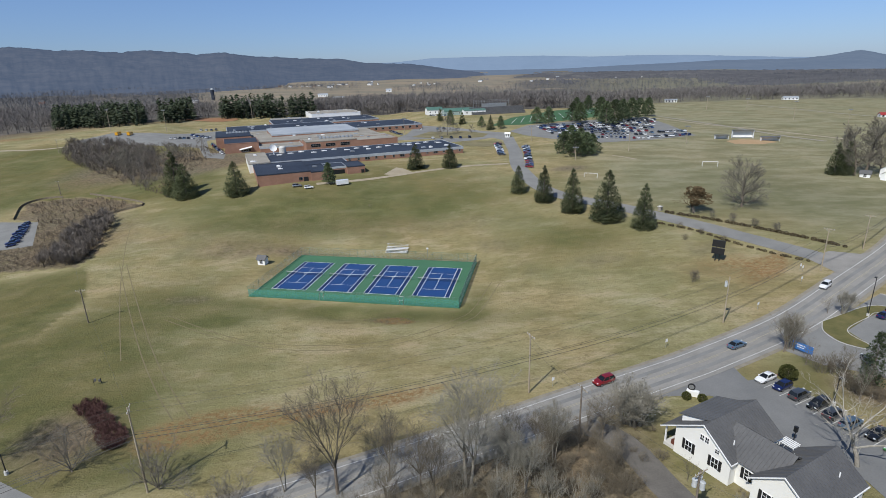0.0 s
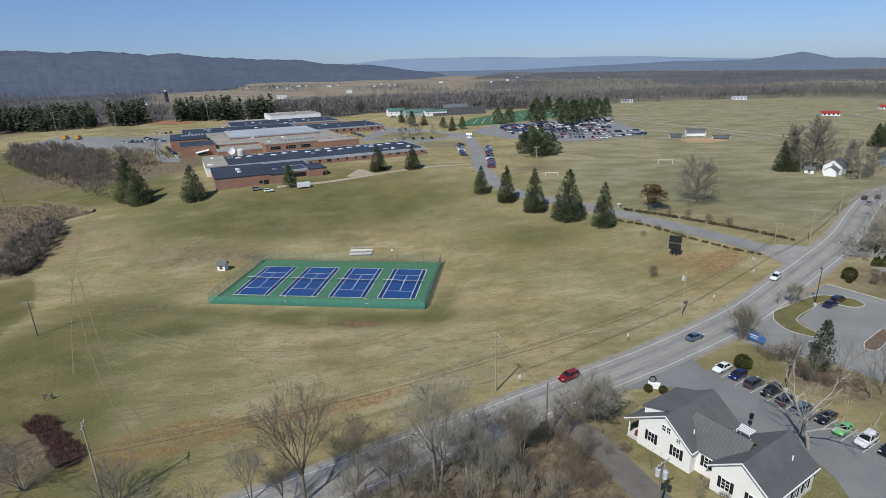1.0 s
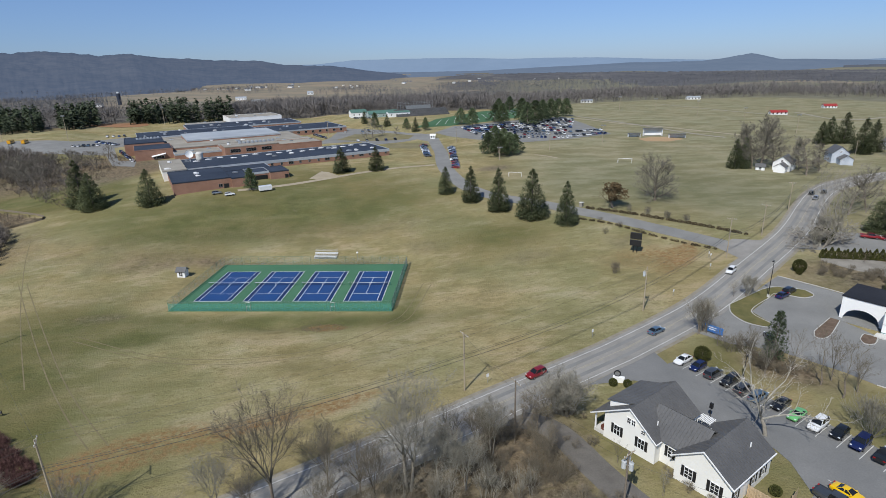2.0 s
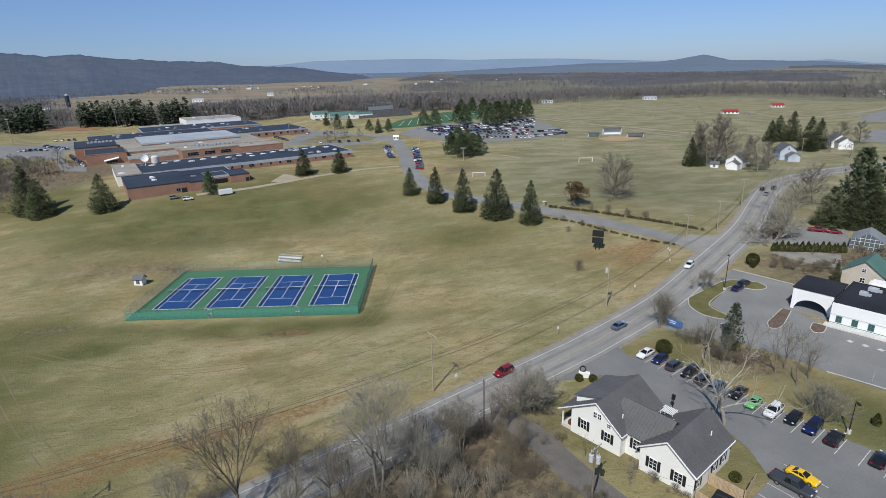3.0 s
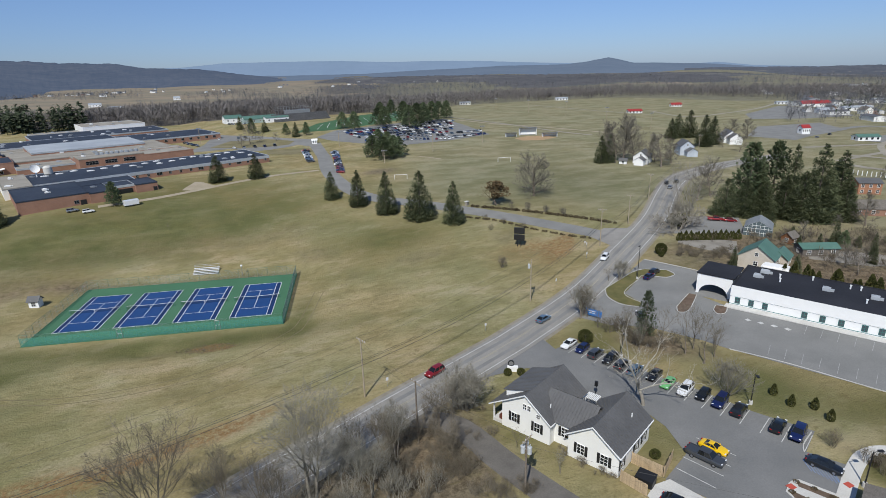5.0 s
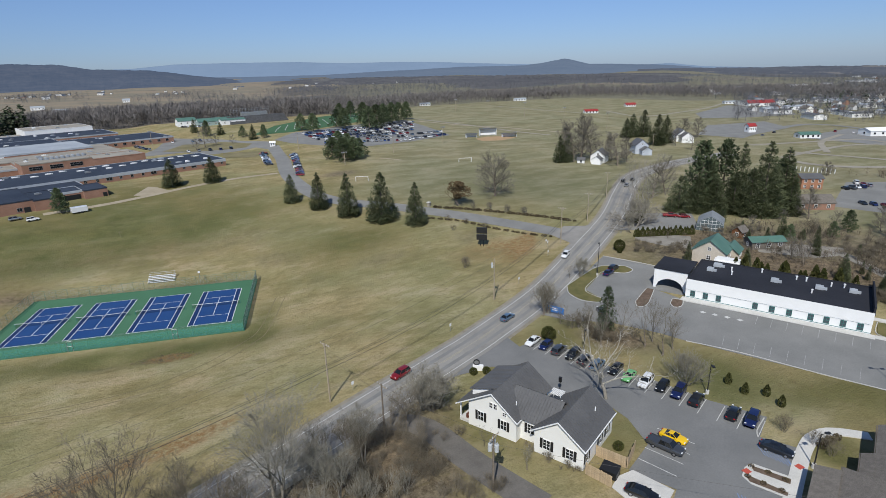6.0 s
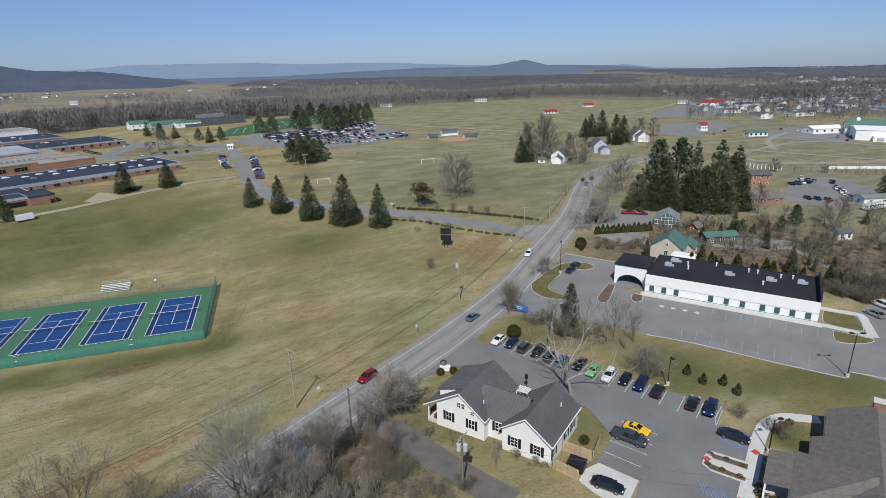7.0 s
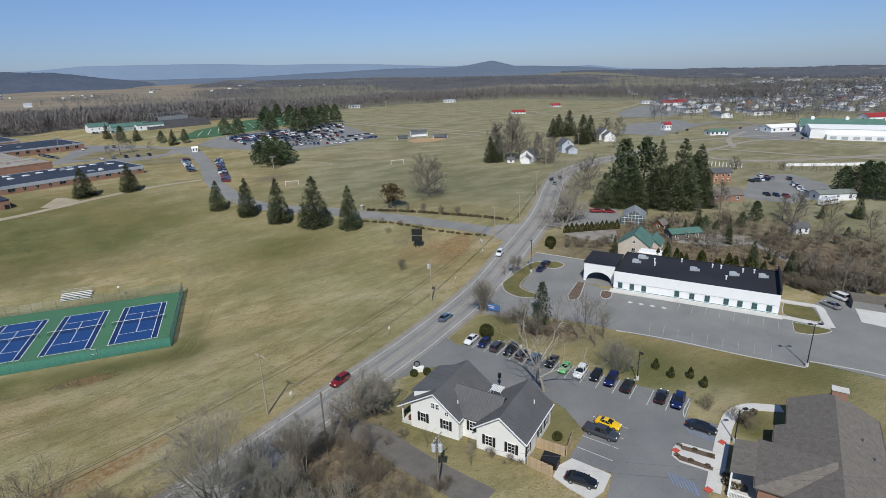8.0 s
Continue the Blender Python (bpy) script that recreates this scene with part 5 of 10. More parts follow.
def far_window(parent, x, y, z, w, h, side=False):
    """A small window of a distant house: a dark pane in a shallow surround."""
    bm = bmesh.new()
    if side:
        box(bm, x - 0.05, x + 0.05, y - w / 2, y + w / 2, z - h / 2, z + h / 2)
    else:
        box(bm, x - w / 2, x + w / 2, y - 0.05, y + 0.05, z - h / 2, z + h / 2)
    part("window", bm, M_GLASS, parent)


def gable_house(name, at, turn, w, d, eave, ridge, wall, roof, label, category="house", group="", rows=1, cols=3, lift=0.0, far=False, wing=None):
    """A plain gabled house, its ridge along local x; windows as its size allows. wing: length, depth, eave and ridge of a lower wing off its left end, and how far it stands forward."""
    h = thing(name, *at, turn, label, category, group, z=ground_at(*at) + lift)
    bm = bmesh.new()
    gable_wall(bm, -d / 2, d / 2, -w / 2, w / 2, -1.0, eave, ridge - 0.1)
    bmesh.ops.rotate(bm, verts=bm.verts, cent=(0, 0, 0), matrix=Matrix.Rotation(radians(-90), 3, "Z"))
    part("wall", bm, wall, h)
    o = 0.4
    for s in (-1, 1):
        bm = bmesh.new()
        ze = eave - o * (ridge - eave) / (d / 2)
        slope(bm, (-w / 2 - o, s * (d / 2 + o), ze), (w / 2 + o, s * (d / 2 + o), ze), (w / 2 + o, 0, ridge), (-w / 2 - o, 0, ridge), thick=0.15)
        part("roof", bm, roof, h)
    if wing:
        wl, wd, we, wr, fwd = wing
        bm = bmesh.new()
        gable_wall(bm, -wd / 2, wd / 2, 0, wl, -1.0, we, wr - 0.1)
        bmesh.ops.rotate(bm, verts=bm.verts, cent=(0, 0, 0), matrix=Matrix.Rotation(radians(90), 3, "Z"))
        bmesh.ops.translate(bm, verts=bm.verts, vec=(-w / 2, -fwd, 0))
        part("wing_wall", bm, wall, h)
        for q in (-1, 1):
            bm = bmesh.new()
            slope(bm, (-w / 2 - wl - 0.3, -fwd + q * (wd / 2 + 0.3), we - 0.15), (-w / 2, -fwd + q * (wd / 2 + 0.3), we - 0.15), (-w / 2, -fwd, wr), (-w / 2 - wl - 0.3, -fwd, wr), thick=0.15)
            part("wing_roof", bm, roof, h)
        for k in range(2):
            window(h, -w / 2 - wl * (0.28 + 0.44 * k), -fwd - wd / 2 - 0.02, we * 0.55, 0.9, 1.2, "-y")
    if far:
        for k in range(cols):
            far_window(h, -w / 2 + w * (k + 0.5) / cols, -d / 2, eave * 0.55, min(1.6, w / cols * 0.4), 1.5)
        if cols > 2:
            far_window(h, -w / 2, 0, eave * 0.55, 1.4, 1.5, True)
        return h
    for k in range(cols):
        for q in range(rows):
            window(h, -w / 2 + w * (k + 0.5) / cols, -d / 2 - 0.02, eave * (q + 0.5) / rows, min(1.1, w / cols * 0.4), 1.3, "-y")
    window(h, -w / 2 - 0.02, 0, eave * 0.5, 1.0, 1.2, "-x")
    window(h, -w / 2 - 0.02, 0, eave + 0.6, 0.8, 0.9, "-x") if ridge - eave > 2 else None
    return h


gable_house("farmhouse", (207.89, 247.14), 38, 10, 8, 4.2, 7.2, M_WHITE, M_ROOF_GREY, "white farmhouse with grey roof among bare trees", rows=2, wing=(6.0, 5.0, 2.8, 4.6, 0.5))
gable_house("shed", (195.52, 247.86), -40, 4, 3, 2.0, 3.2, M_WHITE, M_ROOF_GREY, "small white garden shed near the farmhouse", "shed", cols=1)
gable_house("farmhouse", (250.08, 261.19), 66, 10, 8, 5.5, 8.8, surface("pale_blue_siding", (0.42, 0.47, 0.54), (0.5, 0.54, 0.6)), M_ROOF_GREY, "pale blue two-storey house by the bend", rows=2, wing=(5.0, 6.0, 3.0, 5.0, 1.5))
gable_house("farmhouse", (316.03, 291.27), 62, 12, 9, 4.6, 8.4, M_WHITE, M_ROOF_GREY, "white two-storey house behind tall spruces", rows=2, wing=(7.0, 8.0, 4.2, 7.2, 1.0))
gable_house("cottage", (133.46, 106.4), 28, 8.5, 9.0, 4.0, 7.2, M_STUCCO, M_ROOF_TEAL, "cream cottage with green metal roof beside the clinic", rows=1)
gable_house("cottage_wing", (140.3, 105.54), 28, 6.0, 5.0, 2.6, 4.6, M_STUCCO, M_ROOF_TEAL, "low cream wing with green metal roof", rows=1, cols=2)
gable_house("long_shed", (157.3, 107.4), -22, 10.5, 5, 2.6, 3.6, M_SHINGLE, M_ROOF_TEAL, "long low brown shed with green metal roof", "shed")
gable_house("garden_shed", (193.65, 89.11), -20, 5, 3.5, 2.6, 3.8, M_WHITE, M_ROOF_GREY, "small white garden shed in brown scrub", "shed", cols=2)
gable_house("brick_house", (249.67, 154.97), -30, 9, 8, 5.0, 6.5, surface("orange_brick", (0.30, 0.145, 0.085), (0.37, 0.185, 0.11)), M_ROOF_GREY, "orange brick house behind the conifer grove", rows=2)
gable_house("low_house", (217.03, 132.35), -30, 14, 9, 2.8, 5.2, M_BRICK, M_SHINGLE, "low house with brown shingle roof under trees")
gable_house("bus_shelter", (254.7, 106.68), -28, 16, 6, 3.2, 4.2, M_WHITE, surface("grey_green_roofing", (0.17, 0.19, 0.17), (0.22, 0.24, 0.215), 0.6), "long white shelter with grey-green roof behind a bus", "shed")
gable_house("gazebo", (159.9, 118.11), 10, 3.5, 3.5, 2.3, 3.8, surface("stained_wood", (0.16, 0.07, 0.03), (0.22, 0.1, 0.05)), M_SHINGLE, "small brown wooden gazebo beside the greenhouse", "gazebo", cols=1)


def build_greenhouse():
    g = thing("greenhouse", *(156.06, 126.72), -52, "glass greenhouse with white bars and grey pitched roof", "greenhouse")
    n, w, d, h = 10, 4.2, 9.0, 2.6

    def rise(x):
        return 2.6 * (1 - abs(x) / w) ** 0.8

    prof = [(-w, 0.0), (-w, h)] + [(-w + 2 * w * k / n, h + rise(-w + 2 * w * k / n)) for k in range(1, n)] + [(w, h), (w, 0.0)]
    glass = plain("milky_glass", (0.10, 0.13, 0.14), 0.12)
    roofing = surface("grey_shading_sheet", (0.20, 0.225, 0.245), (0.27, 0.295, 0.315), 0.5, 0.4, 5.0, 0.02)
    for k in range(len(prof) - 1):
        bm = bmesh.new()
        (x0, z0), (x1, z1) = prof[k], prof[k + 1]
        for q in range(4):
            y0, y1 = d * q / 4 + 0.03, d * (q + 1) / 4 - 0.03
            quad(bm, ((x0, y0, z0), (x1, y0, z1), (x1, y1, z1), (x0, y1, z0)))
        part("pane", bm, glass if z1 <= h and z0 <= h else roofing, g)
    for y in (0.0, d):
        bm = bmesh.new()
        bm.faces.new([bm.verts.new((x, y, z)) for x, z in prof])
        part("end_pane", bm, glass, g)
    for q in range(5):
        bm = bmesh.new()
        for a, b in zip(prof, prof[1:]):
            rod(bm, (a[0], d * q / 4, a[1]), (b[0], d * q / 4, b[1]), 0.07, n=4)
        part("hoop", bm, M_STEEL, g)
    bm = bmesh.new()
    for x in np.linspace(-w, w, 8)[1:-1]:
        zt = h + rise(x)
        rod(bm, (x, -0.03, 0), (x, -0.03, zt), 0.05, n=4)
    for z in (1.2, 2.6, 3.6):
        rod(bm, (-w * 0.97 if z < 3 else -2.6, -0.03, z), (w * 0.97 if z < 3 else 2.6, -0.03, z), 0.06, n=4)
    part("mullion", bm, M_WHITE, g)


build_greenhouse()

# ---- stadium and field house behind the school ----
gable_house("field_house", (-5.58, 578.87), 12, 16, 14, 4.5, 7.0, M_WHITE, M_ROOF_TEAL, "white gabled field house by the stadium")
gable_house("field_house", (18.36, 561.96), 14, 30, 12, 4.0, 6.5, surface("grey_green_siding", (0.25, 0.33, 0.32), (0.32, 0.4, 0.38)), M_ROOF_TEAL, "long grey-green field house by the stadium", cols=5)
gable_house("field_house", (33.92, 556.65), 14, 22, 10, 4.5, 5.6, M_WHITE, M_ROOF_TEAL, "white field house with flat green roof", cols=4)


def build_stand():
    st = thing("grandstand", *(59.6, 555.15), 16, "dark stepped grandstand with press box", "grandstand")
    for k in range(12):
        bm = bmesh.new()
        box(bm, -28, 28, k * 0.9, k * 0.9 + 0.85, 0, 1.0 + k * 0.5)
        part("bench_tier", bm, M_ROOF_GREY, st)
    bm = bmesh.new()
    box(bm, -14, 12, 11, 14, 6.5, 9.5)
    part("press_box", bm, M_STEEL, st)
    for k in range(14):
        bm = bmesh.new()
        rod(bm, (-22 + k * 2.9, 15, 6), (-22 + k * 2.9, 15, 13), 0.14, n=4)
        part("rail_post", bm, M_STEEL, st)
    bm = bmesh.new()
    for z in (10.0, 11.6, 13.0):
        rod(bm, (-22, 15, z), (16, 15, z), 0.12, n=4)
    part("rail", bm, M_STEEL, st)


build_stand()
turf = sheet("football_field", [(40.79, 446.96), (69.91, 453.2), (107.56, 477.72), (165.9, 525.31), (177.01, 617.66), (121.49, 580.74), (65.4, 508.25)], surface("artificial_turf", (0.045, 0.110, 0.050), (0.060, 0.138, 0.064), 0.9, 0.05, 1.0), 0.12)
tagged(turf, "green artificial football field with white yard lines", "sports field", kind="structure")
_f0, _f1, _f2, _f3 = (Vector((*p, 0)) for p in ((59.42, 461.28), (162.21, 530.78), (162.77, 592.62), (69.6, 501.37)))
for _k in range(13):
    _p, _q = _f0.lerp(_f1, _k / 12), _f3.lerp(_f2, _k / 12)
    ribbon("yard_line", [_p.lerp(_q, i / 4) for i in range(5)], -0.25, 0.25, M_LINE, 0.15, smoothed=True, lanes=1, parent=turf)


def goal(at, turn, label, w=7.32, h=2.44):
    g = thing("soccer_goal", *at, turn, label, "goal", "soccer goals on the field")
    for s in (-1, 1):
        bm = bmesh.new()
        rod(bm, (s * w / 2, 0, 0), (s * w / 2, 0, h), 0.09)
        part("post", bm, M_WHITE, g)
        bm = bmesh.new()
        rod(bm, (s * w / 2, 0, h), (s * w / 2, 1.6, 0), 0.05)
        part("stay", bm, M_WHITE, g)
    bm = bmesh.new()
    rod(bm, (-w / 2, 0, h), (w / 2, 0, h), 0.09)
    part("crossbar", bm, M_WHITE, g)


goal((136.07, 274.04), -10, "white soccer goal on the green field")
goal((70.4, 253.99), -20, "white soccer goal on the green field", 6.0, 2.2)


def dugout(name, at, turn, w, h, label):
    d = thing(name, *at, turn, label, "dugout", "ball field buildings")
    bm = bmesh.new()
    box(bm, -w / 2, w / 2, 2.2, 2.5, -0.5, h)
    part("wall", bm, M_WHITE, d)
    for s in (-1, 1):
        bm = bmesh.new()
        box(bm, s * w / 2 - 0.1, s * w / 2 + 0.1, 0, 2.5, -0.5, h)
        part("wall", bm, M_WHITE, d)
    bm = bmesh.new()
    box(bm, -w / 2 - 0.4, w / 2 + 0.4, -0.5, 2.8, h, h + 0.2)
    part("roof", bm, M_ROOF_GREY, d)
    bm = bmesh.new()
    box(bm, -w / 2 + 0.1, w / 2 - 0.1, 1.8, 2.2, 0.0, 0.5)
    part("bench", bm, M_STEEL, d)


dugout("dugout", (186.92, 365.26), -12, 8, 2.6, "low white dugout with dark roof")
dugout("dugout", (214.26, 356.48), -12, 11, 2.6, "low white dugout with dark roof")
dugout("press_stand", (203.21, 369.72), -12, 13, 5.2, "white ball-field stand with dark roof")
infield = sheet("ball_infield", [(185.78, 357.69), (199.04, 364.69), (212.33, 361.56), (216.85, 351.52), (199.97, 342.76), (185.49, 345.64)], surface("infield_clay", (0.36, 0.24, 0.13), (0.42, 0.29, 0.17), 0.95), 0.06)
tagged(infield, "tan clay softball infield", "sports field", kind="structure")


# ---- trees ----
M_BARK = surface("grey_bark", (0.14, 0.115, 0.09), (0.24, 0.205, 0.17), 0.95, 1.5, 9.0, 0.3, vary=0.15, spec=0.05)
M_BARK_PALE = surface("pale_sycamore_bark", (0.27, 0.25, 0.21), (0.42, 0.395, 0.34), 0.9, 1.2, 6.0, 0.2, spec=0.05)
M_BARK_MID = surface("mottled_grey_bark", (0.20, 0.182, 0.152), (0.33, 0.305, 0.262), 0.9, 1.2, 6.0, 0.2, spec=0.05)
M_TWIG = surface("bare_twigs", (0.122, 0.104, 0.077), (0.208, 0.182, 0.140), 0.95, 0.5, 6.0, 0.0, vary=0.15, spec=0.05)
M_TWIG_PALE = surface("pale_bare_twigs", (0.185, 0.174, 0.142), (0.295, 0.278, 0.23), 0.95, 0.5, 6.0, 0.0, vary=0.1, spec=0.05)
M_TWIG_GREY = surface("grey_bare_twigs", (0.135, 0.122, 0.100), (0.225, 0.206, 0.172), 0.95, 0.5, 6.0, 0.0, vary=0.12, spec=0.05)
M_SPRUCE = foliage("spruce_needles", (0.106, 0.126, 0.068), (0.180, 0.199, 0.110), vary=0.2, through_light=0.42)
M_PINE = foliage("pine_needles", (0.100, 0.132, 0.070), (0.168, 0.205, 0.112), vary=0.2, through_light=0.42)
M_OAK = surface("dry_brown_leaves", (0.095, 0.068, 0.038), (0.165, 0.120, 0.068), 0.9, 0.8, 5.0, 0.0, spec=0.05)
M_EVERGREEN = surface("clipped_evergreen", (0.045, 0.052, 0.018), (0.09, 0.088, 0.032), 0.85, 0.8, 6.0, 0.0, vary=0.15, spec=0.05)


def mesh_from(name, verts, faces, material):
    me = bpy.data.meshes.new(name)
    me.from_pydata(verts, [], faces)
    me.materials.append(material)
    return me


def limb(verts, faces, a, b, r0, r1, n):
    w = (b - a).normalized()
    s = w.orthogonal().normalized()
    u = w.cross(s)
    i = len(verts)
    for c, r in ((a, r0), (b, r1)):
        for k in range(n):
            g = 6.28318 * k / n
            verts.append(c + s * (r * math.cos(g)) + u * (r * math.sin(g)))
    for k in range(n):
        faces.append((i + k, i + (k + 1) % n, i + n + (k + 1) % n, i + n + k))


def bare_tree(seed, height=12.0, trunk=0.24, stem=0.28, spread=0.62, depth=7, fork=3, thin=0.009, rise=0.12, stems=1, crook=0.16, keep=1.0, sliver=None, lean_to=(0.15, 0.6)):
    """Trunk and crown of a leafless tree, as two meshes. stem: the clear trunk's share of the height; keep: the share of side shoots that grow."""
    rnd = random.Random(seed)
    tv, tf, cv, cf = [], [], [], []

    def tube(verts, faces, pts, radii, n):
        w = (pts[-1] - pts[0]).normalized()
        s = w.orthogonal().normalized()
        u = w.cross(s)
        first = len(verts)
        for p, r in zip(pts, radii):
            for k in range(n):
                g = 6.28318 * k / n
                verts.append(p + s * (r * math.cos(g)) + u * (r * math.sin(g)))
        for j in range(len(pts) - 1):
            for k in range(n):
                a, b = first + j * n + k, first + j * n + (k + 1) % n
                faces.append((a, b, b + n, a + n))

    def grow(p, d, length, r, level, main):
        bits = 3 if level <= 1 else 2 if level <= depth - 3 else 1
        pts, radii = [p], [r]
        for k in range(bits):
            d = (d + Vector([rnd.uniform(-crook, crook) for _ in "xyz"]) + Vector((0, 0, rise * 0.4))).normalized()
            r = max(thin * 0.6, r * (0.88 if bits > 1 else 0.55))
            pts.append(pts[-1] + d * length / bits)
            radii.append(r)
        q = pts[-1]
        trunk_part = level == 0 and main
        if level >= (depth - 1 if sliver is None else sliver):
            # the finest twigs are single slivers
            e = d.orthogonal().normalized()
            e.rotate(Matrix.Rotation(rnd.uniform(0, 3.14), 3, d))
            i = len(cv)
            cv.extend((p - e * radii[0] * 1.3, p + e * radii[0] * 1.3, q + e * r * 0.9, q - e * r * 0.9))
            cf.append((i, i + 1, i + 2, i + 3))
        else:
            tube(tv if trunk_part else cv, tf if trunk_part else cf, pts, radii, 7 if level == 0 else 4 if level <= 1 else 3)
        if level >= depth:
            return
        n = fork if level else fork + 1
        turn = rnd.uniform(0, 6.28)
        for k in range(n):
            if k and level > 1 and rnd.random() > keep:
                continue
            side = d.orthogonal().normalized()
            side.rotate(Matrix.Rotation(turn + 6.28318 * k / n + rnd.uniform(-0.5, 0.5), 3, d))
            lead = k == 0 and level < 4
            tilt = spread * (0.3 if lead else rnd.uniform(0.75, 1.3))
            e = (d * math.cos(tilt) + side * math.sin(tilt) + Vector((0, 0, rise))).normalized()
            base = q if lead or level == depth - 1 else pts[-2].lerp(q, rnd.uniform(0.3, 1.0))
            grow(base, e, length * (0.80 if lead else rnd.uniform(0.55, 0.82)), max(thin, r * (0.74 if lead else rnd.uniform(0.4, 0.58))), level + 1, main)

    for k in range(stems):
        lean = 0.0 if stems == 1 else rnd.uniform(*lean_to)
        g = 6.28318 * k / stems + rnd.uniform(-0.3, 0.3)
        d = Vector((math.sin(lean) * math.cos(g), math.sin(lean) * math.sin(g), math.cos(lean)))
        grow(Vector((0.12 * math.cos(g), 0.12 * math.sin(g), -0.3)) if stems > 1 else Vector((0, 0, -0.3)), d, height * stem, trunk, 0, k == 0)
    top = max(v.z for v in cv)
    f = height / top
    return [[v * f for v in tv], tf, [v * f for v in cv], cf]


def vase_tree(seed, height=12.0, trunk=0.2, fork=0.28, width=0.62, limbs=5, counts=(8, 7, 5), thin=0.010, stems=1, droop=0.0, wander=1.0, leader=False):
    """A leafless tree with limbs that fan upwards into a rounded crown of fine twigs, or, with a leader, stand out from one tall stem into a dome. fork: where the limbs part, as a share of the height; width: the crown's, likewise; counts: shoots on each limb, branch and twig."""
    rnd = random.Random(seed)
    tv, tf, cv, cf = [], [], [], []

    def bent(p, d, length, r0, r1, bits, up, sway):
        pts, radii = [p], [r0]
        for k in range(bits):
            d = (d + Vector([rnd.gauss(0, sway * wander) for _ in "xyz"]) + Vector((0, 0, up / bits))).normalized()
            pts.append(pts[-1] + d * (length / bits))
            radii.append(r0 + (r1 - r0) * (k + 1) / bits)
        return pts, radii

    def tube(verts, faces, pts, radii, n):
        first = len(verts)
        for j, (p, r) in enumerate(zip(pts, radii)):
            w = (pts[min(j + 1, len(pts) - 1)] - pts[max(j - 1, 0)]).normalized()
            e = (Vector((1, 0, 0)) if abs(w.x) < 0.8 else Vector((0, 1, 0))).cross(w).normalized()
            u = w.cross(e)
            for k in range(n):
                verts.append(p + e * (r * math.cos(6.28318 * k / n)) + u * (r * math.sin(6.28318 * k / n)))
        for j in range(len(pts) - 1):
            for k in range(n):
                a, b = first + j * n + k, first + j * n + (k + 1) % n
                faces.append((a, b, b + n, a + n))

    def blade(pts, r):
        # the finest twigs are slivers
        w = (pts[-1] - pts[0]).normalized()
        e = w.orthogonal().normalized()
        e.rotate(Matrix.Rotation(rnd.uniform(0, 3.14), 3, w))
        for a, b, q in zip(pts, pts[1:], range(9)):
            i = len(cv)
            k0, k1 = r * (1 - 0.35 * q), r * (0.65 - 0.35 * q)
            cv.extend((a - e * k0, a + e * k0, b + e * max(k1, 0.3 * r), b - e * max(k1, 0.3 * r)))
            cf.append((i, i + 1, i + 2, i + 3))

    def shoots(pts, radii, length, level):
        n = counts[level]
        for k in range(n):
            f = 0.22 + 0.78 * (k + rnd.random()) / n
            j = min(int(f * (len(pts) - 1)), len(pts) - 2)
            base = pts[j].lerp(pts[j + 1], f * (len(pts) - 1) - j)
            d = (pts[j + 1] - pts[j]).normalized()
            side = d.orthogonal().normalized()
            side.rotate(Matrix.Rotation(2.4 * k + rnd.uniform(-0.5, 0.5), 3, d))
            tilt = rnd.uniform(0.45, 0.85)
            e = (d * math.cos(tilt) + side * math.sin(tilt)).normalized()
            l = length * rnd.uniform(0.34, 0.55) * (1.15 - 0.55 * f)
            r = max(thin, radii[j] * 0.48)
            up = 0.35 - droop
            if level == 0:
                q, rr = bent(base, e, l, r, thin * 1.4, 4, up, 0.10)
                tube(cv, cf, q, rr, 3)
                shoots(q, rr, l, 1)
            elif level == 1:
                q, rr = bent(base, e, l * 1.15, max(thin * 1.3, r), thin, 3, up, 0.12)
                blade(q, max(thin * 1.25, r * 0.9))
                shoots(q, rr, l * 1.2, 2)
            else:
                q, rr = bent(base, e, l * 1.25, thin, thin * 0.5, 2, up, 0.14)
                blade(q, thin)

    for k in range(stems):
        g = 6.28318 * k / stems + rnd.uniform(-0.4, 0.4)
        lean = 0.03 if stems == 1 else rnd.uniform(0.05, 0.13)
        d = Vector((math.sin(lean) * math.cos(g), math.sin(lean) * math.sin(g), math.cos(lean)))
        foot = Vector((0.02 * height * math.cos(g), 0.02 * height * math.sin(g), -0.3)) if stems > 1 else Vector((0, 0, -0.3))
        if leader:
            pts, radii = bent(foot, d, height * 0.86, trunk * 1.15, trunk * 0.12, 9, 0.0, 0.05)
            tube(tv, tf, pts, radii, 8)
            for q in range(limbs):
                f = fork + (0.94 - fork) * (q + rnd.random()) / limbs
                u = (f - fork) / (1 - fork)
                a = 2.4 * q + rnd.uniform(-0.4, 0.4)
                tilt = 1.40 - 0.85 * u + rnd.uniform(-0.15, 0.15)
                e = Vector((math.sin(tilt) * math.cos(a), math.sin(tilt) * math.sin(a), math.cos(tilt)))
                j = min(int(f * 9), 8)
                l = height * width * 0.5 * (1.0 - 0.42 * u ** 2.4) * rnd.uniform(0.85, 1.05)
                lp, lr = bent(pts[j].lerp(pts[j + 1], f * 9 - j), e, l, max(thin * 2.5, radii[j] * rnd.uniform(0.4, 0.6)), thin * 1.5, 6, 0.3, 0.09)
                tube(cv, cf, lp, lr, 4)
                shoots(lp, lr, l, 0)
            continue
        pts, radii = bent(foot, d, height * fork, trunk * 1.15, trunk * 0.8, 4, 0.0, 0.035)
        tube(tv, tf, pts, radii, 8)
        m = limbs if stems == 1 else max(3, limbs - 2)
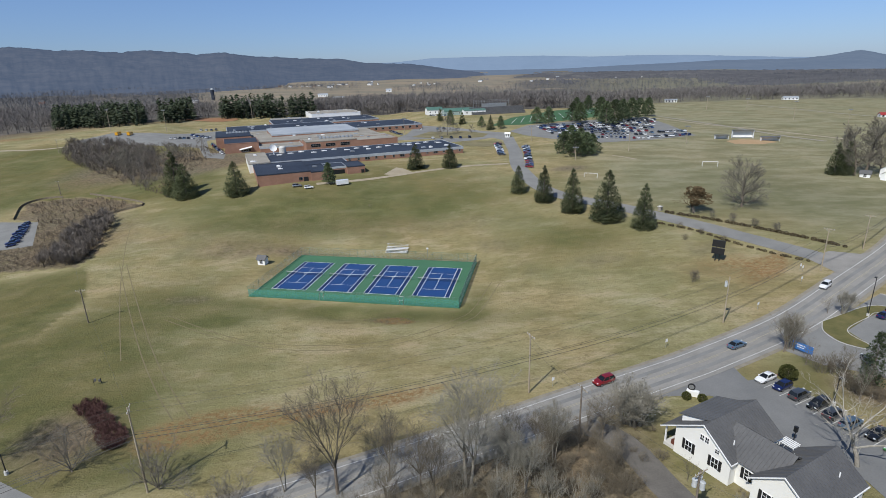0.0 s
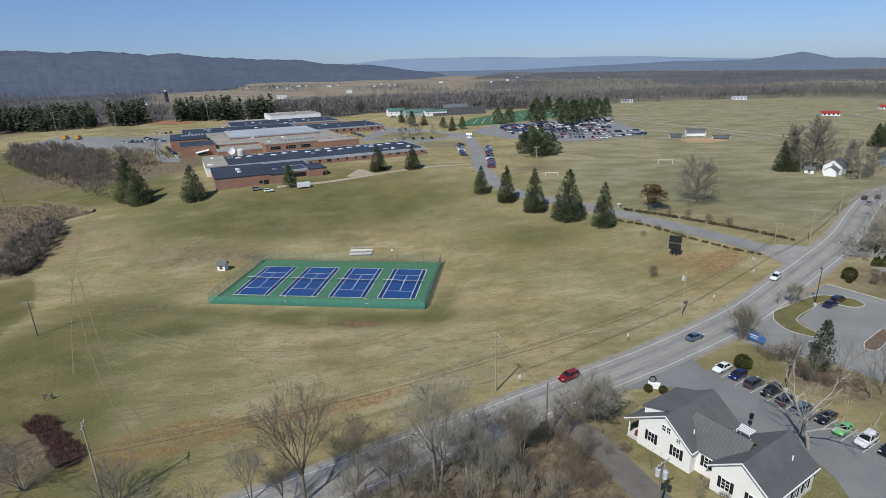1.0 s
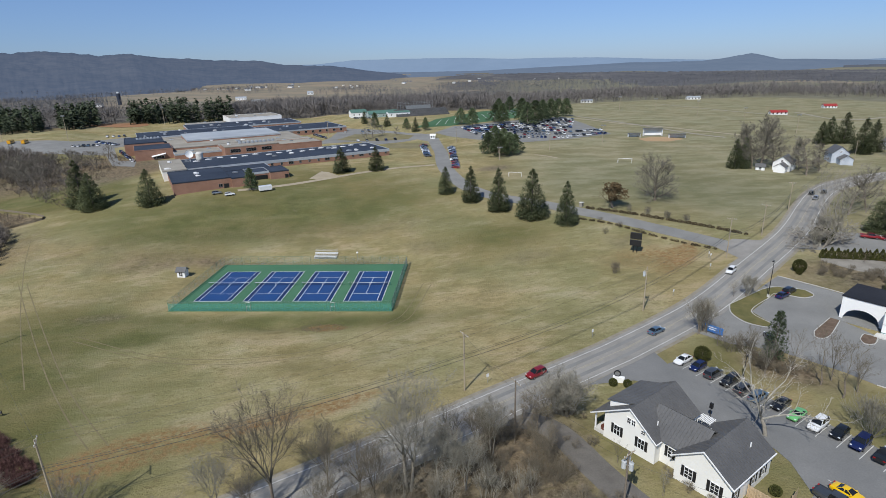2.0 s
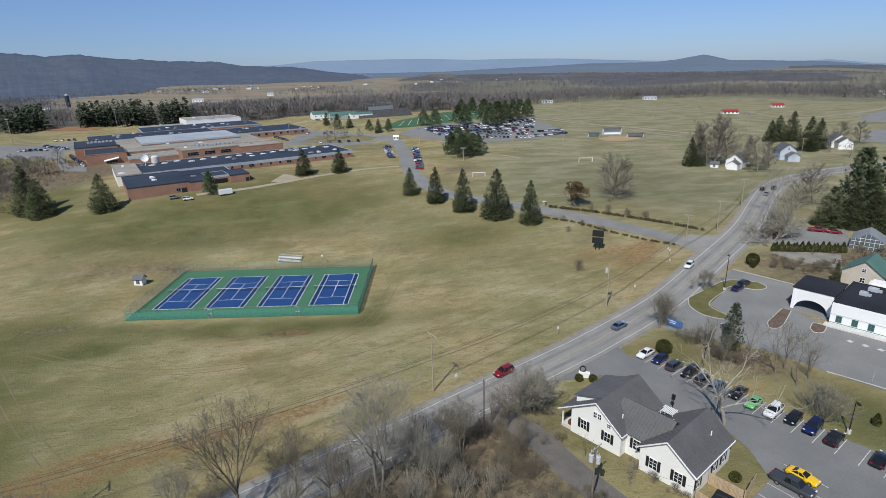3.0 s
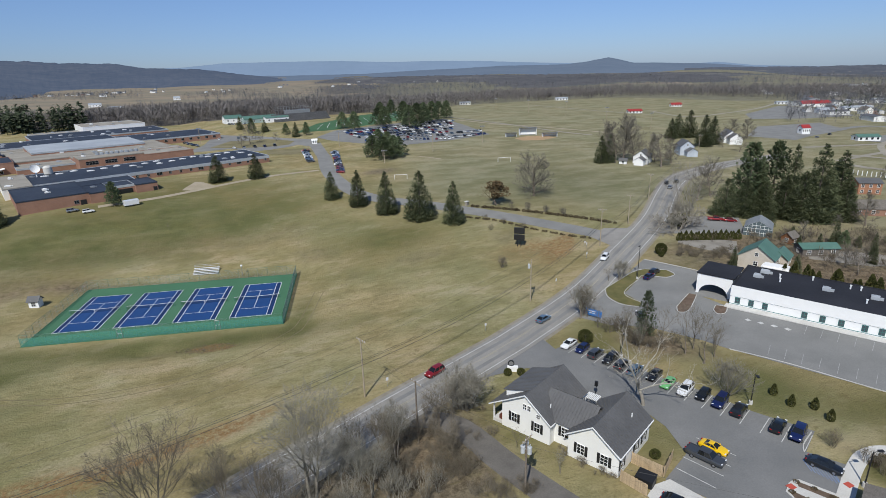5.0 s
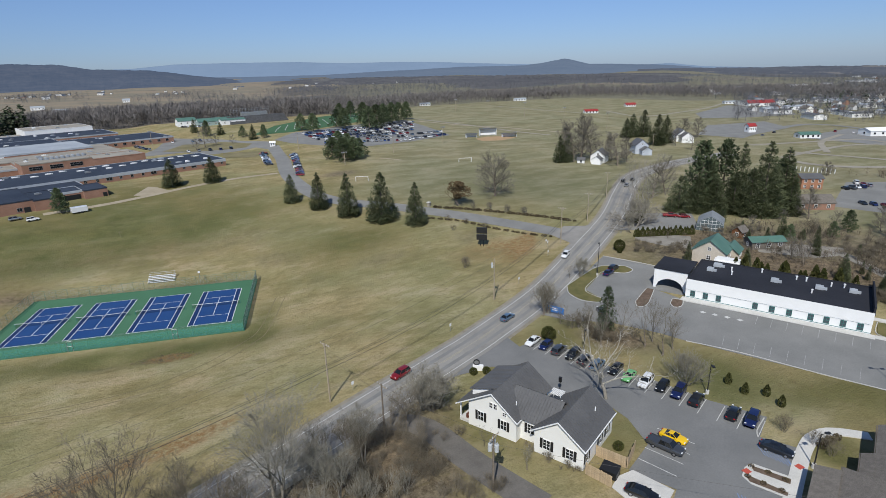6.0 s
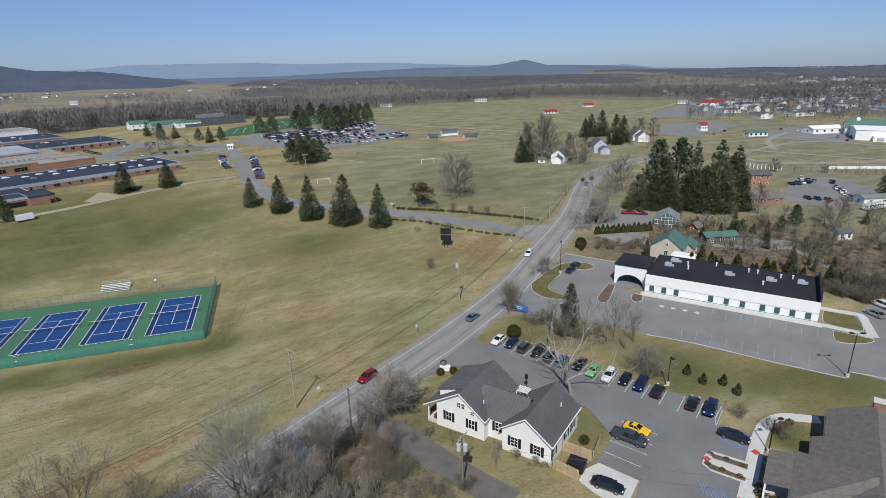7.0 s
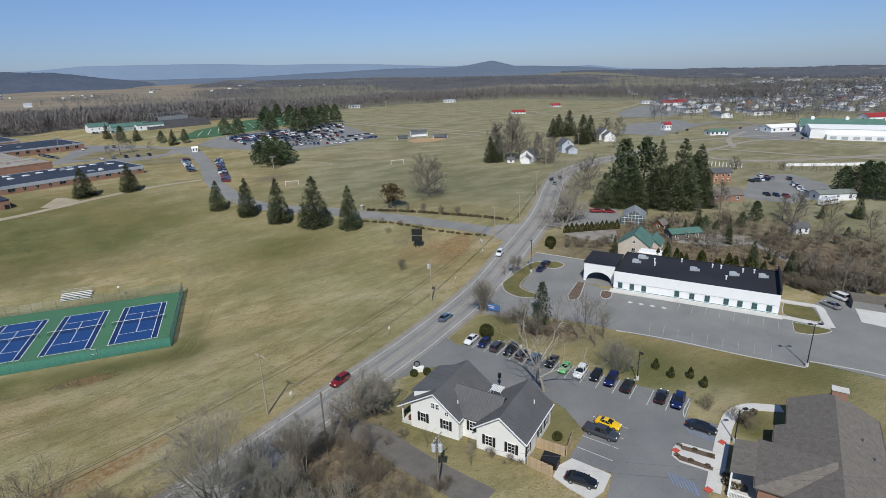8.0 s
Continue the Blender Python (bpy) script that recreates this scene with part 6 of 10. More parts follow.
        for q in range(m):
            a = 6.28318 * q / m + rnd.uniform(-0.35, 0.35)
            tilt = (0.08 if q == 0 else rnd.uniform(0.45, 1.0) * math.atan(width * 0.5 / (1 - fork)) * 1.5)
            e = Vector((math.sin(tilt) * math.cos(a), math.sin(tilt) * math.sin(a), math.cos(tilt)))
            j = pts[-1] if q < 2 else pts[-2].lerp(pts[-1], rnd.uniform(0.2, 1.0))
            l = height * (1 - fork) * rnd.uniform(0.84, 1.0)
            lp, lr = bent(j, e, l, trunk * rnd.uniform(0.42, 0.58) / (1 if stems == 1 else 1.1), thin * 1.5, 6, 0.22, 0.07)
            tube(cv, cf, lp, lr, 5)
            shoots(lp, lr, l, 0)
    f = height / max(v.z for v in cv)
    return [[v * f for v in tv], tf, [v * f for v in cv], cf]


def spruce(seed, height=12.0, width=6.5, sprays=4200, tuft=0.29, taper=0.70, clear=0.02):
    """Trunk and needle crown of a conifer: a ragged mantle of small hanging sprays in uneven boughs."""
    rnd = random.Random(seed)
    tv, tf, cv, cf = [], [], [], []
    limb(tv, tf, Vector((0, 0, -0.3)), Vector((0, 0, height * 0.97)), height * 0.017, 0.03, 6)
    boughs = []
    for k in range(300):
        s = rnd.random() ** 1.25
        reach = width / 2 * ((1 - s) ** taper * min(1.0, 0.80 + 1.6 * s) + 0.03)
        boughs.append((s, 2.399963 * k + rnd.uniform(-0.4, 0.4), reach * rnd.uniform(0.82, 1.08)))
    for k in range(sprays):
        s, g, reach = boughs[k % len(boughs)]
        q = 1 - 0.85 * rnd.random() ** 1.7
        g = g + rnd.gauss(0, 0.16) * (1.2 - 0.4 * q)
        out = Vector((math.cos(g), math.sin(g), 0))
        z = height * (clear + (0.985 - clear) * s) + rnd.gauss(0, 0.035) * height * (1.1 - s) + reach * (0.34 * q * q - 0.36 * q)
        c = out * (reach * q) + Vector((0, 0, max(0.15, z)))
        half = tuft * rnd.uniform(0.6, 1.15) * (0.55 + 0.45 * (1 - s))
        e = (out * rnd.uniform(0.5, 1.2) + Vector((rnd.uniform(-0.7, 0.7), rnd.uniform(-0.7, 0.7), rnd.uniform(-0.5, 1.1)))).normalized()
        side = e.cross(Vector((rnd.uniform(-0.5, 0.5), rnd.uniform(-0.5, 0.5), 1))).normalized() * half * 0.62
        b = len(cv)
        cv += [c - e * half * 0.7, c + side, c + e * half * 1.5, c - side]
        cf.append((b, b + 1, b + 2, b + 3))
    return [tv, tf, cv, cf]


def pine(seed, height=14.0, width=7.0, clumps=74, clear=0.14, tuft=0.40):
    """A looser conifer: rounded clumps of needles on visible limbs."""
    rnd = random.Random(seed)
    tv, tf, cv, cf = [], [], [], []
    limb(tv, tf, Vector((0, 0, -0.3)), Vector((0, 0, height * 0.95)), height * 0.02, 0.04, 6)
    for k in range(clumps):
        s = k / (clumps - 1)
        z = height * (clear + (1 - clear) * s)
        reach = width / 2 * (1 - s ** 2.2) ** 0.8 * rnd.uniform(0.45, 1.08) + 0.15
        g = 2.4 * k + rnd.uniform(-0.5, 0.5)
        c = Vector((math.cos(g) * reach, math.sin(g) * reach, z - 0.05 * reach))
        limb(tv, tf, Vector((0, 0, z - 0.35 * reach)), c, 0.05, 0.02, 3)
        rad = rnd.uniform(0.7, 1.25) * (1.15 - 0.5 * s)
        for _ in range(34):
            d = Vector([rnd.gauss(0, 1) for _ in "xyz"]).normalized()
            p = c + Vector((d.x, d.y, d.z * 0.62)) * rad * rnd.uniform(0.5, 1.05)
            e = (d + Vector((0, 0, 0.5))).normalized()
            sd = e.orthogonal().normalized() * tuft * rnd.uniform(0.4, 0.8)
            b = len(cv)
            cv += [p - sd, p + sd, p + e * tuft * rnd.uniform(0.9, 1.5)]
            cf.append((b, b + 1, b + 2))
    return [tv, tf, cv, cf]


def leafy(seed, rx, rz, count=900, leaf=0.22, box_like=0.0, point=0.0):
    """A dense clipped or rounded bush of small leaves."""
    rnd = random.Random(seed)
    cv, cf = [], []
    for _ in range(count):
        d = Vector([rnd.gauss(0, 1) for _ in "xyz"]).normalized()
        if box_like:
            m = max(abs(d.x), abs(d.y), abs(d.z))
            d = d.lerp(d / m, box_like)
        bump = 1 + 0.12 * noise.noise(d * 2.3 + Vector((seed, 0, 0)))
        p = Vector((d.x * rx, d.y * rx, rz + d.z * rz)) * 1.0
        p = Vector((p.x * bump, p.y * bump, rz + (p.z - rz) * bump)) * rnd.uniform(0.88, 1.0)
        if point:
            thin = 1 - point * min(max(p.z / (2 * rz), 0), 1)
            p = Vector((p.x * thin * 1.25, p.y * thin * 1.25, p.z))
        e = (d + Vector([rnd.uniform(-0.8, 0.8) for _ in "xyz"])).normalized()
        sd = e.orthogonal().normalized()
        sd.rotate(Matrix.Rotation(rnd.uniform(0, 6.28), 3, e))
        w = leaf * rnd.uniform(0.6, 1.2)
        b = len(cv)
        cv += [p - sd * w, p + e * w, p + sd * w, p - e * w * 0.6]
        cf.append((b, b + 1, b + 2, b + 3))
    return cv, cf


TREE_KINDS = {}


def tree_kind(key, data, bark, crown):
    tv, tf, cv, cf = data
    TREE_KINDS[key] = (mesh_from("trunk", tv, tf, bark), mesh_from("crown", cv, cf, crown), max(v.z for v in cv))


def plant(key, at, height, label, name="tree", category="tree", group="", width=1.0, turn=None):
    trunk, crown, h = TREE_KINDS[key]
    rnd = random.Random(int(at[0] * 37 + at[1] * 91))
    ob = thing(name, at[0], at[1], rnd.uniform(0, 360) if turn is None else turn, label, category, group)
    s = height / h
    for nm, me in (("trunk", trunk), ("crown", crown)):
        p = new(nm, me)
        p.parent = ob
        p.matrix_basis = Matrix.Diagonal((s * width, s * width, s, 1))
    return ob


for k in range(4):
    tree_kind(f"spruce{k}", spruce(10 + k, 12.0, (6.4, 7.0, 7.6, 5.8)[k], (7600, 8200, 8600, 7000)[k], 0.235), M_BARK, M_SPRUCE)
for k in range(3):
    tree_kind(f"pine{k}", pine(20 + k, 13.0, (6.5, 7.5, 5.5)[k]), M_BARK, M_PINE)
for k in range(4):
    tree_kind(f"bare{k}", vase_tree(30 + k, 11.0, 0.15, (0.22, 0.30, 0.26, 0.18)[k], (0.7, 0.6, 0.55, 0.8)[k], 5, (8, 6, 4), 0.012), M_BARK, M_TWIG)
for k in range(3):
    tree_kind(f"far{k}", vase_tree(34 + k, 13.0, 0.20, (0.14, 0.2, 0.16)[k], (0.78, 0.65, 0.72)[k], 15, (7, 6, 3), 0.024, leader=True, wander=1.2), M_BARK, M_TWIG_GREY)
tree_kind("tall0", vase_tree(64, 12.0, 0.15, 0.30, 0.66, 7, (10, 8, 6), 0.0125), M_BARK, M_TWIG)
tree_kind("tall1", vase_tree(65, 12.0, 0.13, 0.34, 0.6, 7, (10, 8, 6), 0.0125, stems=2), M_BARK_MID, M_TWIG_PALE)
tree_kind("slim0", vase_tree(41, 11.0, 0.10, 0.34, 0.42, 4, (7, 5, 4), 0.010), M_BARK, M_TWIG)
tree_kind("slim1", vase_tree(42, 11.0, 0.09, 0.26, 0.48, 4, (7, 5, 4), 0.010, stems=2), M_BARK, M_TWIG_PALE)
tree_kind("grey0", bare_tree(43, 7.5, 0.13, 0.16, 0.52, 6, 3, stems=5, thin=0.010, keep=0.85), M_BARK, M_TWIG_PALE)
tree_kind("shrub0", bare_tree(44, 4.0, 0.035, 0.24, 0.55, 4, 3, stems=7, thin=0.007), M_BARK, M_TWIG)
tree_kind("shrub1", bare_tree(45, 4.0, 0.03, 0.26, 0.5, 4, 3, stems=9, thin=0.006, rise=0.05), M_BARK, M_TWIG)
tree_kind("sycamore", vase_tree(59, 14.0, 0.30, 0.24, 1.12, 6, (6, 5, 4), 0.018, wander=2.5), M_BARK_MID, M_BARK_PALE)
tree_kind("pale0", bare_tree(67, 14.0, 0.17, 0.30, 0.46, 6, 3, thin=0.018, keep=0.56, crook=0.24, rise=0.1, sliver=4), M_BARK_MID, M_BARK_MID)
tree_kind("crooked", bare_tree(70, 12.0, 0.16, 0.26, 0.5, 6, 3, thin=0.016, keep=0.55, crook=0.3, rise=0.06, sliver=4), M_BARK, M_TWIG)
tree_kind("fountain", bare_tree(66, 5.0, 0.04, 0.42, 0.26, 5, 3, stems=18, thin=0.011, rise=0.1, keep=0.7), M_BARK, M_TWIG_PALE)
tree_kind("wide0", vase_tree(48, 6.0, 0.13, 0.10, 1.35, 9, (9, 8, 6), 0.0095, wander=1.8), M_BARK, M_TWIG_GREY)
tree_kind("lone", vase_tree(49, 13.0, 0.34, 0.07, 1.08, 28, (9, 8, 5), 0.016, leader=True, wander=1.3), M_BARK, M_TWIG_GREY)
for k in range(2):
    tree_kind(f"big{k}", vase_tree(52 + k, 15.0, 0.26, 0.12, (0.74, 0.6)[k], 22, (9, 7, 5), 0.022, leader=True, wander=1.2), M_BARK, M_TWIG_GREY)
tree_kind("gnarled", bare_tree(68, 7.0, 0.11, 0.16, 0.72, 6, 3, thin=0.02, keep=0.62, stems=3, crook=0.34, rise=0.0, sliver=4), M_BARK_MID, M_BARK_MID)
_o = bare_tree(50, 8.0, 0.2, 0.2, 0.7, 5, 3)
_rk = random.Random(51)
for _k in range(26):
    _h = _rk.random()
    _c = Vector((_rk.uniform(-1, 1), _rk.uniform(-1, 1), 0)) * 2.3 * math.sin(3.0 * (0.12 + 0.8 * _h)) + Vector((0, 0, 2.0 + 4.9 * _h))
    _l, _n = leafy(60 + _k, _rk.uniform(0.7, 1.1), _rk.uniform(0.45, 0.75), 80, 0.2), len(_o[2])
    _o = [_o[0], _o[1], _o[2] + [v + _c for v in _l[0]], _o[3] + [tuple(i + _n for i in f) for f in _l[1]]]
tree_kind("oak", _o, M_BARK, M_OAK)

SPRUCE = "dark green spruce standing in mown grass"
ROW = "evenly spaced spruces along the side road"
for k, (at, h, w) in enumerate((((33.67, 234.89), 11.96, 1.15), ((42.41, 221.46), 15.34, 1.08), ((51.07, 207.81), 17.41, 1.15),
                                ((61.42, 196.71), 18.9, 1.15), ((71.01, 185.48), 16.25, 0.98))):
    plant(f"spruce{(k * 3 + 1) % 4}", at, h, SPRUCE, "spruce", "conifer", ROW, w)
for k, (at, h, w) in enumerate((((-127.4, 259.1), 21.08, 1.2), ((-119.5, 251.5), 16.25, 1.4), ((-93.96, 246.9), 15.58, 1.25),
                                ((-13.1, 285.26), 12.94, 1.5), ((4.72, 286.01), 12.39, 1.3))):
    plant(f"spruce{k % 3}", at, h, "broad dark green spruce near the school drive", "spruce", "conifer", "spruces on the school slope", w)
for k, (at, h, w) in enumerate((((71.39, 317.67), 13, 1.5), ((74.89, 306.03), 14, 1.6), ((81.96, 308.85), 13.5, 1.6), ((77.32, 324.9), 15.5, 1.3), ((87.01, 315.85), 11.5, 1.5), ((81.58, 320.37), 14.5, 1.4))):
    plant(f"pine{k % 3}", at, h, "broad dark green pine in a clump on the slope", "pine", "conifer", "pine clump by the school drive", w)
plant("pine2", (-53.66, 258.74), 10.54, "thin light green pine beside the school", "pine", "conifer", width=1.2)
for k, (at, h) in enumerate((((133.15, 445.49), 19), ((141.57, 452.3), 20), ((152.7, 467.01), 19), ((164.15, 478.58), 19), ((175.28, 491), 18), ((189.82, 509.08), 17), ((137.16, 475.98), 20), ((111.47, 469.47), 16),
                             ((116.17, 461.41), 17), ((87.43, 448.43), 15), ((80.27, 459.89), 14), ((147.07, 555.27), 16), ((133.34, 544.84), 15))):
    plant(f"pine{k % 3}", at, h, "tall green pine behind the crowded car park", "pine", "conifer", "pines round the car park", 1.35)
for k, (at, h) in enumerate((((0.56, 514.72), 12), ((9.25, 482.34), 13), ((19.36, 477.96), 10), ((33.47, 446.3), 9), ((39.39, 431.59), 11), ((47.38, 432.34), 10))):
    plant(f"pine{(k + 1) % 3}" if k % 2 else f"spruce{k % 3}", at, h, "small conifer by the school drive", "conifer", "conifer", "conifers by the school drive", 1.1)
for k, (at, h, w) in enumerate((((290.53, 317.55), 14.75, 1.3), ((298.91, 320.39), 17.08, 1.3), ((308.15, 318.9), 19.76, 1.15), ((285.57, 281.71), 20.61, 1.3), ((298.6, 287.41), 18.81, 1.2), ((185.31, 253.64), 15.06, 1.0), ((189.8, 253.18), 16.4, 0.8), ((269.9, 311.21), 6, 1.2))):
    plant(f"spruce{k % 4}", at, h, "dark narrow spruce near the farmhouses", "spruce", "conifer", "spruces near the farmhouses", w)
for key, at, h, w in (("spruce1", (190.2, 132.9), 27.7, 1.05), ("spruce3", (200.4, 132.6), 24.7, 1.15), ("spruce3", (197.4, 148.6), 25.0, 0.85), ("pine0", (190.2, 151.0), 26.7, 1.0), ("pine2", (176.0, 149.5), 27.5, 0.95),
                      ("spruce0", (177.0, 145.5), 19.0, 1.0), ("spruce2", (166.8, 150.7), 14.0, 1.3), ("spruce1", (176.3, 142.3), 13.5, 1.35), ("spruce0", (183.1, 139.8), 16.0, 1.25), ("spruce2", (185.6, 135.0), 17.9, 1.2),
                      ("spruce0", (199.4, 128.8), 15.5, 1.2), ("pine1", (182.5, 152.5), 19.0, 1.0), ("pine1", (204.5, 137.0), 20.0, 1.0), ("spruce3", (171.5, 146.2), 14.5, 1.2)):
    plant(key, at, h, "tall dense dark spruce behind the greenhouse" if key[0] == "s" else "tall airy green pine behind the greenhouse", key[:-1], "conifer", "grove behind the greenhouse", w)
for k, (at, h) in enumerate((((264.82, 107.34), 13), ((265.04, 102.08), 15), ((268.42, 97.28), 16), ((277.41, 96.14), 15), ((274.05, 88.55), 17), ((282.31, 106.11), 14))):
    plant(f"pine{k % 3}", at, h, "green pine at the edge of the car park", "pine", "conifer", "pines by the white bus", 1.4)

BARE = "leafless grey-brown tree with fine twigs"
plant("lone", (115.16, 203.23), 20.29, "large spreading leafless tree alone in a field", width=1.0)
plant("oak", (94.66, 198.04), 10.2, "small oak still holding dry brown leaves", width=1.5)
plant("sycamore", (58.9, 64.1), 16.2, "big pale-barked sycamore, bare and crooked", width=0.85, turn=150)
tree_kind("round0", vase_tree(77, 3.2, 0.07, 0.2, 0.85, 14, (7, 5, 3), 0.014, leader=True), M_BARK, M_TWIG_GREY)
for at, h in (((98.8, 192.0), 3.2), ((102.8, 186.4), 3.4), ((107.5, 180.3), 3.3), ((112.3, 175.1), 3.2)):
    plant("round0", at, h, "small round leafless tree in a clipped hedge", "young_tree", "tree", "young trees along the side road")
_g = thing("gate_pillar", 83.7, 202.8, 40, "short grey stone pillar at the hedge's end", "pillar")
_b = bmesh.new()
box(_b, -0.7, 0.7, -0.6, 0.6, -0.2, 1.5)
bmesh.ops.bevel(_b, geom=_b.edges[:], offset=0.06, segments=1, affect="EDGES")
part("shaft", _b, M_ROOF_GRAVEL, _g)
_b = bmesh.new()
box(_b, -0.85, 0.85, -0.75, 0.75, 1.5, 1.68)
part("cap", _b, M_CONCRETE, _g)
# bare trees along the road and thicket
for key, at, h, w in (("grey0", (30.87, 76.22), 9.0, 1.3), ("grey0", (29.8, 76.95), 7.5, 1.3), ("tall0", (-16.17, 63.72), 19.55, 1.0), ("tall1", (2.74, 63.57), 18.79, 1.15),
                      ("tall0", (-8.81, 66.01), 12.21, 0.9), ("tall1", (-24.18, 65.04), 10.35, 0.9), ("tall1", (15.97, 68.28), 10.94, 0.8), ("tall0", (-19.1, 62.85), 9.02, 0.9),
                      ("tall0", (-4.11, 63.46), 11.75, 0.9), ("tall1", (7, 64.63), 10.7, 1.0), ("tall0", (-2.05, 60.84), 10.78, 1.0), ("tall0", (23.91, 64.79), 6.66, 1.0),
                      ("tall1", (10.69, 61.81), 10.11, 1.0), ("slim0", (69.6, 98.77), 9.0, 1.1), ("grey0", (70.82, 99.63), 9.0, 0.8)):
    plant(key, at, h, BARE, width=w)
# bare trees in the car parks and gardens
for key, at, h, w in (("grey0", (92.2, 114.53), 6.5, 0.8), ("wide0", (-61.1, 72.9), 8.6, 1.1), ("wide0", (-44.0, 67.5), 9.0, 1.1), ("tall0", (-78.92, 75.45), 14, 1.3),
                      ("wide0", (-30.56, 59.62), 8.5, 1.1), ("crooked", (78.7, 70.9), 12.2, 0.9), ("bare0", (72.65, 86.32), 8.5, 0.9), ("slim1", (71.24, 80.42), 8, 1.0),
                      ("crooked", (78.3, 75.3), 12.4, 0.8), ("bare1", (81.29, 76.21), 10.0, 0.8), ("slim0", (77.37, 80.89), 9, 1.0), ("fountain", (74.17, 60.83), 7.11, 1.25),
                      ("pine2", (75.54, 84.08), 11.5, 0.75), ("bare1", (69.11, 98.6), 9.5, 1.0), ("bare3", (71.13, 98.62), 8, 1.0), ("shrub1", (70.94, 89.92), 4.5, 1.3)):
    plant(key, at, h, BARE, width=w)
# bare trees by the bend and on the lawns
for key, at, h, w in (("shrub0", (72.83, 89.18), 4.5, 1.2), ("bare2", (89.1, 115.05), 5.0, 1.1), ("bare0", (82.51, 71.99), 8.5, 1.0), ("bare2", (70, 92.99), 6.5, 1.0),
                      ("gnarled", (139.58, 143.51), 9.5, 1.1), ("gnarled", (136.1, 141.6), 8.5, 1.2), ("grey0", (144.43, 147.41), 10, 1.0), ("grey0", (135.59, 142.83), 6.5, 1.1),
                      ("shrub0", (68.64, 138.91), 4.0, 1.0), ("slim0", (-30.5, 225.26), 3.0, 1.2), ("shrub0", (77.1, 44.33), 3.5, 1.0), ("shrub0", (78, 39.95), 3, 1.0),
                      ("shrub0", (77.75, 37.46), 3.5, 1.0), ("shrub1", (41.6, 62.7), 3.2, 0.9), ("slim1", (-9.39, 72.69), 7.5, 1.0), ("shrub0", (70.37, 142.13), 2.5, 1.0)):
    plant(key, at, h, BARE, width=w)
def brush_mass(name, spots, seeds, material, label, depth=4, stems=6, thin=0.009, slim=1.0):
    """Many leafless shrubs grown together into one mass. spots: (x, y, height)."""
    kinds = []
    for sd in seeds:
        tv, tf, cv, cf = bare_tree(sd, 4.0, 0.035, 0.25, 0.5, depth, 3, stems=stems, thin=thin, keep=0.8, sliver=1)
        kinds.append((np.array([tuple(v) for v in tv] + [tuple(v) for v in cv]), np.array(tf + [tuple(i + len(tv) for i in f) for f in cf])))
    rnd = random.Random(len(spots))
    vs, fs, n = [], [], 0
    for k, (x, y, h) in enumerate(spots):
        v, f = kinds[k % len(kinds)]
        a, q, w = rnd.uniform(0, 6.28), h / 4.0, slim * rnd.uniform(0.85, 1.25)
        c, s = math.cos(a) * q * w, math.sin(a) * q * w
        vs.append(np.stack([v[:, 0] * c - v[:, 1] * s + x, v[:, 0] * s + v[:, 1] * c + y, v[:, 2] * q + ground_at(x, y)], -1))
        fs.append(f + n)
        n += len(v)
    return tagged(new(name, mesh_from(name, np.concatenate(vs).tolist(), np.concatenate(fs).tolist(), material)), label, "brush", kind="stuff")


woods("barberry", [(-72.9, 91.6), (-72.2, 94.1), (-68.9, 93.8), (-66.3, 91.6), (-65.0, 89.0), (-62.3, 87.5), (-61.2, 85.7), (-58.5, 84.0), (-55.9, 80.8), (-56.2, 78.7), (-57.6, 77.6), (-59.3, 78.0), (-61.6, 80.2), (-64.2, 83.7), (-67.6, 87.5), (-70.1, 89.0)], 760, 0.7, 1.7, M_MAROON, "low dark maroon barberry patch in the meadow", seed=43, blades=60)
woods("hollow_scrub", [(-14.4 + 7.6 * math.cos(k * 0.5236) - 0.6 * math.sin(k * 0.5236), 128.6 - 1.5 * math.cos(k * 0.5236) + 2.7 * math.sin(k * 0.5236)) for k in range(12)], 330, 0.25, 0.7, M_SCRUB, "dry brown weeds in a drain hollow", seed=44, blades=30)
# thicket below the main road
_r = random.Random(5)
_low, _high = [], []
for k in range(190):
    s, deep = _r.random(), _r.random() ** 0.8
    if s > 0.72 and _r.random() < 0.5:
        continue
    at = (-27 + 60 * s + 3 * deep, 58.6 + 24.0 * s - 2.4 - 15 * deep)
    (_high if k % 3 == 0 and s < 0.8 else _low).append((*at, _r.uniform(3.5, 6.5) if k % 3 == 0 and s < 0.8 else _r.uniform(0.9, 2.6)))
brush_mass("thicket", _low, (71, 72), M_TWIG, "tangled leafless brush and brambles below the road", depth=3, stems=8, thin=0.012)
brush_mass("thicket", _high, (73, 74), M_TWIG_PALE, "grey leafless saplings grown together below the road", depth=4, stems=4, thin=0.010, slim=0.62)
for k in range(44):
    s, deep = _r.random() ** 1.2, _r.random()
    x, y = -26 + 52 * s + 3 * deep, 59.0 + 20.8 * s - 2.4 - 13 * deep
    key = _r.choice(("slim0", "slim1", "tall0", "bare2"))
    plant(key, (x, y), _r.uniform(5.5, 10.0), "leafless roadside sapling in a thicket", "sapling", "tree", "thicket below the road", _r.uniform(0.8, 1.1))
brush_mass("thicket", [(*(Vector((12.3, 60.1)).lerp(Vector((16.4, 74.6)), _u).lerp(Vector((25.5, 59.5)).lerp(Vector((23.5, 73.0)), _u), _v)), _r.uniform(1.6, 3.8)) for _u, _v in ((_r.random(), _r.random()) for k in range(46))], (75, 76), M_TWIG, "tangle of leafless brown saplings by the driveway", depth=4, stems=5, thin=0.011, slim=0.7)
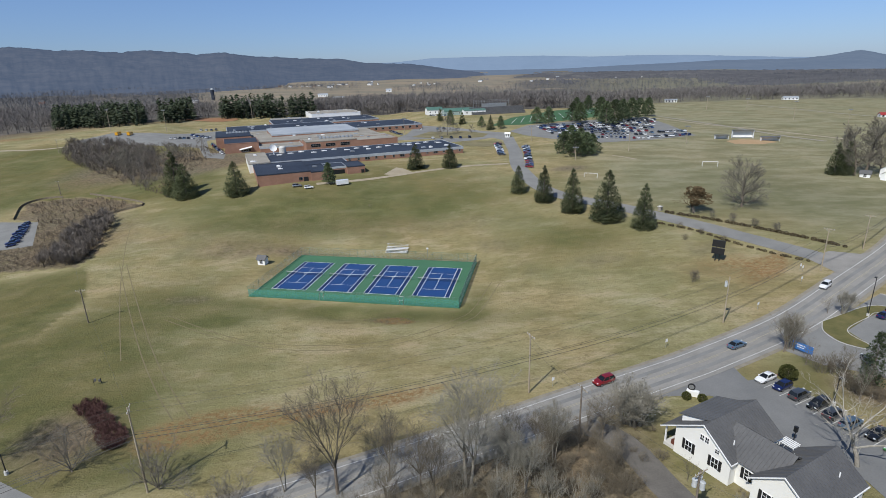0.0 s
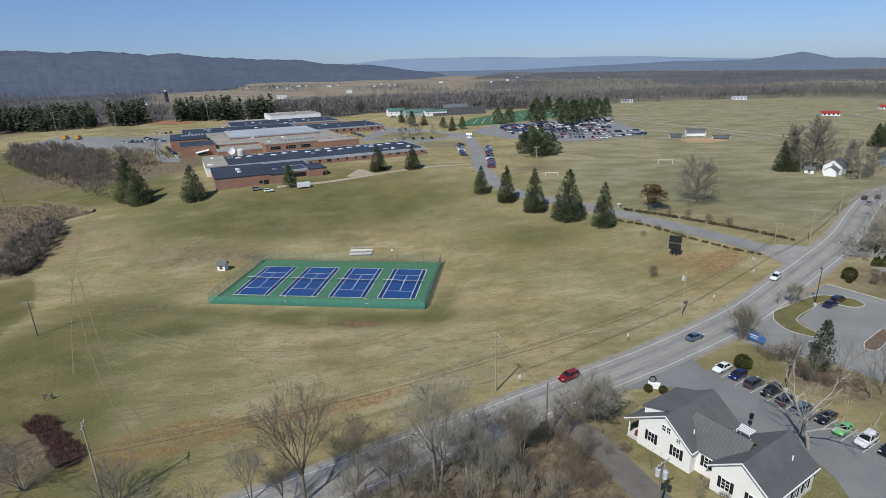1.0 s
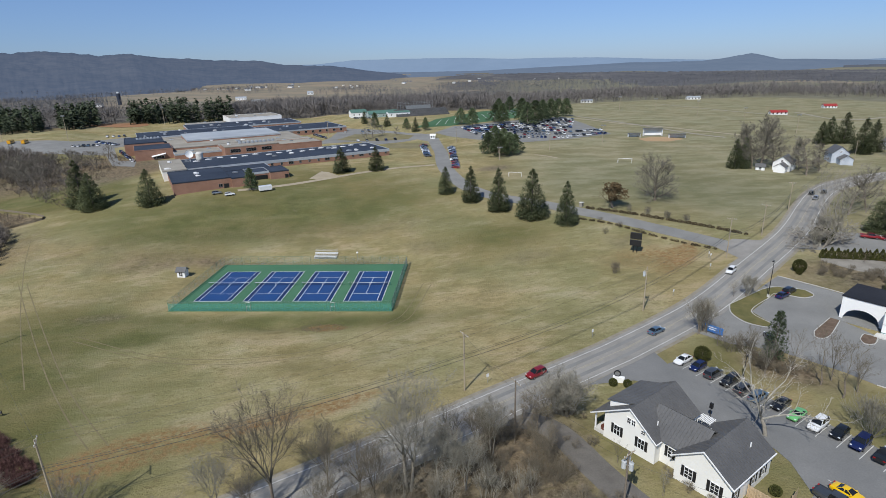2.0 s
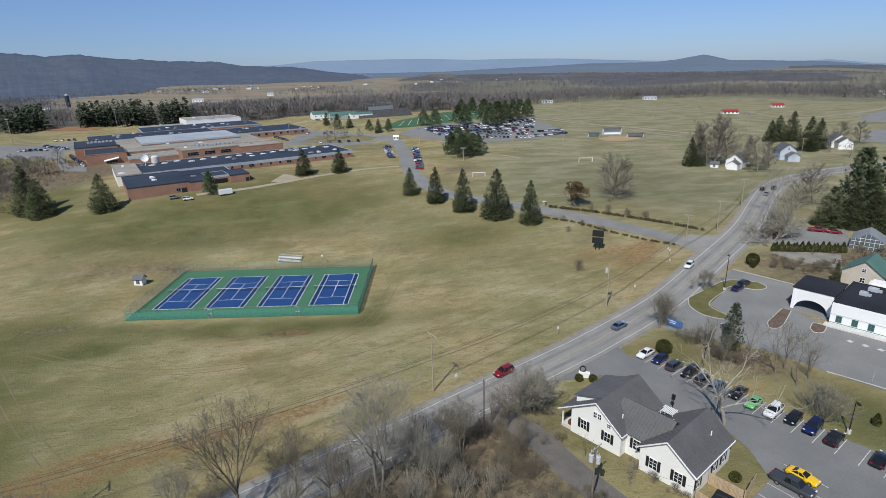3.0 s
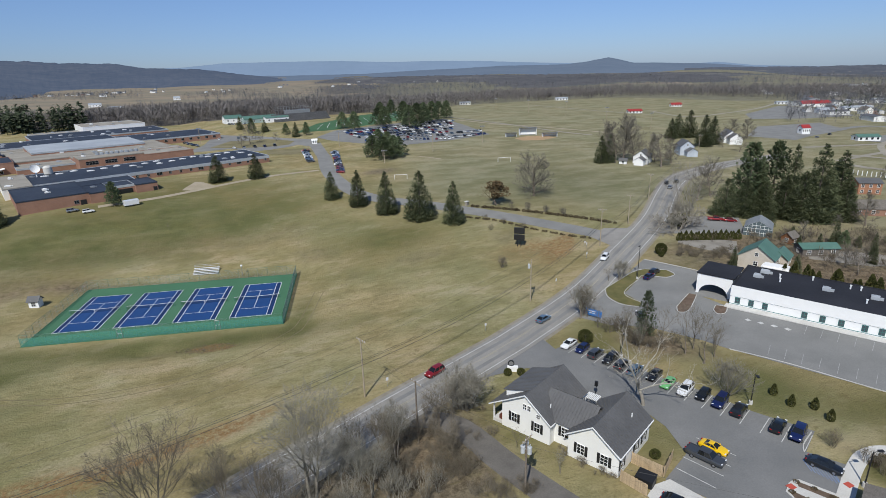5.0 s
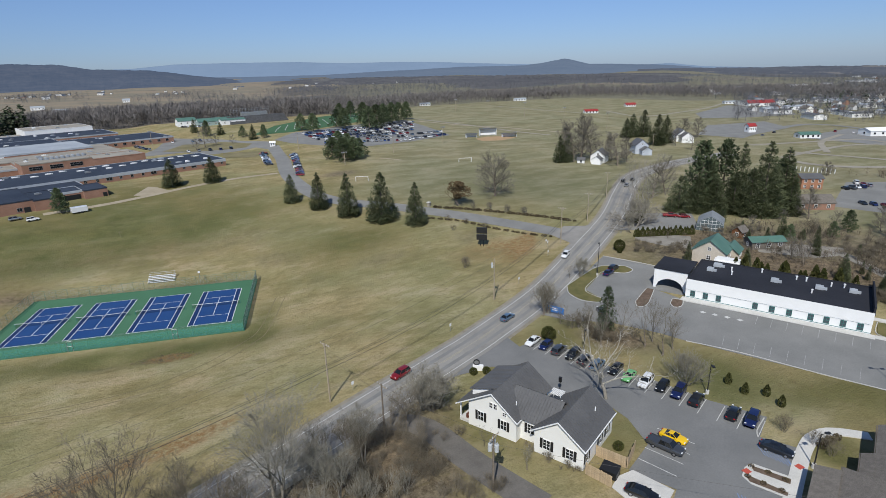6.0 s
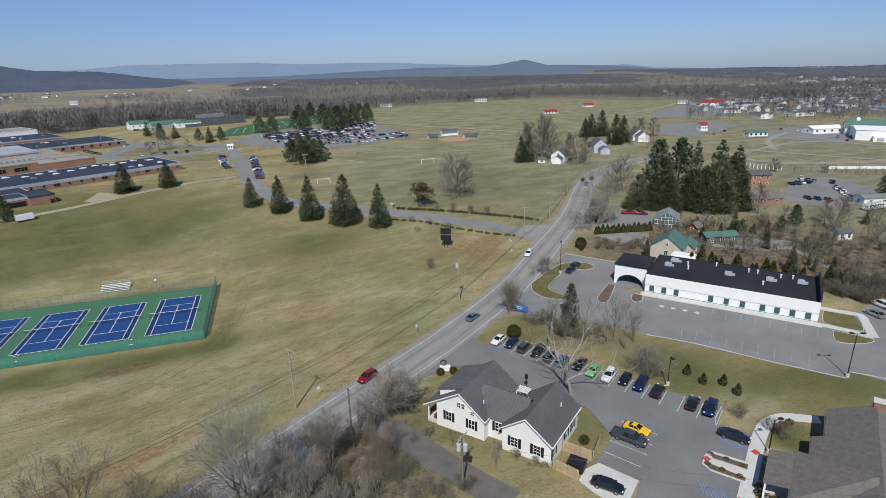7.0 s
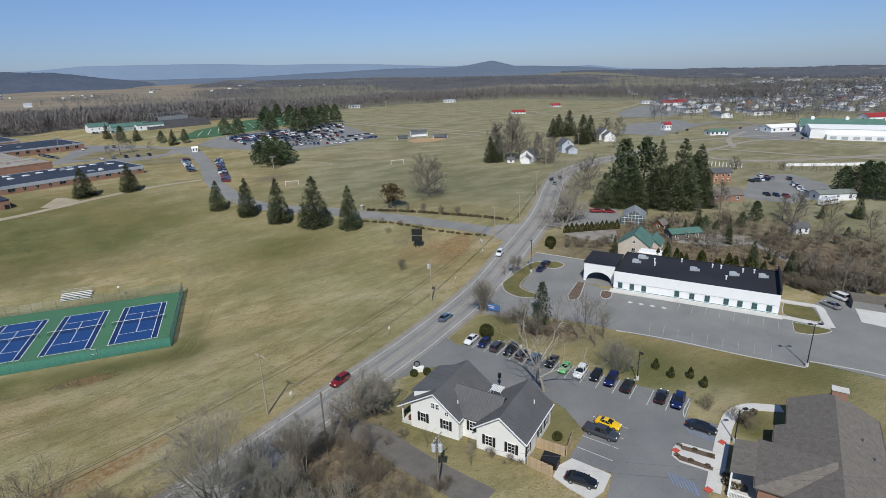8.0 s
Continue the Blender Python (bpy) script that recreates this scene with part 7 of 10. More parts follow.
brush_mass("verge_brush", [(75.0 + _r.gauss(0, 2.6), 84.5 + _r.gauss(0, 3.2), _r.uniform(1.2, 3.6)) for k in range(26)], (77, 78), M_TWIG, "dark leafless shrubs on the verge between the car parks", depth=4, stems=6, thin=0.012, slim=0.8)
brush_mass("thicket", [(*(Vector((29.49, 53.92)) + Vector((_r.gauss(0, 1.8), _r.gauss(0, 1.4)))), _r.uniform(1.5, 3.0)) for k in range(12)], (73, 71), M_TWIG, "leafless brush below the driveway", depth=4, stems=6, thin=0.010)
# scrub and hedgerow trees at the field's western edge
WEST_SCRUB = [(-257.19, 375.82), (-177.12, 299.8), (-128.93, 253.91), (-141.76, 314.23), (-144.96, 372.37), (-182.51, 406.58), (-254.77, 423.58), (-287.34, 426.64)]
for k in range(44):
    at = (_r.gauss(-186, 17), _r.gauss(338, 17))
    if not inside(np.array([at[0]]), np.array([at[1]]), WEST_SCRUB)[0]:
        continue
    plant(_r.choice(("far0", "far1", "far2")), at, _r.uniform(7, 13), "leafless tree in dense brown scrub", "tree", "tree", "scrub west of the school", _r.uniform(1.1, 1.5))
FIELD_BRUSH = [(-184.12, 242.08), (-212.95, 273.61), (-196.91, 278.35), (-172.43, 272.15), (-141.16, 251), (-155.3, 237.06), (-133.36, 204.25), (-129.15, 182.16), (-157.75, 182.77), (-173.0, 187.0), (-184.0, 201.0), (-162.63, 207.38)]
woods("meadow_brush", FIELD_BRUSH, 1500, 0.6, 2.2, M_SCRUB, "brown leafless brush at the meadow's edge", seed=41, blades=60)
woods("meadow_brush", [(-152.0, 240.0), (-141.0, 228.0), (-133.36, 204.25), (-129.15, 182.16), (-145.0, 184.0), (-152.0, 212.0)], 260, 3.0, 6.5, M_SCRUB_GREY, "grey-brown leafless saplings at the meadow's edge", seed=42, blades=170)
# gardens and woodland round the clinic and greenhouse
for k in range(40):
    u, v = _r.random(), _r.random()
    x, y = 152 + 105 * u, 118 - 62 * u + 42 * (v - 0.35)
    plant(_r.choice(("far0", "far1", "bare1", "shrub0", "far2", "slim0", "spruce1", "spruce3", "pine0")), (x, y), _r.uniform(3, 8.5), "leafless garden tree behind the white building", "tree", "tree", "garden trees", _r.uniform(0.9, 1.3))
for k, (at, h, w) in enumerate((((193.23, 251.24), 23.63, 1.1), ((199.24, 252.07), 27.03, 1.1), ((206.27, 252.42), 23.52, 1.0), ((192.03, 256.16), 20.07, 0.9),
                                ((208.31, 232.39), 18.49, 1.3), ((221.13, 239.49), 14.37, 1.1), ((343.3, 314.42), 13.79, 1.2), ((341.99, 298.67), 15.09, 1.3), ((214.91, 245.28), 12, 1.2),
                                ((200.07, 121.36), 12.02, 1.2), ((200.07, 94.66), 13.98, 0.9), ((206.54, 101.04), 9, 1.1), ((284, 167.6), 8, 1.2))):
    plant(f"big{k % 2}", at, h, "tall dense leafless tree by the houses", group="trees by the houses", width=w)
for at, h, w in (((140.26, 144.83), 15.0, 0.8), ((137.4, 143.2), 13.0, 0.9), ((142.4, 147.6), 17.0, 0.8), ((148.79, 150.11), 19.0, 0.75), ((187.6, 170.2), 20.3, 0.8), ((187.6, 178.2), 18.3, 0.8), ((169.8, 172.7), 18.1, 0.75), ((159.1, 164.5), 19.6, 0.75), ((175.3, 175.4), 15.0, 0.8), ((164.0, 168.5), 17.0, 0.8), ((181.0, 171.5), 16.5, 0.8)):
    plant("pale0", at, h, "tall pale-barked leafless tree at the road bend", group="pale trees at the bend", width=w)
for at, h in (((172.58, 170.24), 15), ((184.66, 175.29), 15), ((196.8, 189), 14), ((288.05, 255.55), 12), ((201.89, 71.27), 11), ((197.02, 80.55), 8), ((293.81, 273.6), 12), ((5.84, 427), 16.13), ((-0.29, 417.83), 9), ((12.95, 431), 9), ((24.66, 427.96), 7)):
    plant(_r.choice(("far0", "far1", "far2")), at, h, "tall leafless tree by the houses", group="trees by the houses", width=1.25)
# scrubby garden behind the clinic, and the hedge beside it
_r = random.Random(14)


def in_quad(a, b, c, d):
    u, v = _r.random(), _r.random()
    return tuple((a[i] * (1 - u) + b[i] * u) * (1 - v) + (d[i] * (1 - u) + c[i] * u) * v for i in (0, 1))


brush_mass("garden_brush", [(*in_quad((190.53, 101.25), (198.11, 65.53), (166.39, 53.29), (161.67, 82.84)), _r.uniform(1.5, 4.0)) for k in range(90)], (81, 82), M_TWIG, "brown leafless brush in a neglected garden", depth=3, stems=5, thin=0.025)
brush_mass("garden_brush", [(*in_quad((157.81, 130.81), (194.71, 103.66), (171.52, 89.34), (139.79, 112.88)), _r.uniform(1.2, 3.0)) for k in range(50)], (83, 84), M_TWIG, "brown leafless brush and berry canes", depth=3, stems=8, thin=0.02)
brush_mass("hedge_brush", [(*in_quad((142.33, 66.85), (144.18, 57.49), (147.44, 58.76), (146.27, 68.96)), _r.uniform(2.0, 3.6)) for k in range(46)], (85, 86), M_TWIG, "tangled leafless hedge beside the clinic", depth=3, stems=8, thin=0.02)
brush_mass("hedge_brush", [(*in_quad((155, 71.19), (162.89, 51.93), (156.3, 49.38), (148.34, 58.14)), _r.uniform(2.0, 5.0)) for k in range(60)], (87, 88), M_TWIG, "dense leafless growth behind the clinic", depth=3, stems=8, thin=0.022)
for key, at, h, w in (("spruce1", (150.57, 79.77), 7.5, 0.9), ("spruce3", (149.23, 68.91), 8.0, 0.9), ("spruce0", (171.1, 99.96), 7.0, 0.8), ("far1", (149.06, 55.9), 11.0, 1.2), ("far0", (151.29, 63.54), 9.0, 1.1), ("far2", (153.58, 52.86), 9.0, 1.2), ("far0", (151.74, 90.97), 8.0, 1.3), ("far1", (153.77, 96.11), 7.5, 1.3)):
    plant(key, at, h, "small garden conifer behind the clinic" if key[0] == "s" else "leafless garden tree behind the white building", "tree", "tree", "garden trees", w)
# planting along the house front
brush_mass("bed_shrubs", [(*(Vector(at) + Vector((_r.gauss(0, 0.5), _r.gauss(0, 0.4)))), _r.uniform(0.8, 1.6)) for at in ((39.29, 59.44), (39.84, 58.22), (40.45, 56.65), (41.38, 54.73), (42.15, 52.95), (42.84, 51.42)) for k in range(3)], (89, 90), M_TWIG, "leafless brown shrubs in a bed along the house", depth=3, stems=9, thin=0.008)
plant("slim1", (36.83, 55.19), 4.6, "slender leafless young tree on the lawn", width=0.9)
plant("slim0", (33.8, 62.7), 3.8, "slender leafless young tree on the lawn", width=1.2)
brush_mass("thicket", [(*in_quad((23.16, 68.95), (25.46, 64.14), (28.49, 53.49), (19.11, 58.43)), _r.uniform(1.2, 3.2)) for k in range(20)], (73, 93), M_TWIG, "brown leafless brush below the driveway", depth=3, stems=7, thin=0.012)


# ---- vehicles ----
M_TYRE = plain("tyre_rubber", (0.018, 0.018, 0.018), 0.85)
M_RIM = plain("alloy_rim", (0.4, 0.4, 0.42), 0.35, 0.8)
M_CAR_GLASS = plain("tinted_car_glass", (0.012, 0.014, 0.016), 0.04)
M_LAMP_CLEAR = plain("headlight_lens", (0.7, 0.72, 0.75), 0.1)
M_LAMP_RED = plain("tail_light_lens", (0.35, 0.01, 0.01), 0.15)
PAINTS = {n: plain(n + "_car_paint", c, 0.28, m, 1.0) for n, c, m in (
    ("white", (0.74, 0.75, 0.76), 0.0), ("black", (0.010, 0.011, 0.013), 0.2), ("navy", (0.010, 0.020, 0.095), 0.3), ("blue", (0.025, 0.075, 0.24), 0.3), ("grey", (0.085, 0.09, 0.098), 0.5),
    ("silver", (0.40, 0.41, 0.43), 0.7), ("red", (0.23, 0.008, 0.012), 0.2), ("yellow", (0.80, 0.50, 0.006), 0.0), ("green", (0.16, 0.46, 0.17), 0.1), ("steel_blue", (0.13, 0.21, 0.30), 0.5), ("school_bus_yellow", (0.72, 0.36, 0.02), 0.0))}
# side outlines, x from tail to nose: lower body; then cabin foot and roof (x, z), half widths
SHAPES = {
    "sedan": (4.75, 1.82, ((-2.36, 0.34), (-2.37, 0.72), (-2.28, 0.96), (-1.55, 1.02), (0.95, 0.97), (1.75, 0.86), (2.27, 0.70), (2.37, 0.48), (2.33, 0.26), (-2.3, 0.26)), ((-1.95, 0.99), (1.15, 0.95), (0.20, 1.44), (-1.02, 1.43)), 0.80, 0.58),
    "coupe": (4.35, 1.80, ((-2.16, 0.32), (-2.17, 0.70), (-2.05, 0.93), (-1.4, 0.97), (0.75, 0.90), (1.6, 0.80), (2.07, 0.64), (2.17, 0.44), (2.13, 0.22), (-2.1, 0.22)), ((-1.45, 0.95), (0.85, 0.88), (0.0, 1.28), (-0.72, 1.27)), 0.78, 0.55),
    "suv": (4.65, 1.88, ((-2.30, 0.40), (-2.32, 0.85), (-2.26, 1.10), (-1.5, 1.13), (0.95, 1.10), (1.75, 1.02), (2.22, 0.86), (2.32, 0.55), (2.28, 0.32), (-2.25, 0.32)), ((-2.22, 1.09), (1.10, 1.07), (0.30, 1.70), (-1.90, 1.70)), 0.85, 0.66),
}
SHAPES.update({
    "hatch": (4.10, 1.76, ((-2.03, 0.34), (-2.05, 0.75), (-1.98, 0.98), (-1.3, 1.02), (0.95, 0.98), (1.55, 0.88), (1.96, 0.72), (2.05, 0.48), (2.01, 0.28), (-2.0, 0.28)), ((-1.95, 0.97), (1.15, 0.95), (0.35, 1.50), (-1.40, 1.50)), 0.79, 0.60),
    "van": (5.10, 1.98, ((-2.53, 0.40), (-2.55, 1.0), (-2.50, 1.2), (-1.5, 1.2), (1.25, 1.16), (1.95, 1.02), (2.45, 0.85), (2.55, 0.55), (2.5, 0.32), (-2.5, 0.32)), ((-2.48, 1.17), (1.6, 1.1), (0.75, 1.82), (-2.30, 1.84)), 0.92, 0.76),
    "pickup": (5.80, 2.00, ((-2.88, 0.50), (-2.90, 1.12), (-0.95, 1.14), (-0.9, 1.16), (1.25, 1.16), (2.2, 1.10), (2.80, 1.02), (2.9, 0.6), (2.85, 0.42), (-2.85, 0.42)), ((-0.95, 1.13), (1.45, 1.13), (0.75, 1.82), (-0.70, 1.84)), 0.90, 0.72),
})
CAR_PARTS = {}


def car_parts(shape, paint):
    key = (shape, paint)
    if key in CAR_PARTS:
        return CAR_PARTS[key]
    length, width, side, cab, foot, roof = SHAPES[shape]
    # lower body: rounded cross-sections from tail to nose
    half = length / 2
    top = sorted(side[1:8])
    tx, tz = [q[0] for q in top], [q[1] for q in top]
    low = side[-1][1]
    bm = bmesh.new()
    rows = []
    for s in (-1.0, -0.975, -0.90, -0.75, -0.55, -0.3, 0.0, 0.25, 0.45, 0.65, 0.80, 0.90, 0.965, 1.0):
        x = s * half
        z = float(np.interp(x, tx, tz)) - (0.10 if abs(s) == 1.0 else 0.0)
        w = width / 2 * (1 - 0.13 * abs(s) ** 5 - (0.06 if abs(s) == 1.0 else 0.0))
        lift = low + 0.10 * max(0.0, abs(s) - 0.8) / 0.2
        ring = ((-0.92, lift), (-0.985, lift + 0.10), (-1.0, lift + 0.5 * (z - lift)), (-0.975, z - 0.12), (-0.90, z - 0.03), (-0.62, z + 0.004), (0.0, z + 0.02), (0.62, z + 0.004), (0.90, z - 0.03), (0.975, z - 0.12), (1.0, lift + 0.5 * (z - lift)), (0.985, lift + 0.10), (0.92, lift))
        rows.append([bm.verts.new((x, y * w, zz)) for y, zz in ring])
    n = len(rows[0])
    for p, q in zip(rows, rows[1:]):
        for k in range(n):
            bm.faces.new((p[k], p[(k + 1) % n], q[(k + 1) % n], q[k]))
    bm.faces.new(rows[0][::-1])
    bm.faces.new(rows[-1])
    bmesh.ops.recalc_face_normals(bm, faces=bm.faces)
    if shape == "pickup":
        box(bm, -2.75, -1.0, -0.85, 0.85, 1.145, 1.15)
        for y in (-0.95, 0.87):
            box(bm, -2.85, -0.98, y, y + 0.08, 1.12, 1.24)
        box(bm, -2.86, -2.78, -0.87, 0.87, 1.12, 1.24)
    # roof skin and pillars
    (x0, z0), (x1, z1), (x2, z2), (x3, z3) = cab
    skin = []
    for i in range(6):
        u = i / 5
        x, zr = x3 - 0.03 + (x2 - x3 + 0.08) * u, z3 + (z2 - z3) * u
        bow = 0.055 * (1 - (2 * u - 1) ** 4)
        skin.append([bm.verts.new((x, y * roof * (1.02 if 0 < i < 5 else 0.93), zr - 0.03 + bow * (1 - 0.75 * y ** 4) + 0.025)) for y in (-1, -0.75, -0.3, 0.3, 0.75, 1)])
    for p, q in zip(skin, skin[1:]):
        for k in range(5):
            bm.faces.new((p[k], q[k], q[k + 1], p[k + 1]))
    for s in (-1, 1):
        for a, b in (((x0, foot, z0), (x3, roof, z3)), ((x1, foot, z1), (x2, roof, z2)), (((x0 + x1) / 2, foot, (z0 + z1) / 2), ((x2 + x3) / 2, roof, z2))):
            rod(bm, (a[0], a[1] * s, a[2]), (b[0], b[1] * s, b[2]), 0.045, n=4)
        box(bm, x1 - 0.35, x1 - 0.15, min(s * foot, s * (foot + 0.2)), max(s * foot, s * (foot + 0.2)), z1 + 0.02, z1 + 0.15)
    for f in bm.faces:
        f.smooth = True
    meshes = {}
    for nm, b, m in (("body", bm, PAINTS[paint]),):
        me = bpy.data.meshes.new(nm)
        b.to_mesh(me)
        b.free()
        me.materials.append(m)
        me.set_sharp_from_angle(angle=radians(38))
        meshes[nm] = me
    bm = bmesh.new()
    v = [bm.verts.new((x, w * s, z)) for s in (-1, 1) for x, w, z in ((x0, foot, z0 - 0.03), (x1, foot, z1 - 0.03), (x2, roof, z2), (x3, roof, z3))]
    for f in ((0, 1, 2, 3), (7, 6, 5, 4), (3, 2, 6, 7), (0, 3, 7, 4), (1, 5, 6, 2)):
        bm.faces.new([v[k] for k in f])
    bmesh.ops.recalc_face_normals(bm, faces=bm.faces)
    me = bpy.data.meshes.new("glazing")
    bm.to_mesh(me)
    bm.free()
    me.materials.append(M_CAR_GLASS)
    meshes["glazing"] = me
    for nm, xs, z, m in (("headlight", length / 2 - 0.13, side[6][1] + 0.02, M_LAMP_CLEAR), ("tail_light", -length / 2 + 0.03, side[1][1] + 0.08, M_LAMP_RED)):
        bm = bmesh.new()
        box(bm, -0.09, 0.09, -0.17, 0.17, -0.07, 0.07)
        bmesh.ops.bevel(bm, geom=bm.edges[:], offset=0.03, segments=1, affect="EDGES")
        me = bpy.data.meshes.new(nm)
        bm.to_mesh(me)
        bm.free()
        me.materials.append(m)
        meshes[nm] = (me, xs, z, width / 2 - 0.3)
    CAR_PARTS[key] = meshes
    return meshes


def _wheel_meshes():
    bm = bmesh.new()
    rod(bm, (0, -0.11, 0), (0, 0.11, 0), 0.34, n=14)
    tyre = bpy.data.meshes.new("tyre")
    bm.to_mesh(tyre)
    bm.free()
    tyre.materials.append(M_TYRE)
    bm = bmesh.new()
    rod(bm, (0, -0.12, 0), (0, 0.12, 0), 0.2, n=10)
    rim = bpy.data.meshes.new("rim")
    bm.to_mesh(rim)
    bm.free()
    rim.materials.append(M_RIM)
    return tyre, rim


TYRE, RIM = _wheel_meshes()


def car(at, turn, shape, paint, label="", group="", near=True, name="car", lift=0.06):
    """A parked car, nose along local +x."""
    meshes = car_parts(shape, paint)
    length, width = SHAPES[shape][:2]
    # stand on the slope of the ground
    x, y = at
    fx, fy = math.cos(radians(turn)), math.sin(radians(turn))
    rise = ground_at(x + fx, y + fy) - ground_at(x - fx, y - fy)
    ob = thing(name, x, y, 0, label or f"{paint.replace('_', ' ')} {shape} parked on asphalt", "car", group)
    ob.matrix_basis = pose(x, y, ground_at(x, y) + lift, 0, 0, turn) @ pose(0, 0, 0, 0, -math.degrees(math.atan2(rise, 2)), 0) @ Matrix.Diagonal((0.94, 0.94, 0.94, 1))
    for nm in ("body", "glazing"):
        p = new(nm, meshes[nm])
        p.parent = ob
    for sx in (-1, 1):
        for sy in (-1, 1):
            w = new("wheel", TYRE)
            w.parent = ob
            w.matrix_basis = pose(sx * length * 0.29, sy * (width / 2 - 0.10), 0.34)
            if near:
                r = new("rim", RIM)
                r.parent = w
    if near:
        for nm in ("headlight", "tail_light"):
            me, xs, z, yy = meshes[nm]
            for s in (-1, 1):
                p = new(nm, me)
                p.parent = ob
                p.matrix_basis = pose(xs, s * yy, z)
    return ob


def bearing(a, b):
    return math.degrees(math.atan2(b[1] - a[1], b[0] - a[0]))


# bays along the edge of the house car park
BAY = bearing((67.38, 59.09), (71.22, 60.95))
BAY_A, BAY_B = (57.73, 85.62), (72.19, 44.96)
_n = max(1, round(math.dist(BAY_A, BAY_B) / 3.0))
for k in range(_n + 1):
    s = k / _n
    a = Vector((BAY_A[0] + (BAY_B[0] - BAY_A[0]) * s, BAY_A[1] + (BAY_B[1] - BAY_A[1]) * s, 0))
    b = a + Vector((math.cos(radians(BAY)), math.sin(radians(BAY)), 0)) * 5.2
    ribbon("bay_line", [a.lerp(b, q / 4) for q in range(5)], -0.06, 0.06, M_LINE, 0.075, smoothed=True, lanes=1, parent=lot_house)
ROW = "cars along the house car park"
for at, shape, paint, back, lab in (
        ((59.44, 88.2), "sedan", "white", 1, "white sedan parked under a round evergreen"), ((60.72, 85.18), "hatch", "navy", 1, "dark blue hatchback parked in a bay"), ((61.82, 82.08), "suv", "grey", 0, "dark grey sport utility with spare wheel"),
        ((63.08, 78.99), "suv", "black", 1, "black sport utility parked in a bay"), ((63.69, 76.13), "suv", "grey", 0, "dark grey sport utility parked in a bay"), ((64.6, 73.45), "suv", "steel_blue", 0, "blue sport utility behind a sycamore"),
        ((66.69, 70.64), "sedan", "black", 1, "black sedan behind the sycamore trunk"), ((67.06, 67.48), "coupe", "green", 1, "light green small car parked in a bay"), ((68.22, 64.45), "suv", "white", 1, "white estate car with roof rails"),
        ((69.77, 61.96), "hatch", "black", 1, "black hatchback parked in a bay"), ((70.76, 59.21), "suv", "navy", 1, "dark blue sport utility parked in a bay"), ((71.56, 56.05), "suv", "black", 0, "black sport utility near a lamp post"),
        ((73.68, 50.57), "sedan", "black", 0, "black sedan parked between white lines"), ((74.72, 47.98), "suv", "navy", 1, "navy sport utility in the last bay")):
    car(at, BAY + (180 if back else 0), shape, paint, lab, ROW)
LANE = bearing((55.27, 51.04), (57.43, 45.65))
for a, b in (((55.27, 51.04), (57.43, 45.65)), ((52.67, 49.57), (54.68, 44.25)), ((60.37, 53.7), (62.47, 48.19)), ((57.87, 52.27), (59.89, 46.73))):
    va, vb = Vector((*a, 0)), Vector((*b, 0))
    ribbon("bay_line", [va.lerp(vb, q / 4) for q in range(5)], -0.06, 0.06, M_LINE, 0.075, smoothed=True, lanes=1, parent=lot_house)
car((60.46, 50.46), LANE, "coupe", "yellow", "bright yellow sports car with black roof")
car((57.73, 49.33), LANE, "pickup", "grey", "dark grey pickup truck beside the yellow car", name="pickup_truck")
car((71.62, 41.5), bearing((70.69, 44.03), (72.57, 39.64)), "sedan", "black", "black sedan across the disabled bay")
car((47.65, 43.57), bearing((46.43, 45.99), (48.75, 42)), "sedan", "black", "black sedan on a concrete pad", lift=0.11)
# clinic car park
for a, paint, sh in (((103.42, 113.85), "black", "suv"), ((99.97, 111.88), "navy", "sedan")):
    car(a, 25, sh, paint, "dark car parked by the clinic drive")
car((138.49, 53.6), 75, "sedan", "silver", "silver sedan parked behind the clinic")
car((145.14, 55.15), 75, "van", "white", "white van parked behind the clinic")
car((81.72, 93.03), 60, "sedan", "grey", "dark car half hidden by bare trees")
# main road
ROAD_DIR = bearing((42.5, 92.1), (53.0, 97.2))
car((29.78, 89.77), ROAD_DIR + 180, "suv", "red", "dark red sport utility on the main road", lift=0.13)
car((61.09, 101.61), ROAD_DIR, "sedan", "steel_blue", "grey-blue sedan on the main road", lift=0.13)
car((98.46, 129.78), 218, "suv", "white", "white sport utility on the main road", lift=0.13)
for a, c in (((182.61, 199.23), "black"), ((178.05, 191.8), "silver"), ((188.9, 200.01), "black")):
    car(a, 40, "suv", c, "car driving round the far bend", near=False, lift=0.13)

MIX = ("white", "white", "silver", "silver", "white", "black", "grey", "navy", "red", "blue", "black", "steel_blue")
_c = random.Random(77)


def car_row(a, b, pitch, turn, group, label, fill=0.95, shapes=("sedan", "suv", "hatch", "sedan", "pickup"), paints=MIX):
    n = int(math.dist(a, b) / pitch)
    for k in range(n):
        if _c.random() > fill:
            continue
        s = (k + 0.5) / n
        p = (a[0] + (b[0] - a[0]) * s + _c.uniform(-0.3, 0.3), a[1] + (b[1] - a[1]) * s + _c.uniform(-0.3, 0.3))
        car(p, turn + _c.choice((0, 180)) + _c.uniform(-3, 3), _c.choice(shapes), _c.choice(paints), label, group, near=False)


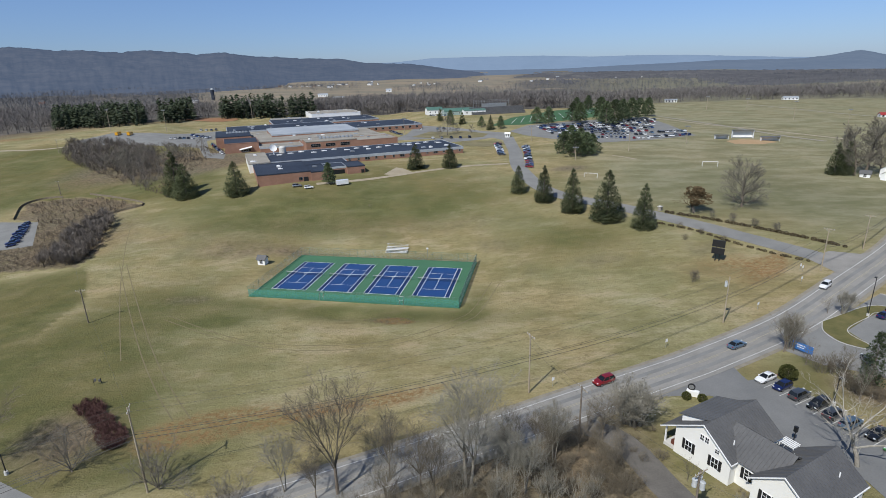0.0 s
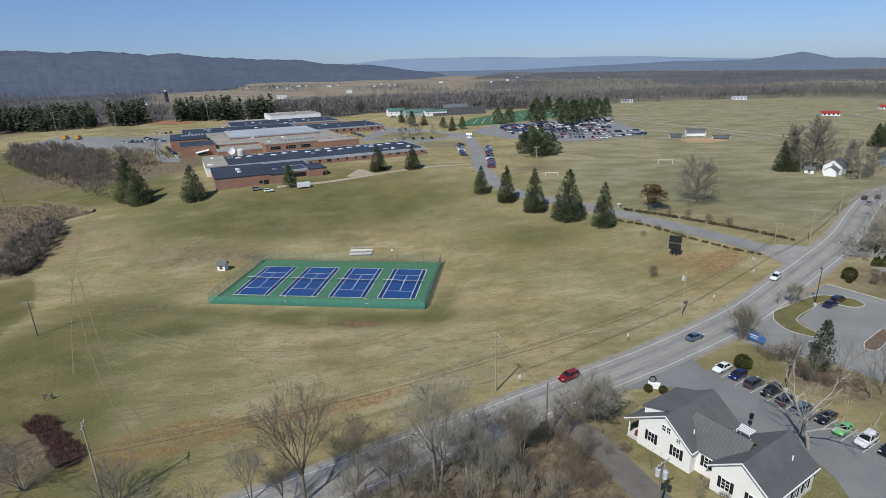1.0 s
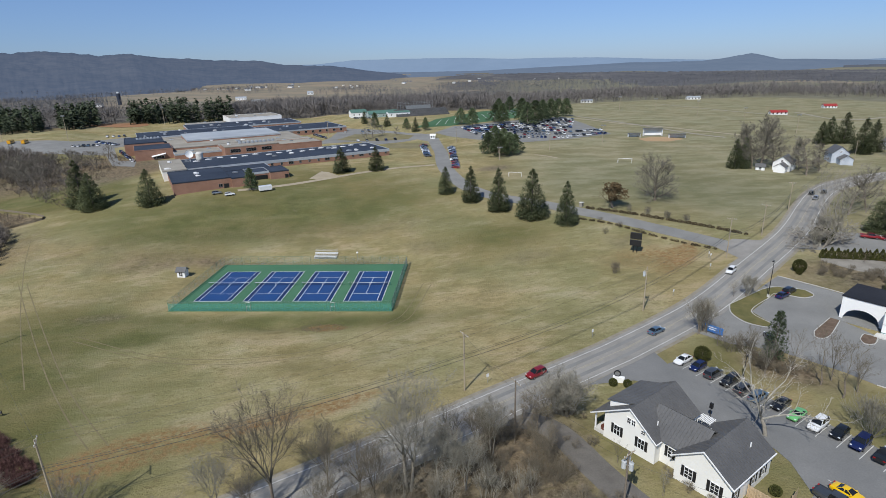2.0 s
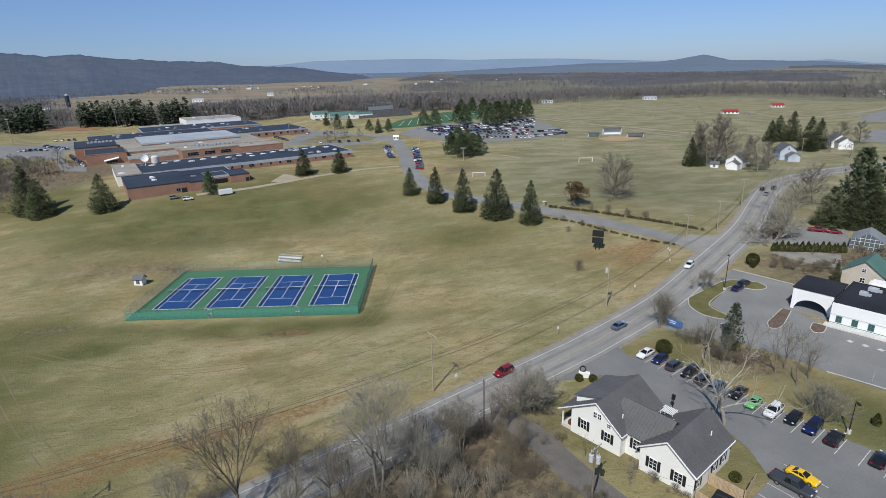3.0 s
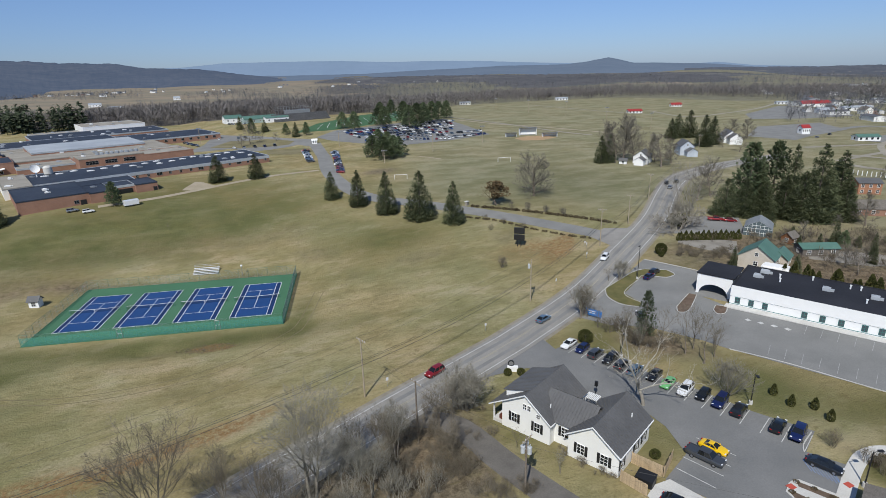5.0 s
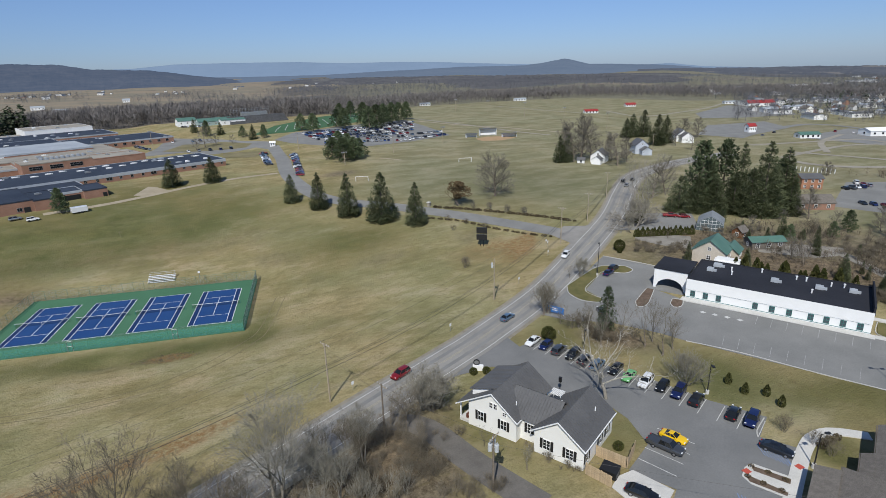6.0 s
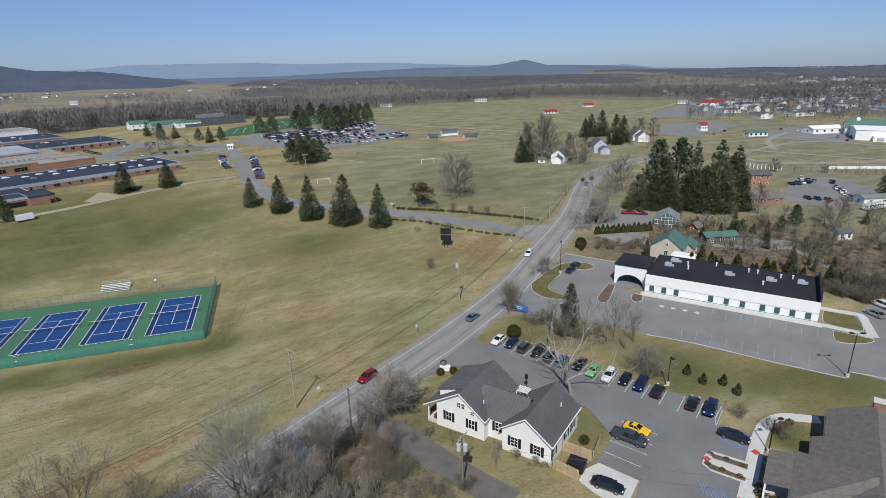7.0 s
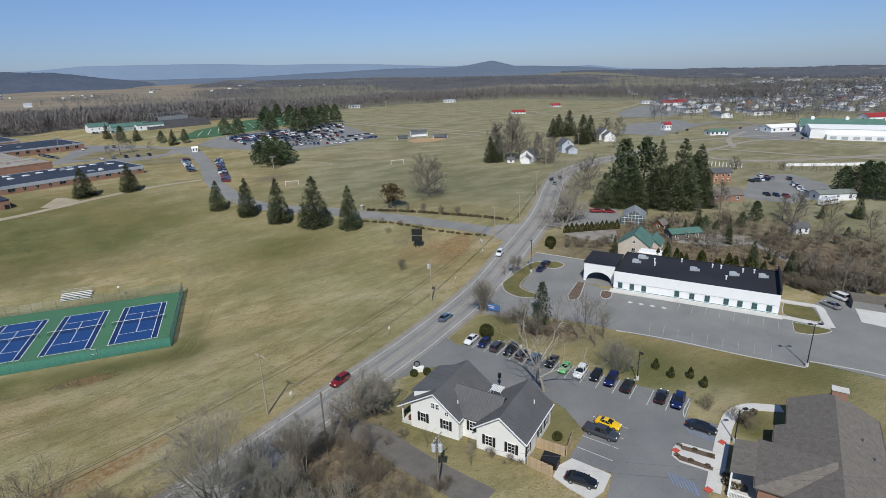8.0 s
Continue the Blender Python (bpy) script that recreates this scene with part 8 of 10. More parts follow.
FULL = "car in the crowded school car park"
_A, _B, _C, _D = (80.98, 383.61), (141.12, 370.63), (186.73, 481.64), (76.07, 435.31)
for k in range(7):
    s = k / 6
    a = tuple(_A[i] + (_D[i] - _A[i]) * s for i in (0, 1))
    b = tuple(_B[i] + (_C[i] - _B[i]) * s for i in (0, 1))
    car_row(a, b, 2.9, bearing(a, b) + 90, "cars in the school car park", FULL, 0.86)
car_row((143.06, 375.89), (176.06, 387.75), 2.8, bearing((143.06, 375.89), (176.06, 387.75)) + 80, "cars in the school car park", FULL)
car_row((151.25, 398.23), (180.9, 405.47), 2.8, bearing((151.25, 398.23), (180.9, 405.47)) + 80, "cars in the school car park", FULL)
car_row((45.75, 278.31), (54.65, 352.27), 2.9, bearing((45.75, 278.31), (54.65, 352.27)) + 70, "cars along the school drive", "car parked along the school drive", 1.0)
car_row((35.34, 315.35), (38.23, 368.77), 2.9, bearing((35.34, 315.35), (38.23, 368.77)) + 90, "cars along the school drive", "car parked along the school drive", 1.0)
car_row((-214.23, 439.38), (-198.18, 448.63), 2.9, 100, "cars behind the school", "car parked in the school yard")
car_row((-210.43, 472.05), (-185.12, 446.77), 2.9, 60, "cars behind the school", "car parked in the school yard")
car_row((-220.67, 510.45), (-202.4, 511.41), 4.5, 100, "cars behind the school", "car parked in the school yard")
car_row((-169.53, 410.58), (-140.71, 356.83), 4.0, 100, "cars behind the school", "car parked beside the gym")
car_row((-41.44, 460.57), (-29.53, 434.82), 2.9, 110, "cars beside the school wing", "car parked beside the school wing")
car_row((-22.66, 412.51), (25.46, 406.26), 6.5, 100, "cars beside the school wing", "car parked beside the school wing", 0.7)
car_row((-18.38, 471.79), (5.57, 467.43), 4.5, 100, "cars beside the school wing", "car parked beside the school wing", 0.8)
car_row((-10.02, 561.94), (6.79, 545.92), 3.2, 100, "cars by the field house", "car parked by the field house", 0.9)
car_row((-173.78, 210.08), (-189.37, 241.3), 2.7, bearing((-173.78, 210.08), (-189.37, 241.3)) - 85, "cars at the meadow's edge", "dark car parked at the meadow's edge", 1.0, paints=("navy", "navy", "black", "navy", "silver", "blue"))
car_row((238.55, 126.54), (243.76, 117.89), 3.0, 60, "cars behind the grove", "car parked behind the conifer grove", 0.9)
car_row((259.49, 145.28), (272.46, 143.04), 3.0, 60, "cars behind the grove", "car parked behind the conifer grove", 0.9)
car_row((272.05, 132.16), (254.28, 115.83), 3.0, 20, "cars behind the grove", "car parked behind the conifer grove", 0.9)
car((157.9, 146.0), -35, "pickup", "red", "red pickup parked by the greenhouse", "cars by the greenhouse")
car((161.6, 142.9), -35, "sedan", "red", "dark red car parked by the greenhouse", "cars by the greenhouse")
car((-68.13, 254.64), 20, "suv", "silver", "silver sport utility by the school wall", near=False)
car((-61.99, 252.1), 15, "suv", "white", "white sport utility by the school wall", near=False)


def bus(at, turn, paint, label, length=9.0):
    b = thing("bus", *at, turn, label, "bus")
    bm = bmesh.new()
    box(bm, -length / 2, length / 2 - 1.0, -1.2, 1.2, 0.5, 2.9)
    bmesh.ops.bevel(bm, geom=bm.edges[:], offset=0.15, segments=2, affect="EDGES")
    box(bm, length / 2 - 1.0, length / 2, -1.0, 1.0, 0.5, 1.6)
    part("body", bm, PAINTS[paint], b)
    for s in (-1, 1):
        for k in range(6):
            bm = bmesh.new()
            x = -length / 2 + 0.7 + k * (length - 2.2) / 6
            box(bm, x, x + 0.95, s * 1.2 - 0.02, s * 1.2 + 0.02, 1.7, 2.4)
            part("window", bm, M_CAR_GLASS, b)
    bm = bmesh.new()
    box(bm, length / 2 - 1.02, length / 2 - 0.97, -1.0, 1.0, 1.65, 2.6)
    part("windscreen", bm, M_CAR_GLASS, b)
    for sx in (-0.3, 0.33):
        for sy in (-1, 1):
            w = new("wheel", TYRE)
            w.parent = b
            w.matrix_basis = pose(sx * length, sy * 1.1, 0.45) @ Matrix.Diagonal((1.3, 1.3, 1.3, 1))


bus((243.26, 102.67), -8, "white", "white minibus parked beside a shelter", 10.5)
bus((-274.36, 475.27), 100, "school_bus_yellow", "yellow school bus in the yard")
bus((-261.18, 469.71), 100, "school_bus_yellow", "yellow school bus in the yard")
_t = thing("cargo_trailer", *(-47.15, 256.99), 22, "white box trailer by the gravel track", "trailer")
_b = bmesh.new()
box(_b, -2.9, 2.9, -1.15, 1.15, 0.5, 2.6)
bmesh.ops.bevel(_b, geom=_b.edges[:], offset=0.08, segments=1, affect="EDGES")
part("body", _b, PAINTS["white"], _t)
for sx in (-0.5, 0.5):
    for sy in (-1, 1):
        _w = new("wheel", TYRE)
        _w.parent, _w.matrix_basis = _t, pose(sx, sy * 1.05, 0.34)

# cars round the fairground hall
for k, (at, turn) in enumerate((((462.97, 219.74), 60), ((475.65, 227.74), 60), ((440.49, 211.75), 20), ((455.12, 225.35), 20), ((479.45, 262.46), 30), ((466.58, 261.84), 30), ((463.45, 273.76), 30), ((392.8, 283.79), 20), ((416.06, 291.2), 20), ((277.26, 149.98), 40), ((277, 146.7), 40), ((276.52, 143.64), 40), ((280.52, 137.63), 40))):
    car(at, turn, "sedan" if k % 3 else "van", ("black", "white", "red", "silver")[k % 4], "car parked near the fairground")


# ---- poles, wires and lamps ----
M_WIRE = plain("dark_cable", (0.03, 0.03, 0.03), 0.6)
M_DRUM = surface("pale_grey_enamel", (0.40, 0.42, 0.43), (0.50, 0.52, 0.53), 0.45, 1.0, 8.0, 0.0)
M_CERAMIC = plain("grey_insulator", (0.5, 0.5, 0.5), 0.3)


def utility_pole(at, height, turn, label, arm=2.4, transformer=0, arm_at=0.35, dark=False, group="poles along the main road"):
    p = thing("utility_pole", *at, turn, label, "utility pole", group)
    bm = bmesh.new()
    rod(bm, (0, 0, -0.5), (0, 0, height), 0.17, 0.11, n=10)
    part("pole", bm, M_BARK if dark else M_WOOD_POLE, p)
    if arm:
        bm = bmesh.new()
        box(bm, -arm / 2, arm / 2, -0.17, -0.06, height - arm_at - 0.12, height - arm_at)
        part("crossarm", bm, M_WOOD_POLE, p)
        for x in (-arm * 0.45, -arm * 0.2, arm * 0.2, arm * 0.45):
            bm = bmesh.new()
            rod(bm, (x, -0.11, height - arm_at), (x, -0.11, height - arm_at + 0.25), 0.06, 0.04)
            part("insulator", bm, M_CERAMIC, p)
        for s in (-1, 1):
            bm = bmesh.new()
            rod(bm, (s * arm * 0.3, -0.12, height - arm_at - 0.06), (0, -0.1, height - arm_at - 0.8), 0.025, n=4)
            part("brace", bm, M_STEEL, p)
    for k in range(transformer):
        bm = bmesh.new()
        x, y, z = 0.52 * math.cos(0.5 + 2.1 * k), 0.52 * math.sin(0.5 + 2.1 * k), height - 2.4 - 0.08 * k
        rod(bm, (x, y, z), (x, y, z + 1.05), 0.31, n=14)
        rod(bm, (x, y, z + 1.05), (x, y, z + 1.12), 0.34, 0.2, n=14)
        for q in (-0.12, 0.12):
            rod(bm, (x + q, y, z + 1.1), (x + q, y, z + 1.42), 0.05, n=6)
        rod(bm, (x, y, z + 0.5), (0, 0, z + 0.5), 0.06, n=5)
        part("transformer", bm, M_DRUM, p, "pale grey drum transformer")
    return p


def wire(a, b, sag=0.6, r=0.022, name="wire", parent=None):
    bm = bmesh.new()
    a, b = Vector(a), Vector(b)
    n = 14
    pts = [a.lerp(b, k / n) - Vector((0, 0, sag * 4 * (k / n) * (1 - k / n))) for k in range(n + 1)]
    w = (b - a).normalized()
    s = w.cross(Vector((0, 0, 1))).normalized()
    u = s.cross(w)
    rings = [[bm.verts.new(p + r * (s * math.cos(1.5708 * k) + u * math.sin(1.5708 * k))) for k in range(4)] for p in pts]
    for p, q in zip(rings, rings[1:]):
        for k in range(4):
            bm.faces.new((p[k], p[(k + 1) % 4], q[(k + 1) % 4], q[k]))
    return part(name, bm, M_WIRE, parent)


POLES = [((-118.0, 24.0), 11.5, 20), ((-45.54, 66.81), 15.07, 20), ((15.3, 88), 12.14, 24), ((64.23, 113.63), 11.41, 32),
         ((104.51, 140.67), 12.4, 42), ((127.21, 155.73), 10.68, 42), ((156.75, 180.41), 10.78, 50), ((262.0, 262.0), 11.0, 20)]
LINES = thing("power_line", *POLES[2][0], 0, "dark overhead cables strung between wooden poles", "power line")
LINES.matrix_basis = Matrix.Identity(4)
for k, (at, h, a) in enumerate(POLES):
    utility_pole(at, h, a + 90, "weathered wooden utility pole with crossarm and insulators", 2.6 if k != 3 else 0, 1 if k == 3 else 0)
for (p, h, a), (q, i, b) in zip(POLES, POLES[1:]):
    za, zb = ground_at(*p), ground_at(*q)
    for off, d, sag, r in ((-1.1, 0.1, 0.7, 0.018), (1.1, 0.1, 0.7, 0.018), (-0.2, 4.2, 1.0, 0.030), (0.2, 4.8, 1.05, 0.038), (0.0, 5.4, 1.1, 0.046)):
        sx, sy = -math.sin(radians(a)) * off, math.cos(radians(a)) * off
        tx, ty = -math.sin(radians(b)) * off, math.cos(radians(b)) * off
        wire((p[0] + sx, p[1] + sy, za + h - d), (q[0] + tx, q[1] + ty, zb + i - d), sag, r, "cable", LINES)
SOUTH = ((20.61, 71.99), 10.47)
HOUSE_POLE = ((30.43, 53.79), 9.44)
utility_pole(SOUTH[0], SOUTH[1], 110, "dark wooden utility pole at the thicket's edge", 2.6, dark=True)
utility_pole(HOUSE_POLE[0], HOUSE_POLE[1], 30, "utility pole with grey transformers beside the house", 2.4, 3, dark=True)
utility_pole((-95.12, 132.69), 9.75, 12, "thin dark utility pole in the open meadow", 2.4, dark=True, group="poles across the meadow")
utility_pole((-204.08, 288.61), 7.33, 12, "thin dark utility pole by the scrub", 1.6, dark=True, group="poles across the meadow")
utility_pole((-279.71, 404.64), 10, 12, "thin utility pole by the gravel track", 1.6, group="poles across the meadow")
for a, b, d in ((POLES[1], ((-95.12, 132.69), 9.75), 0.2), (((-95.12, 132.69), 9.75), ((-204.08, 288.61), 7.33), 0.2)):
    wire((*a[0], ground_at(*a[0]) + a[1] - d), (*b[0], ground_at(*b[0]) + b[1] - d), 1.0, 0.015, "cable", LINES)
for d in (0.2, 1.6):
    wire((*POLES[2][0], ground_at(*POLES[2][0]) + POLES[2][1] - d - 0.3), (*SOUTH[0], ground_at(*SOUTH[0]) + SOUTH[1] - d), 0.5, 0.018, "cable", LINES)
    wire((*SOUTH[0], ground_at(*SOUTH[0]) + SOUTH[1] - d), (*HOUSE_POLE[0], ground_at(*HOUSE_POLE[0]) + HOUSE_POLE[1] - d), 0.6, 0.018, "cable", LINES)
wire((*HOUSE_POLE[0], ground_at(*HOUSE_POLE[0]) + HOUSE_POLE[1] - 1.6), (70.0, 18.0, 16.0), 0.6, 0.018, "cable", LINES)


def lamp_post(at, height, turn, label, heads=1, base=True):
    p = thing("lamp_post", *at, turn, label, "street lamp", "car park lamps")
    bm = bmesh.new()
    rod(bm, (0, 0, 0.5), (0, 0, height), 0.10, 0.07, n=8)
    part("pole", bm, M_BLACK, p)
    bm = bmesh.new()
    rod(bm, (0, 0, -0.3), (0, 0, 0.7), 0.32, 0.30, n=12)
    part("base", bm, M_CONCRETE, p, "pale concrete base")
    for s in (-1, 1)[:heads]:
        bm = bmesh.new()
        rod(bm, (0, 0, height - 0.1), (s * 0.7, 0, height + 0.05), 0.05, n=6)
        box(bm, min(s * 0.6, s * 1.3), max(s * 0.6, s * 1.3), -0.22, 0.22, height, height + 0.16)
        part("lamp_head", bm, M_BLACK, p)


lamp_post((-72.0, 73.2), 5.5, 60, "short black lamp beside the western drive")
lamp_post((105.33, 42.58), 8.82, -35, "tall black twin-headed car park lamp", 2)
lamp_post((75.37, 57.18), 5.88, 60, "short black car park lamp on concrete base")
lamp_post((66.01, 79.42), 5.7, 60, "short black car park lamp on concrete base")
lamp_post((73.04, 36.95), 5.75, 160, "slim black lamp over the footpath")
lamp_post((96.75, 112.76), 9.75, 40, "tall dark car park lamp near the road")
for at, h in (((-291.83, 495.03), 20), ((-233.43, 476.79), 19), ((-198.47, 595.03), 17), ((110.47, 321.56), 11), ((73.12, 295.88), 7), ((303.17, 476.26), 15), ((294.86, 537.13), 13), ((155.4, 347.09), 11), ((271.58, 569.11), 13), ((320.76, 435.29), 12), ((61.3, 371.13), 10), ((-27.73, 434.42), 13), ((314.82, 367.82), 13), ((275.92, 578.61), 13)):
    p = thing("field_light", *at, -10, "tall slim floodlight pole by the sports fields", "floodlight", "sports field lights")
    b = bmesh.new()
    rod(b, (0, 0, -0.4), (0, 0, h), 0.22, 0.14, n=6)
    part("pole", b, M_WOOD_POLE, p)
    b = bmesh.new()
    box(b, -1.6, 1.6, -0.1, 0.1, h - 0.4, h - 0.2)
    for k in range(4):
        box(b, -1.5 + k * 0.8, -0.95 + k * 0.8, -0.3, 0.1, h - 0.15, h + 0.3)
    part("lamp_bank", b, M_STEEL, p)

# ---- signs ----
def build_scoreboard():
    s = thing("message_board", *(81.69, 152.93), -38, "black electronic message board on a dark post", "sign")
    for x in (-0.55, 0.55):
        bm = bmesh.new()
        rod(bm, (x, 0, -0.3), (x, 0, 6.0), 0.12)
        part("post", bm, M_BLACK, s)
    for z0, z1 in ((4.4, 6.5), (2.2, 4.1)):
        bm = bmesh.new()
        box(bm, -1.75, 1.75, -0.25, 0.2, z0, z1)
        bmesh.ops.bevel(bm, geom=bm.edges[:], offset=0.05, segments=1, affect="EDGES")
        part("panel", bm, M_BLACK, s, "black display panel")


build_scoreboard()


def build_blue_sign():
    s = thing("banner_sign", *(72.19, 97.74), -62, "bright blue banner sign on posts by the road", "sign")
    bm = bmesh.new()
    box(bm, -2.0, 2.0, -0.06, 0.06, 0.5, 2.1)
    part("panel", bm, plain("bright_blue_vinyl", (0.02, 0.16, 0.50), 0.4), s)
    for z, w in ((1.6, 1.4), (1.15, 1.0)):
        bm = bmesh.new()
        box(bm, -w, w * 0.4, -0.075, -0.061, z - 0.09, z + 0.09)
        part("text_bar", bm, M_WHITE, s)
    for x in (-1.9, 1.9):
        bm = bmesh.new()
        rod(bm, (x, 0.1, -0.3), (x, 0.1, 2.2), 0.06)
        part("post", bm, M_WHITE, s)


build_blue_sign()


def build_monument():
    s = thing("monument_sign", *(44.06, 84.17), -30, "white stone monument sign with a dark round emblem", "sign")
    bm = bmesh.new()
    box(bm, -1.05, 1.05, -0.35, 0.35, -0.2, 1.15)
    bmesh.ops.bevel(bm, geom=bm.edges[:], offset=0.08, segments=2, affect="EDGES")
    part("stone_base", bm, M_WHITE, s)
    bm = bmesh.new()
    rod(bm, (-0.3, -0.12, 1.75), (-0.3, 0.12, 1.75), 0.62, n=24)
    part("emblem", bm, M_BLACK, s, "dark round emblem")
    bm = bmesh.new()
    rod(bm, (-0.3, -0.14, 1.75), (-0.3, -0.121, 1.75), 0.45, n=20)
    part("emblem_face", bm, M_STEEL, s)


build_monument()
for at in ((99.33, 140.63), (94.4, 133.23), (46.97, 103.41), (75.36, 119.5), (20.11, 89.77), (99.63, 141.99)):
    p = thing("road_sign", *at, 24, "small white road sign on a thin post", "road sign", "roadside signs")
    b = bmesh.new()
    rod(b, (0, 0, -0.3), (0, 0, 1.9), 0.04)
    part("post", b, M_STEEL, p)
    b = bmesh.new()
    box(b, -0.3, 0.3, -0.05, -0.03, 1.3, 2.0)
    part("plate", b, M_WHITE, p)

# ---- tennis fence, nets and furniture ----
def _mesh_screen(name, c, alpha):
    m, t, p = _nodes(name)
    n = _noise(t, 1.2, 4.0)
    t.links.new(_mix(t, n, tuple(v * 0.8 for v in c), tuple(v * 1.2 for v in c)), p.inputs["Base Color"])
    p.inputs["Roughness"].default_value = 0.8
    p.inputs["Alpha"].default_value = alpha
    return m


M_SCREEN = _mesh_screen("green_windscreen_mesh", (0.065, 0.265, 0.20), 0.55)
M_SCREEN_THIN = _mesh_screen("sun_bleached_windscreen_mesh", (0.20, 0.28, 0.20), 0.14)


M_FENCE_STEEL = surface("green_coated_steel", (0.06, 0.15, 0.11), (0.10, 0.20, 0.15), 0.6, 1.0, 20.0, 0.0)


def build_fence():
    f = thing("court_fence", *COURT_MID, COURT_TURN, "chain-link court fence with green windscreens", "fence", z=0.0)
    hx, hy = COURT_HALF
    H = 3.05
    sides = (((-hx, -hy), (hx, -hy), M_SCREEN, 2.3), ((hx, -hy), (hx, hy), M_SCREEN, 3.0), ((hx, hy), (-hx, hy), M_SCREEN_THIN, 2.6), ((-hx, hy), (-hx, -hy), M_SCREEN_THIN, 2.8))
    for (a, b, m, sh) in sides:
        va, vb = Vector((*a, 0)), Vector((*b, 0))
        n = round((vb - va).length / 3.05)
        for k in range(n):
            bm = bmesh.new()
            p = va.lerp(vb, k / n)
            rod(bm, (p.x, p.y, -0.3), (p.x, p.y, H), 0.04, n=6)
            part("post", bm, M_FENCE_STEEL, f)
        bm = bmesh.new()
        for z in (H, 0.08):
            rod(bm, (va.x, va.y, z), (vb.x, vb.y, z), 0.03, n=5)
        part("rail", bm, M_FENCE_STEEL, f)
        # windscreen panels hung between the posts, slightly slack
        w = (vb - va).normalized()
        out = Vector((w.y, -w.x, 0)) * 0.06
        steps = n * 3
        bm = bmesh.new()
        cols = []
        for k in range(steps + 1):
            p = va.lerp(vb, k / steps) + out * (1 + 0.8 * math.sin(k * 2.1))
            top = sh + (0.0 if k % 3 == 0 else -0.05 - 0.04 * math.sin(k * 5.3))
            cols.append([bm.verts.new((p.x, p.y, z)) for z in (0.12, top * 0.5, top)])
        for p, q in zip(cols, cols[1:]):
            for j in (0, 1):
                bm.faces.new((p[j], q[j], q[j + 1], p[j + 1]))
        part("windscreen", bm, m, f, "green mesh windscreen" if m is M_SCREEN else "faded see-through mesh")
        # chain link
        verts, faces = [], []
        length = (vb - va).length
        for k in range(int(length / 0.3)):
            for s in (1, -1):
                x0 = k * 0.3
                x1 = x0 + s * (H - 0.1)
                x1c = min(max(x1, 0), length)
                z1 = 0.08 + (H - 0.1) * abs(x1c - x0) / (H - 0.1)
                p, q = va + w * x0 + Vector((0, 0, 0.08)), va + w * x1c + Vector((0, 0, z1))
                limb(verts, faces, p, q, 0.006, 0.006, 3)
        ob = new("chain_link", mesh_from("chain_link", verts, faces, M_STEEL))
        ob.parent = f
        ob["kind"] = "stuff"
    for x in (-9.0, 14.5):
        bm = bmesh.new()
        for a, b in (((x, -hy - 0.12, 0), (x, -hy - 0.12, 2.6)), ((x + 1.2, -hy - 0.12, 0), (x + 1.2, -hy - 0.12, 2.6)), ((x, -hy - 0.12, 2.6), (x + 1.2, -hy - 0.12, 2.6)), ((x, -hy - 0.12, 1.3), (x + 1.2, -hy - 0.12, 1.3))):
            rod(bm, a, b, 0.045, n=6)
        part("gate_frame", bm, M_STEEL, f)


build_fence()
M_NET = _mesh_screen("black_net", (0.02, 0.025, 0.02), 0.28)
for k in range(4):
    cx = -27.43 + 5.485 + k * 14.63
    a = radians(COURT_TURN)
    net = thing("tennis_net", COURT_MID[0] + cx * math.cos(a), COURT_MID[1] + cx * math.sin(a), COURT_TURN, "tennis net with white band on green posts", "tennis net", "tennis nets", z=0.027)
    for s in (-1, 1):
        b = bmesh.new()
        rod(b, (s * 6.4, 0, 0), (s * 6.4, 0, 1.1), 0.05)
        part("net_post", b, M_TEAL, net)
    b = bmesh.new()
    cols = [[b.verts.new((x, 0, z)) for z in (0.03, 1.07 - 0.16 * (1 - (abs(x) / 6.4) ** 1.5))] for x in np.linspace(-6.35, 6.35, 13)]
    for p, q in zip(cols, cols[1:]):
        b.faces.new((p[0], q[0], q[1], p[1]))
    part("net", b, M_NET, net)
    b = bmesh.new()
    xs = np.linspace(-6.35, 6.35, 13)
    for p, q in zip(xs, xs[1:]):
        rod(b, (p, 0, 1.07 - 0.16 * (1 - (abs(p) / 6.4) ** 1.5)), (q, 0, 1.07 - 0.16 * (1 - (abs(q) / 6.4) ** 1.5)), 0.045, n=4)
    part("net_band", b, M_WHITE, net)
    b = bmesh.new()
    box(b, -0.03, 0.03, -0.02, 0.02, 0, 0.91)
    part("centre_strap", b, M_WHITE, net)

gable_house("equipment_shed", (-61.45, 175.52), -12, 2.6, 2.4, 2.2, 3.2, M_WHITE, M_ROOF_GREY, "small white equipment shed by the courts", "shed", cols=1)


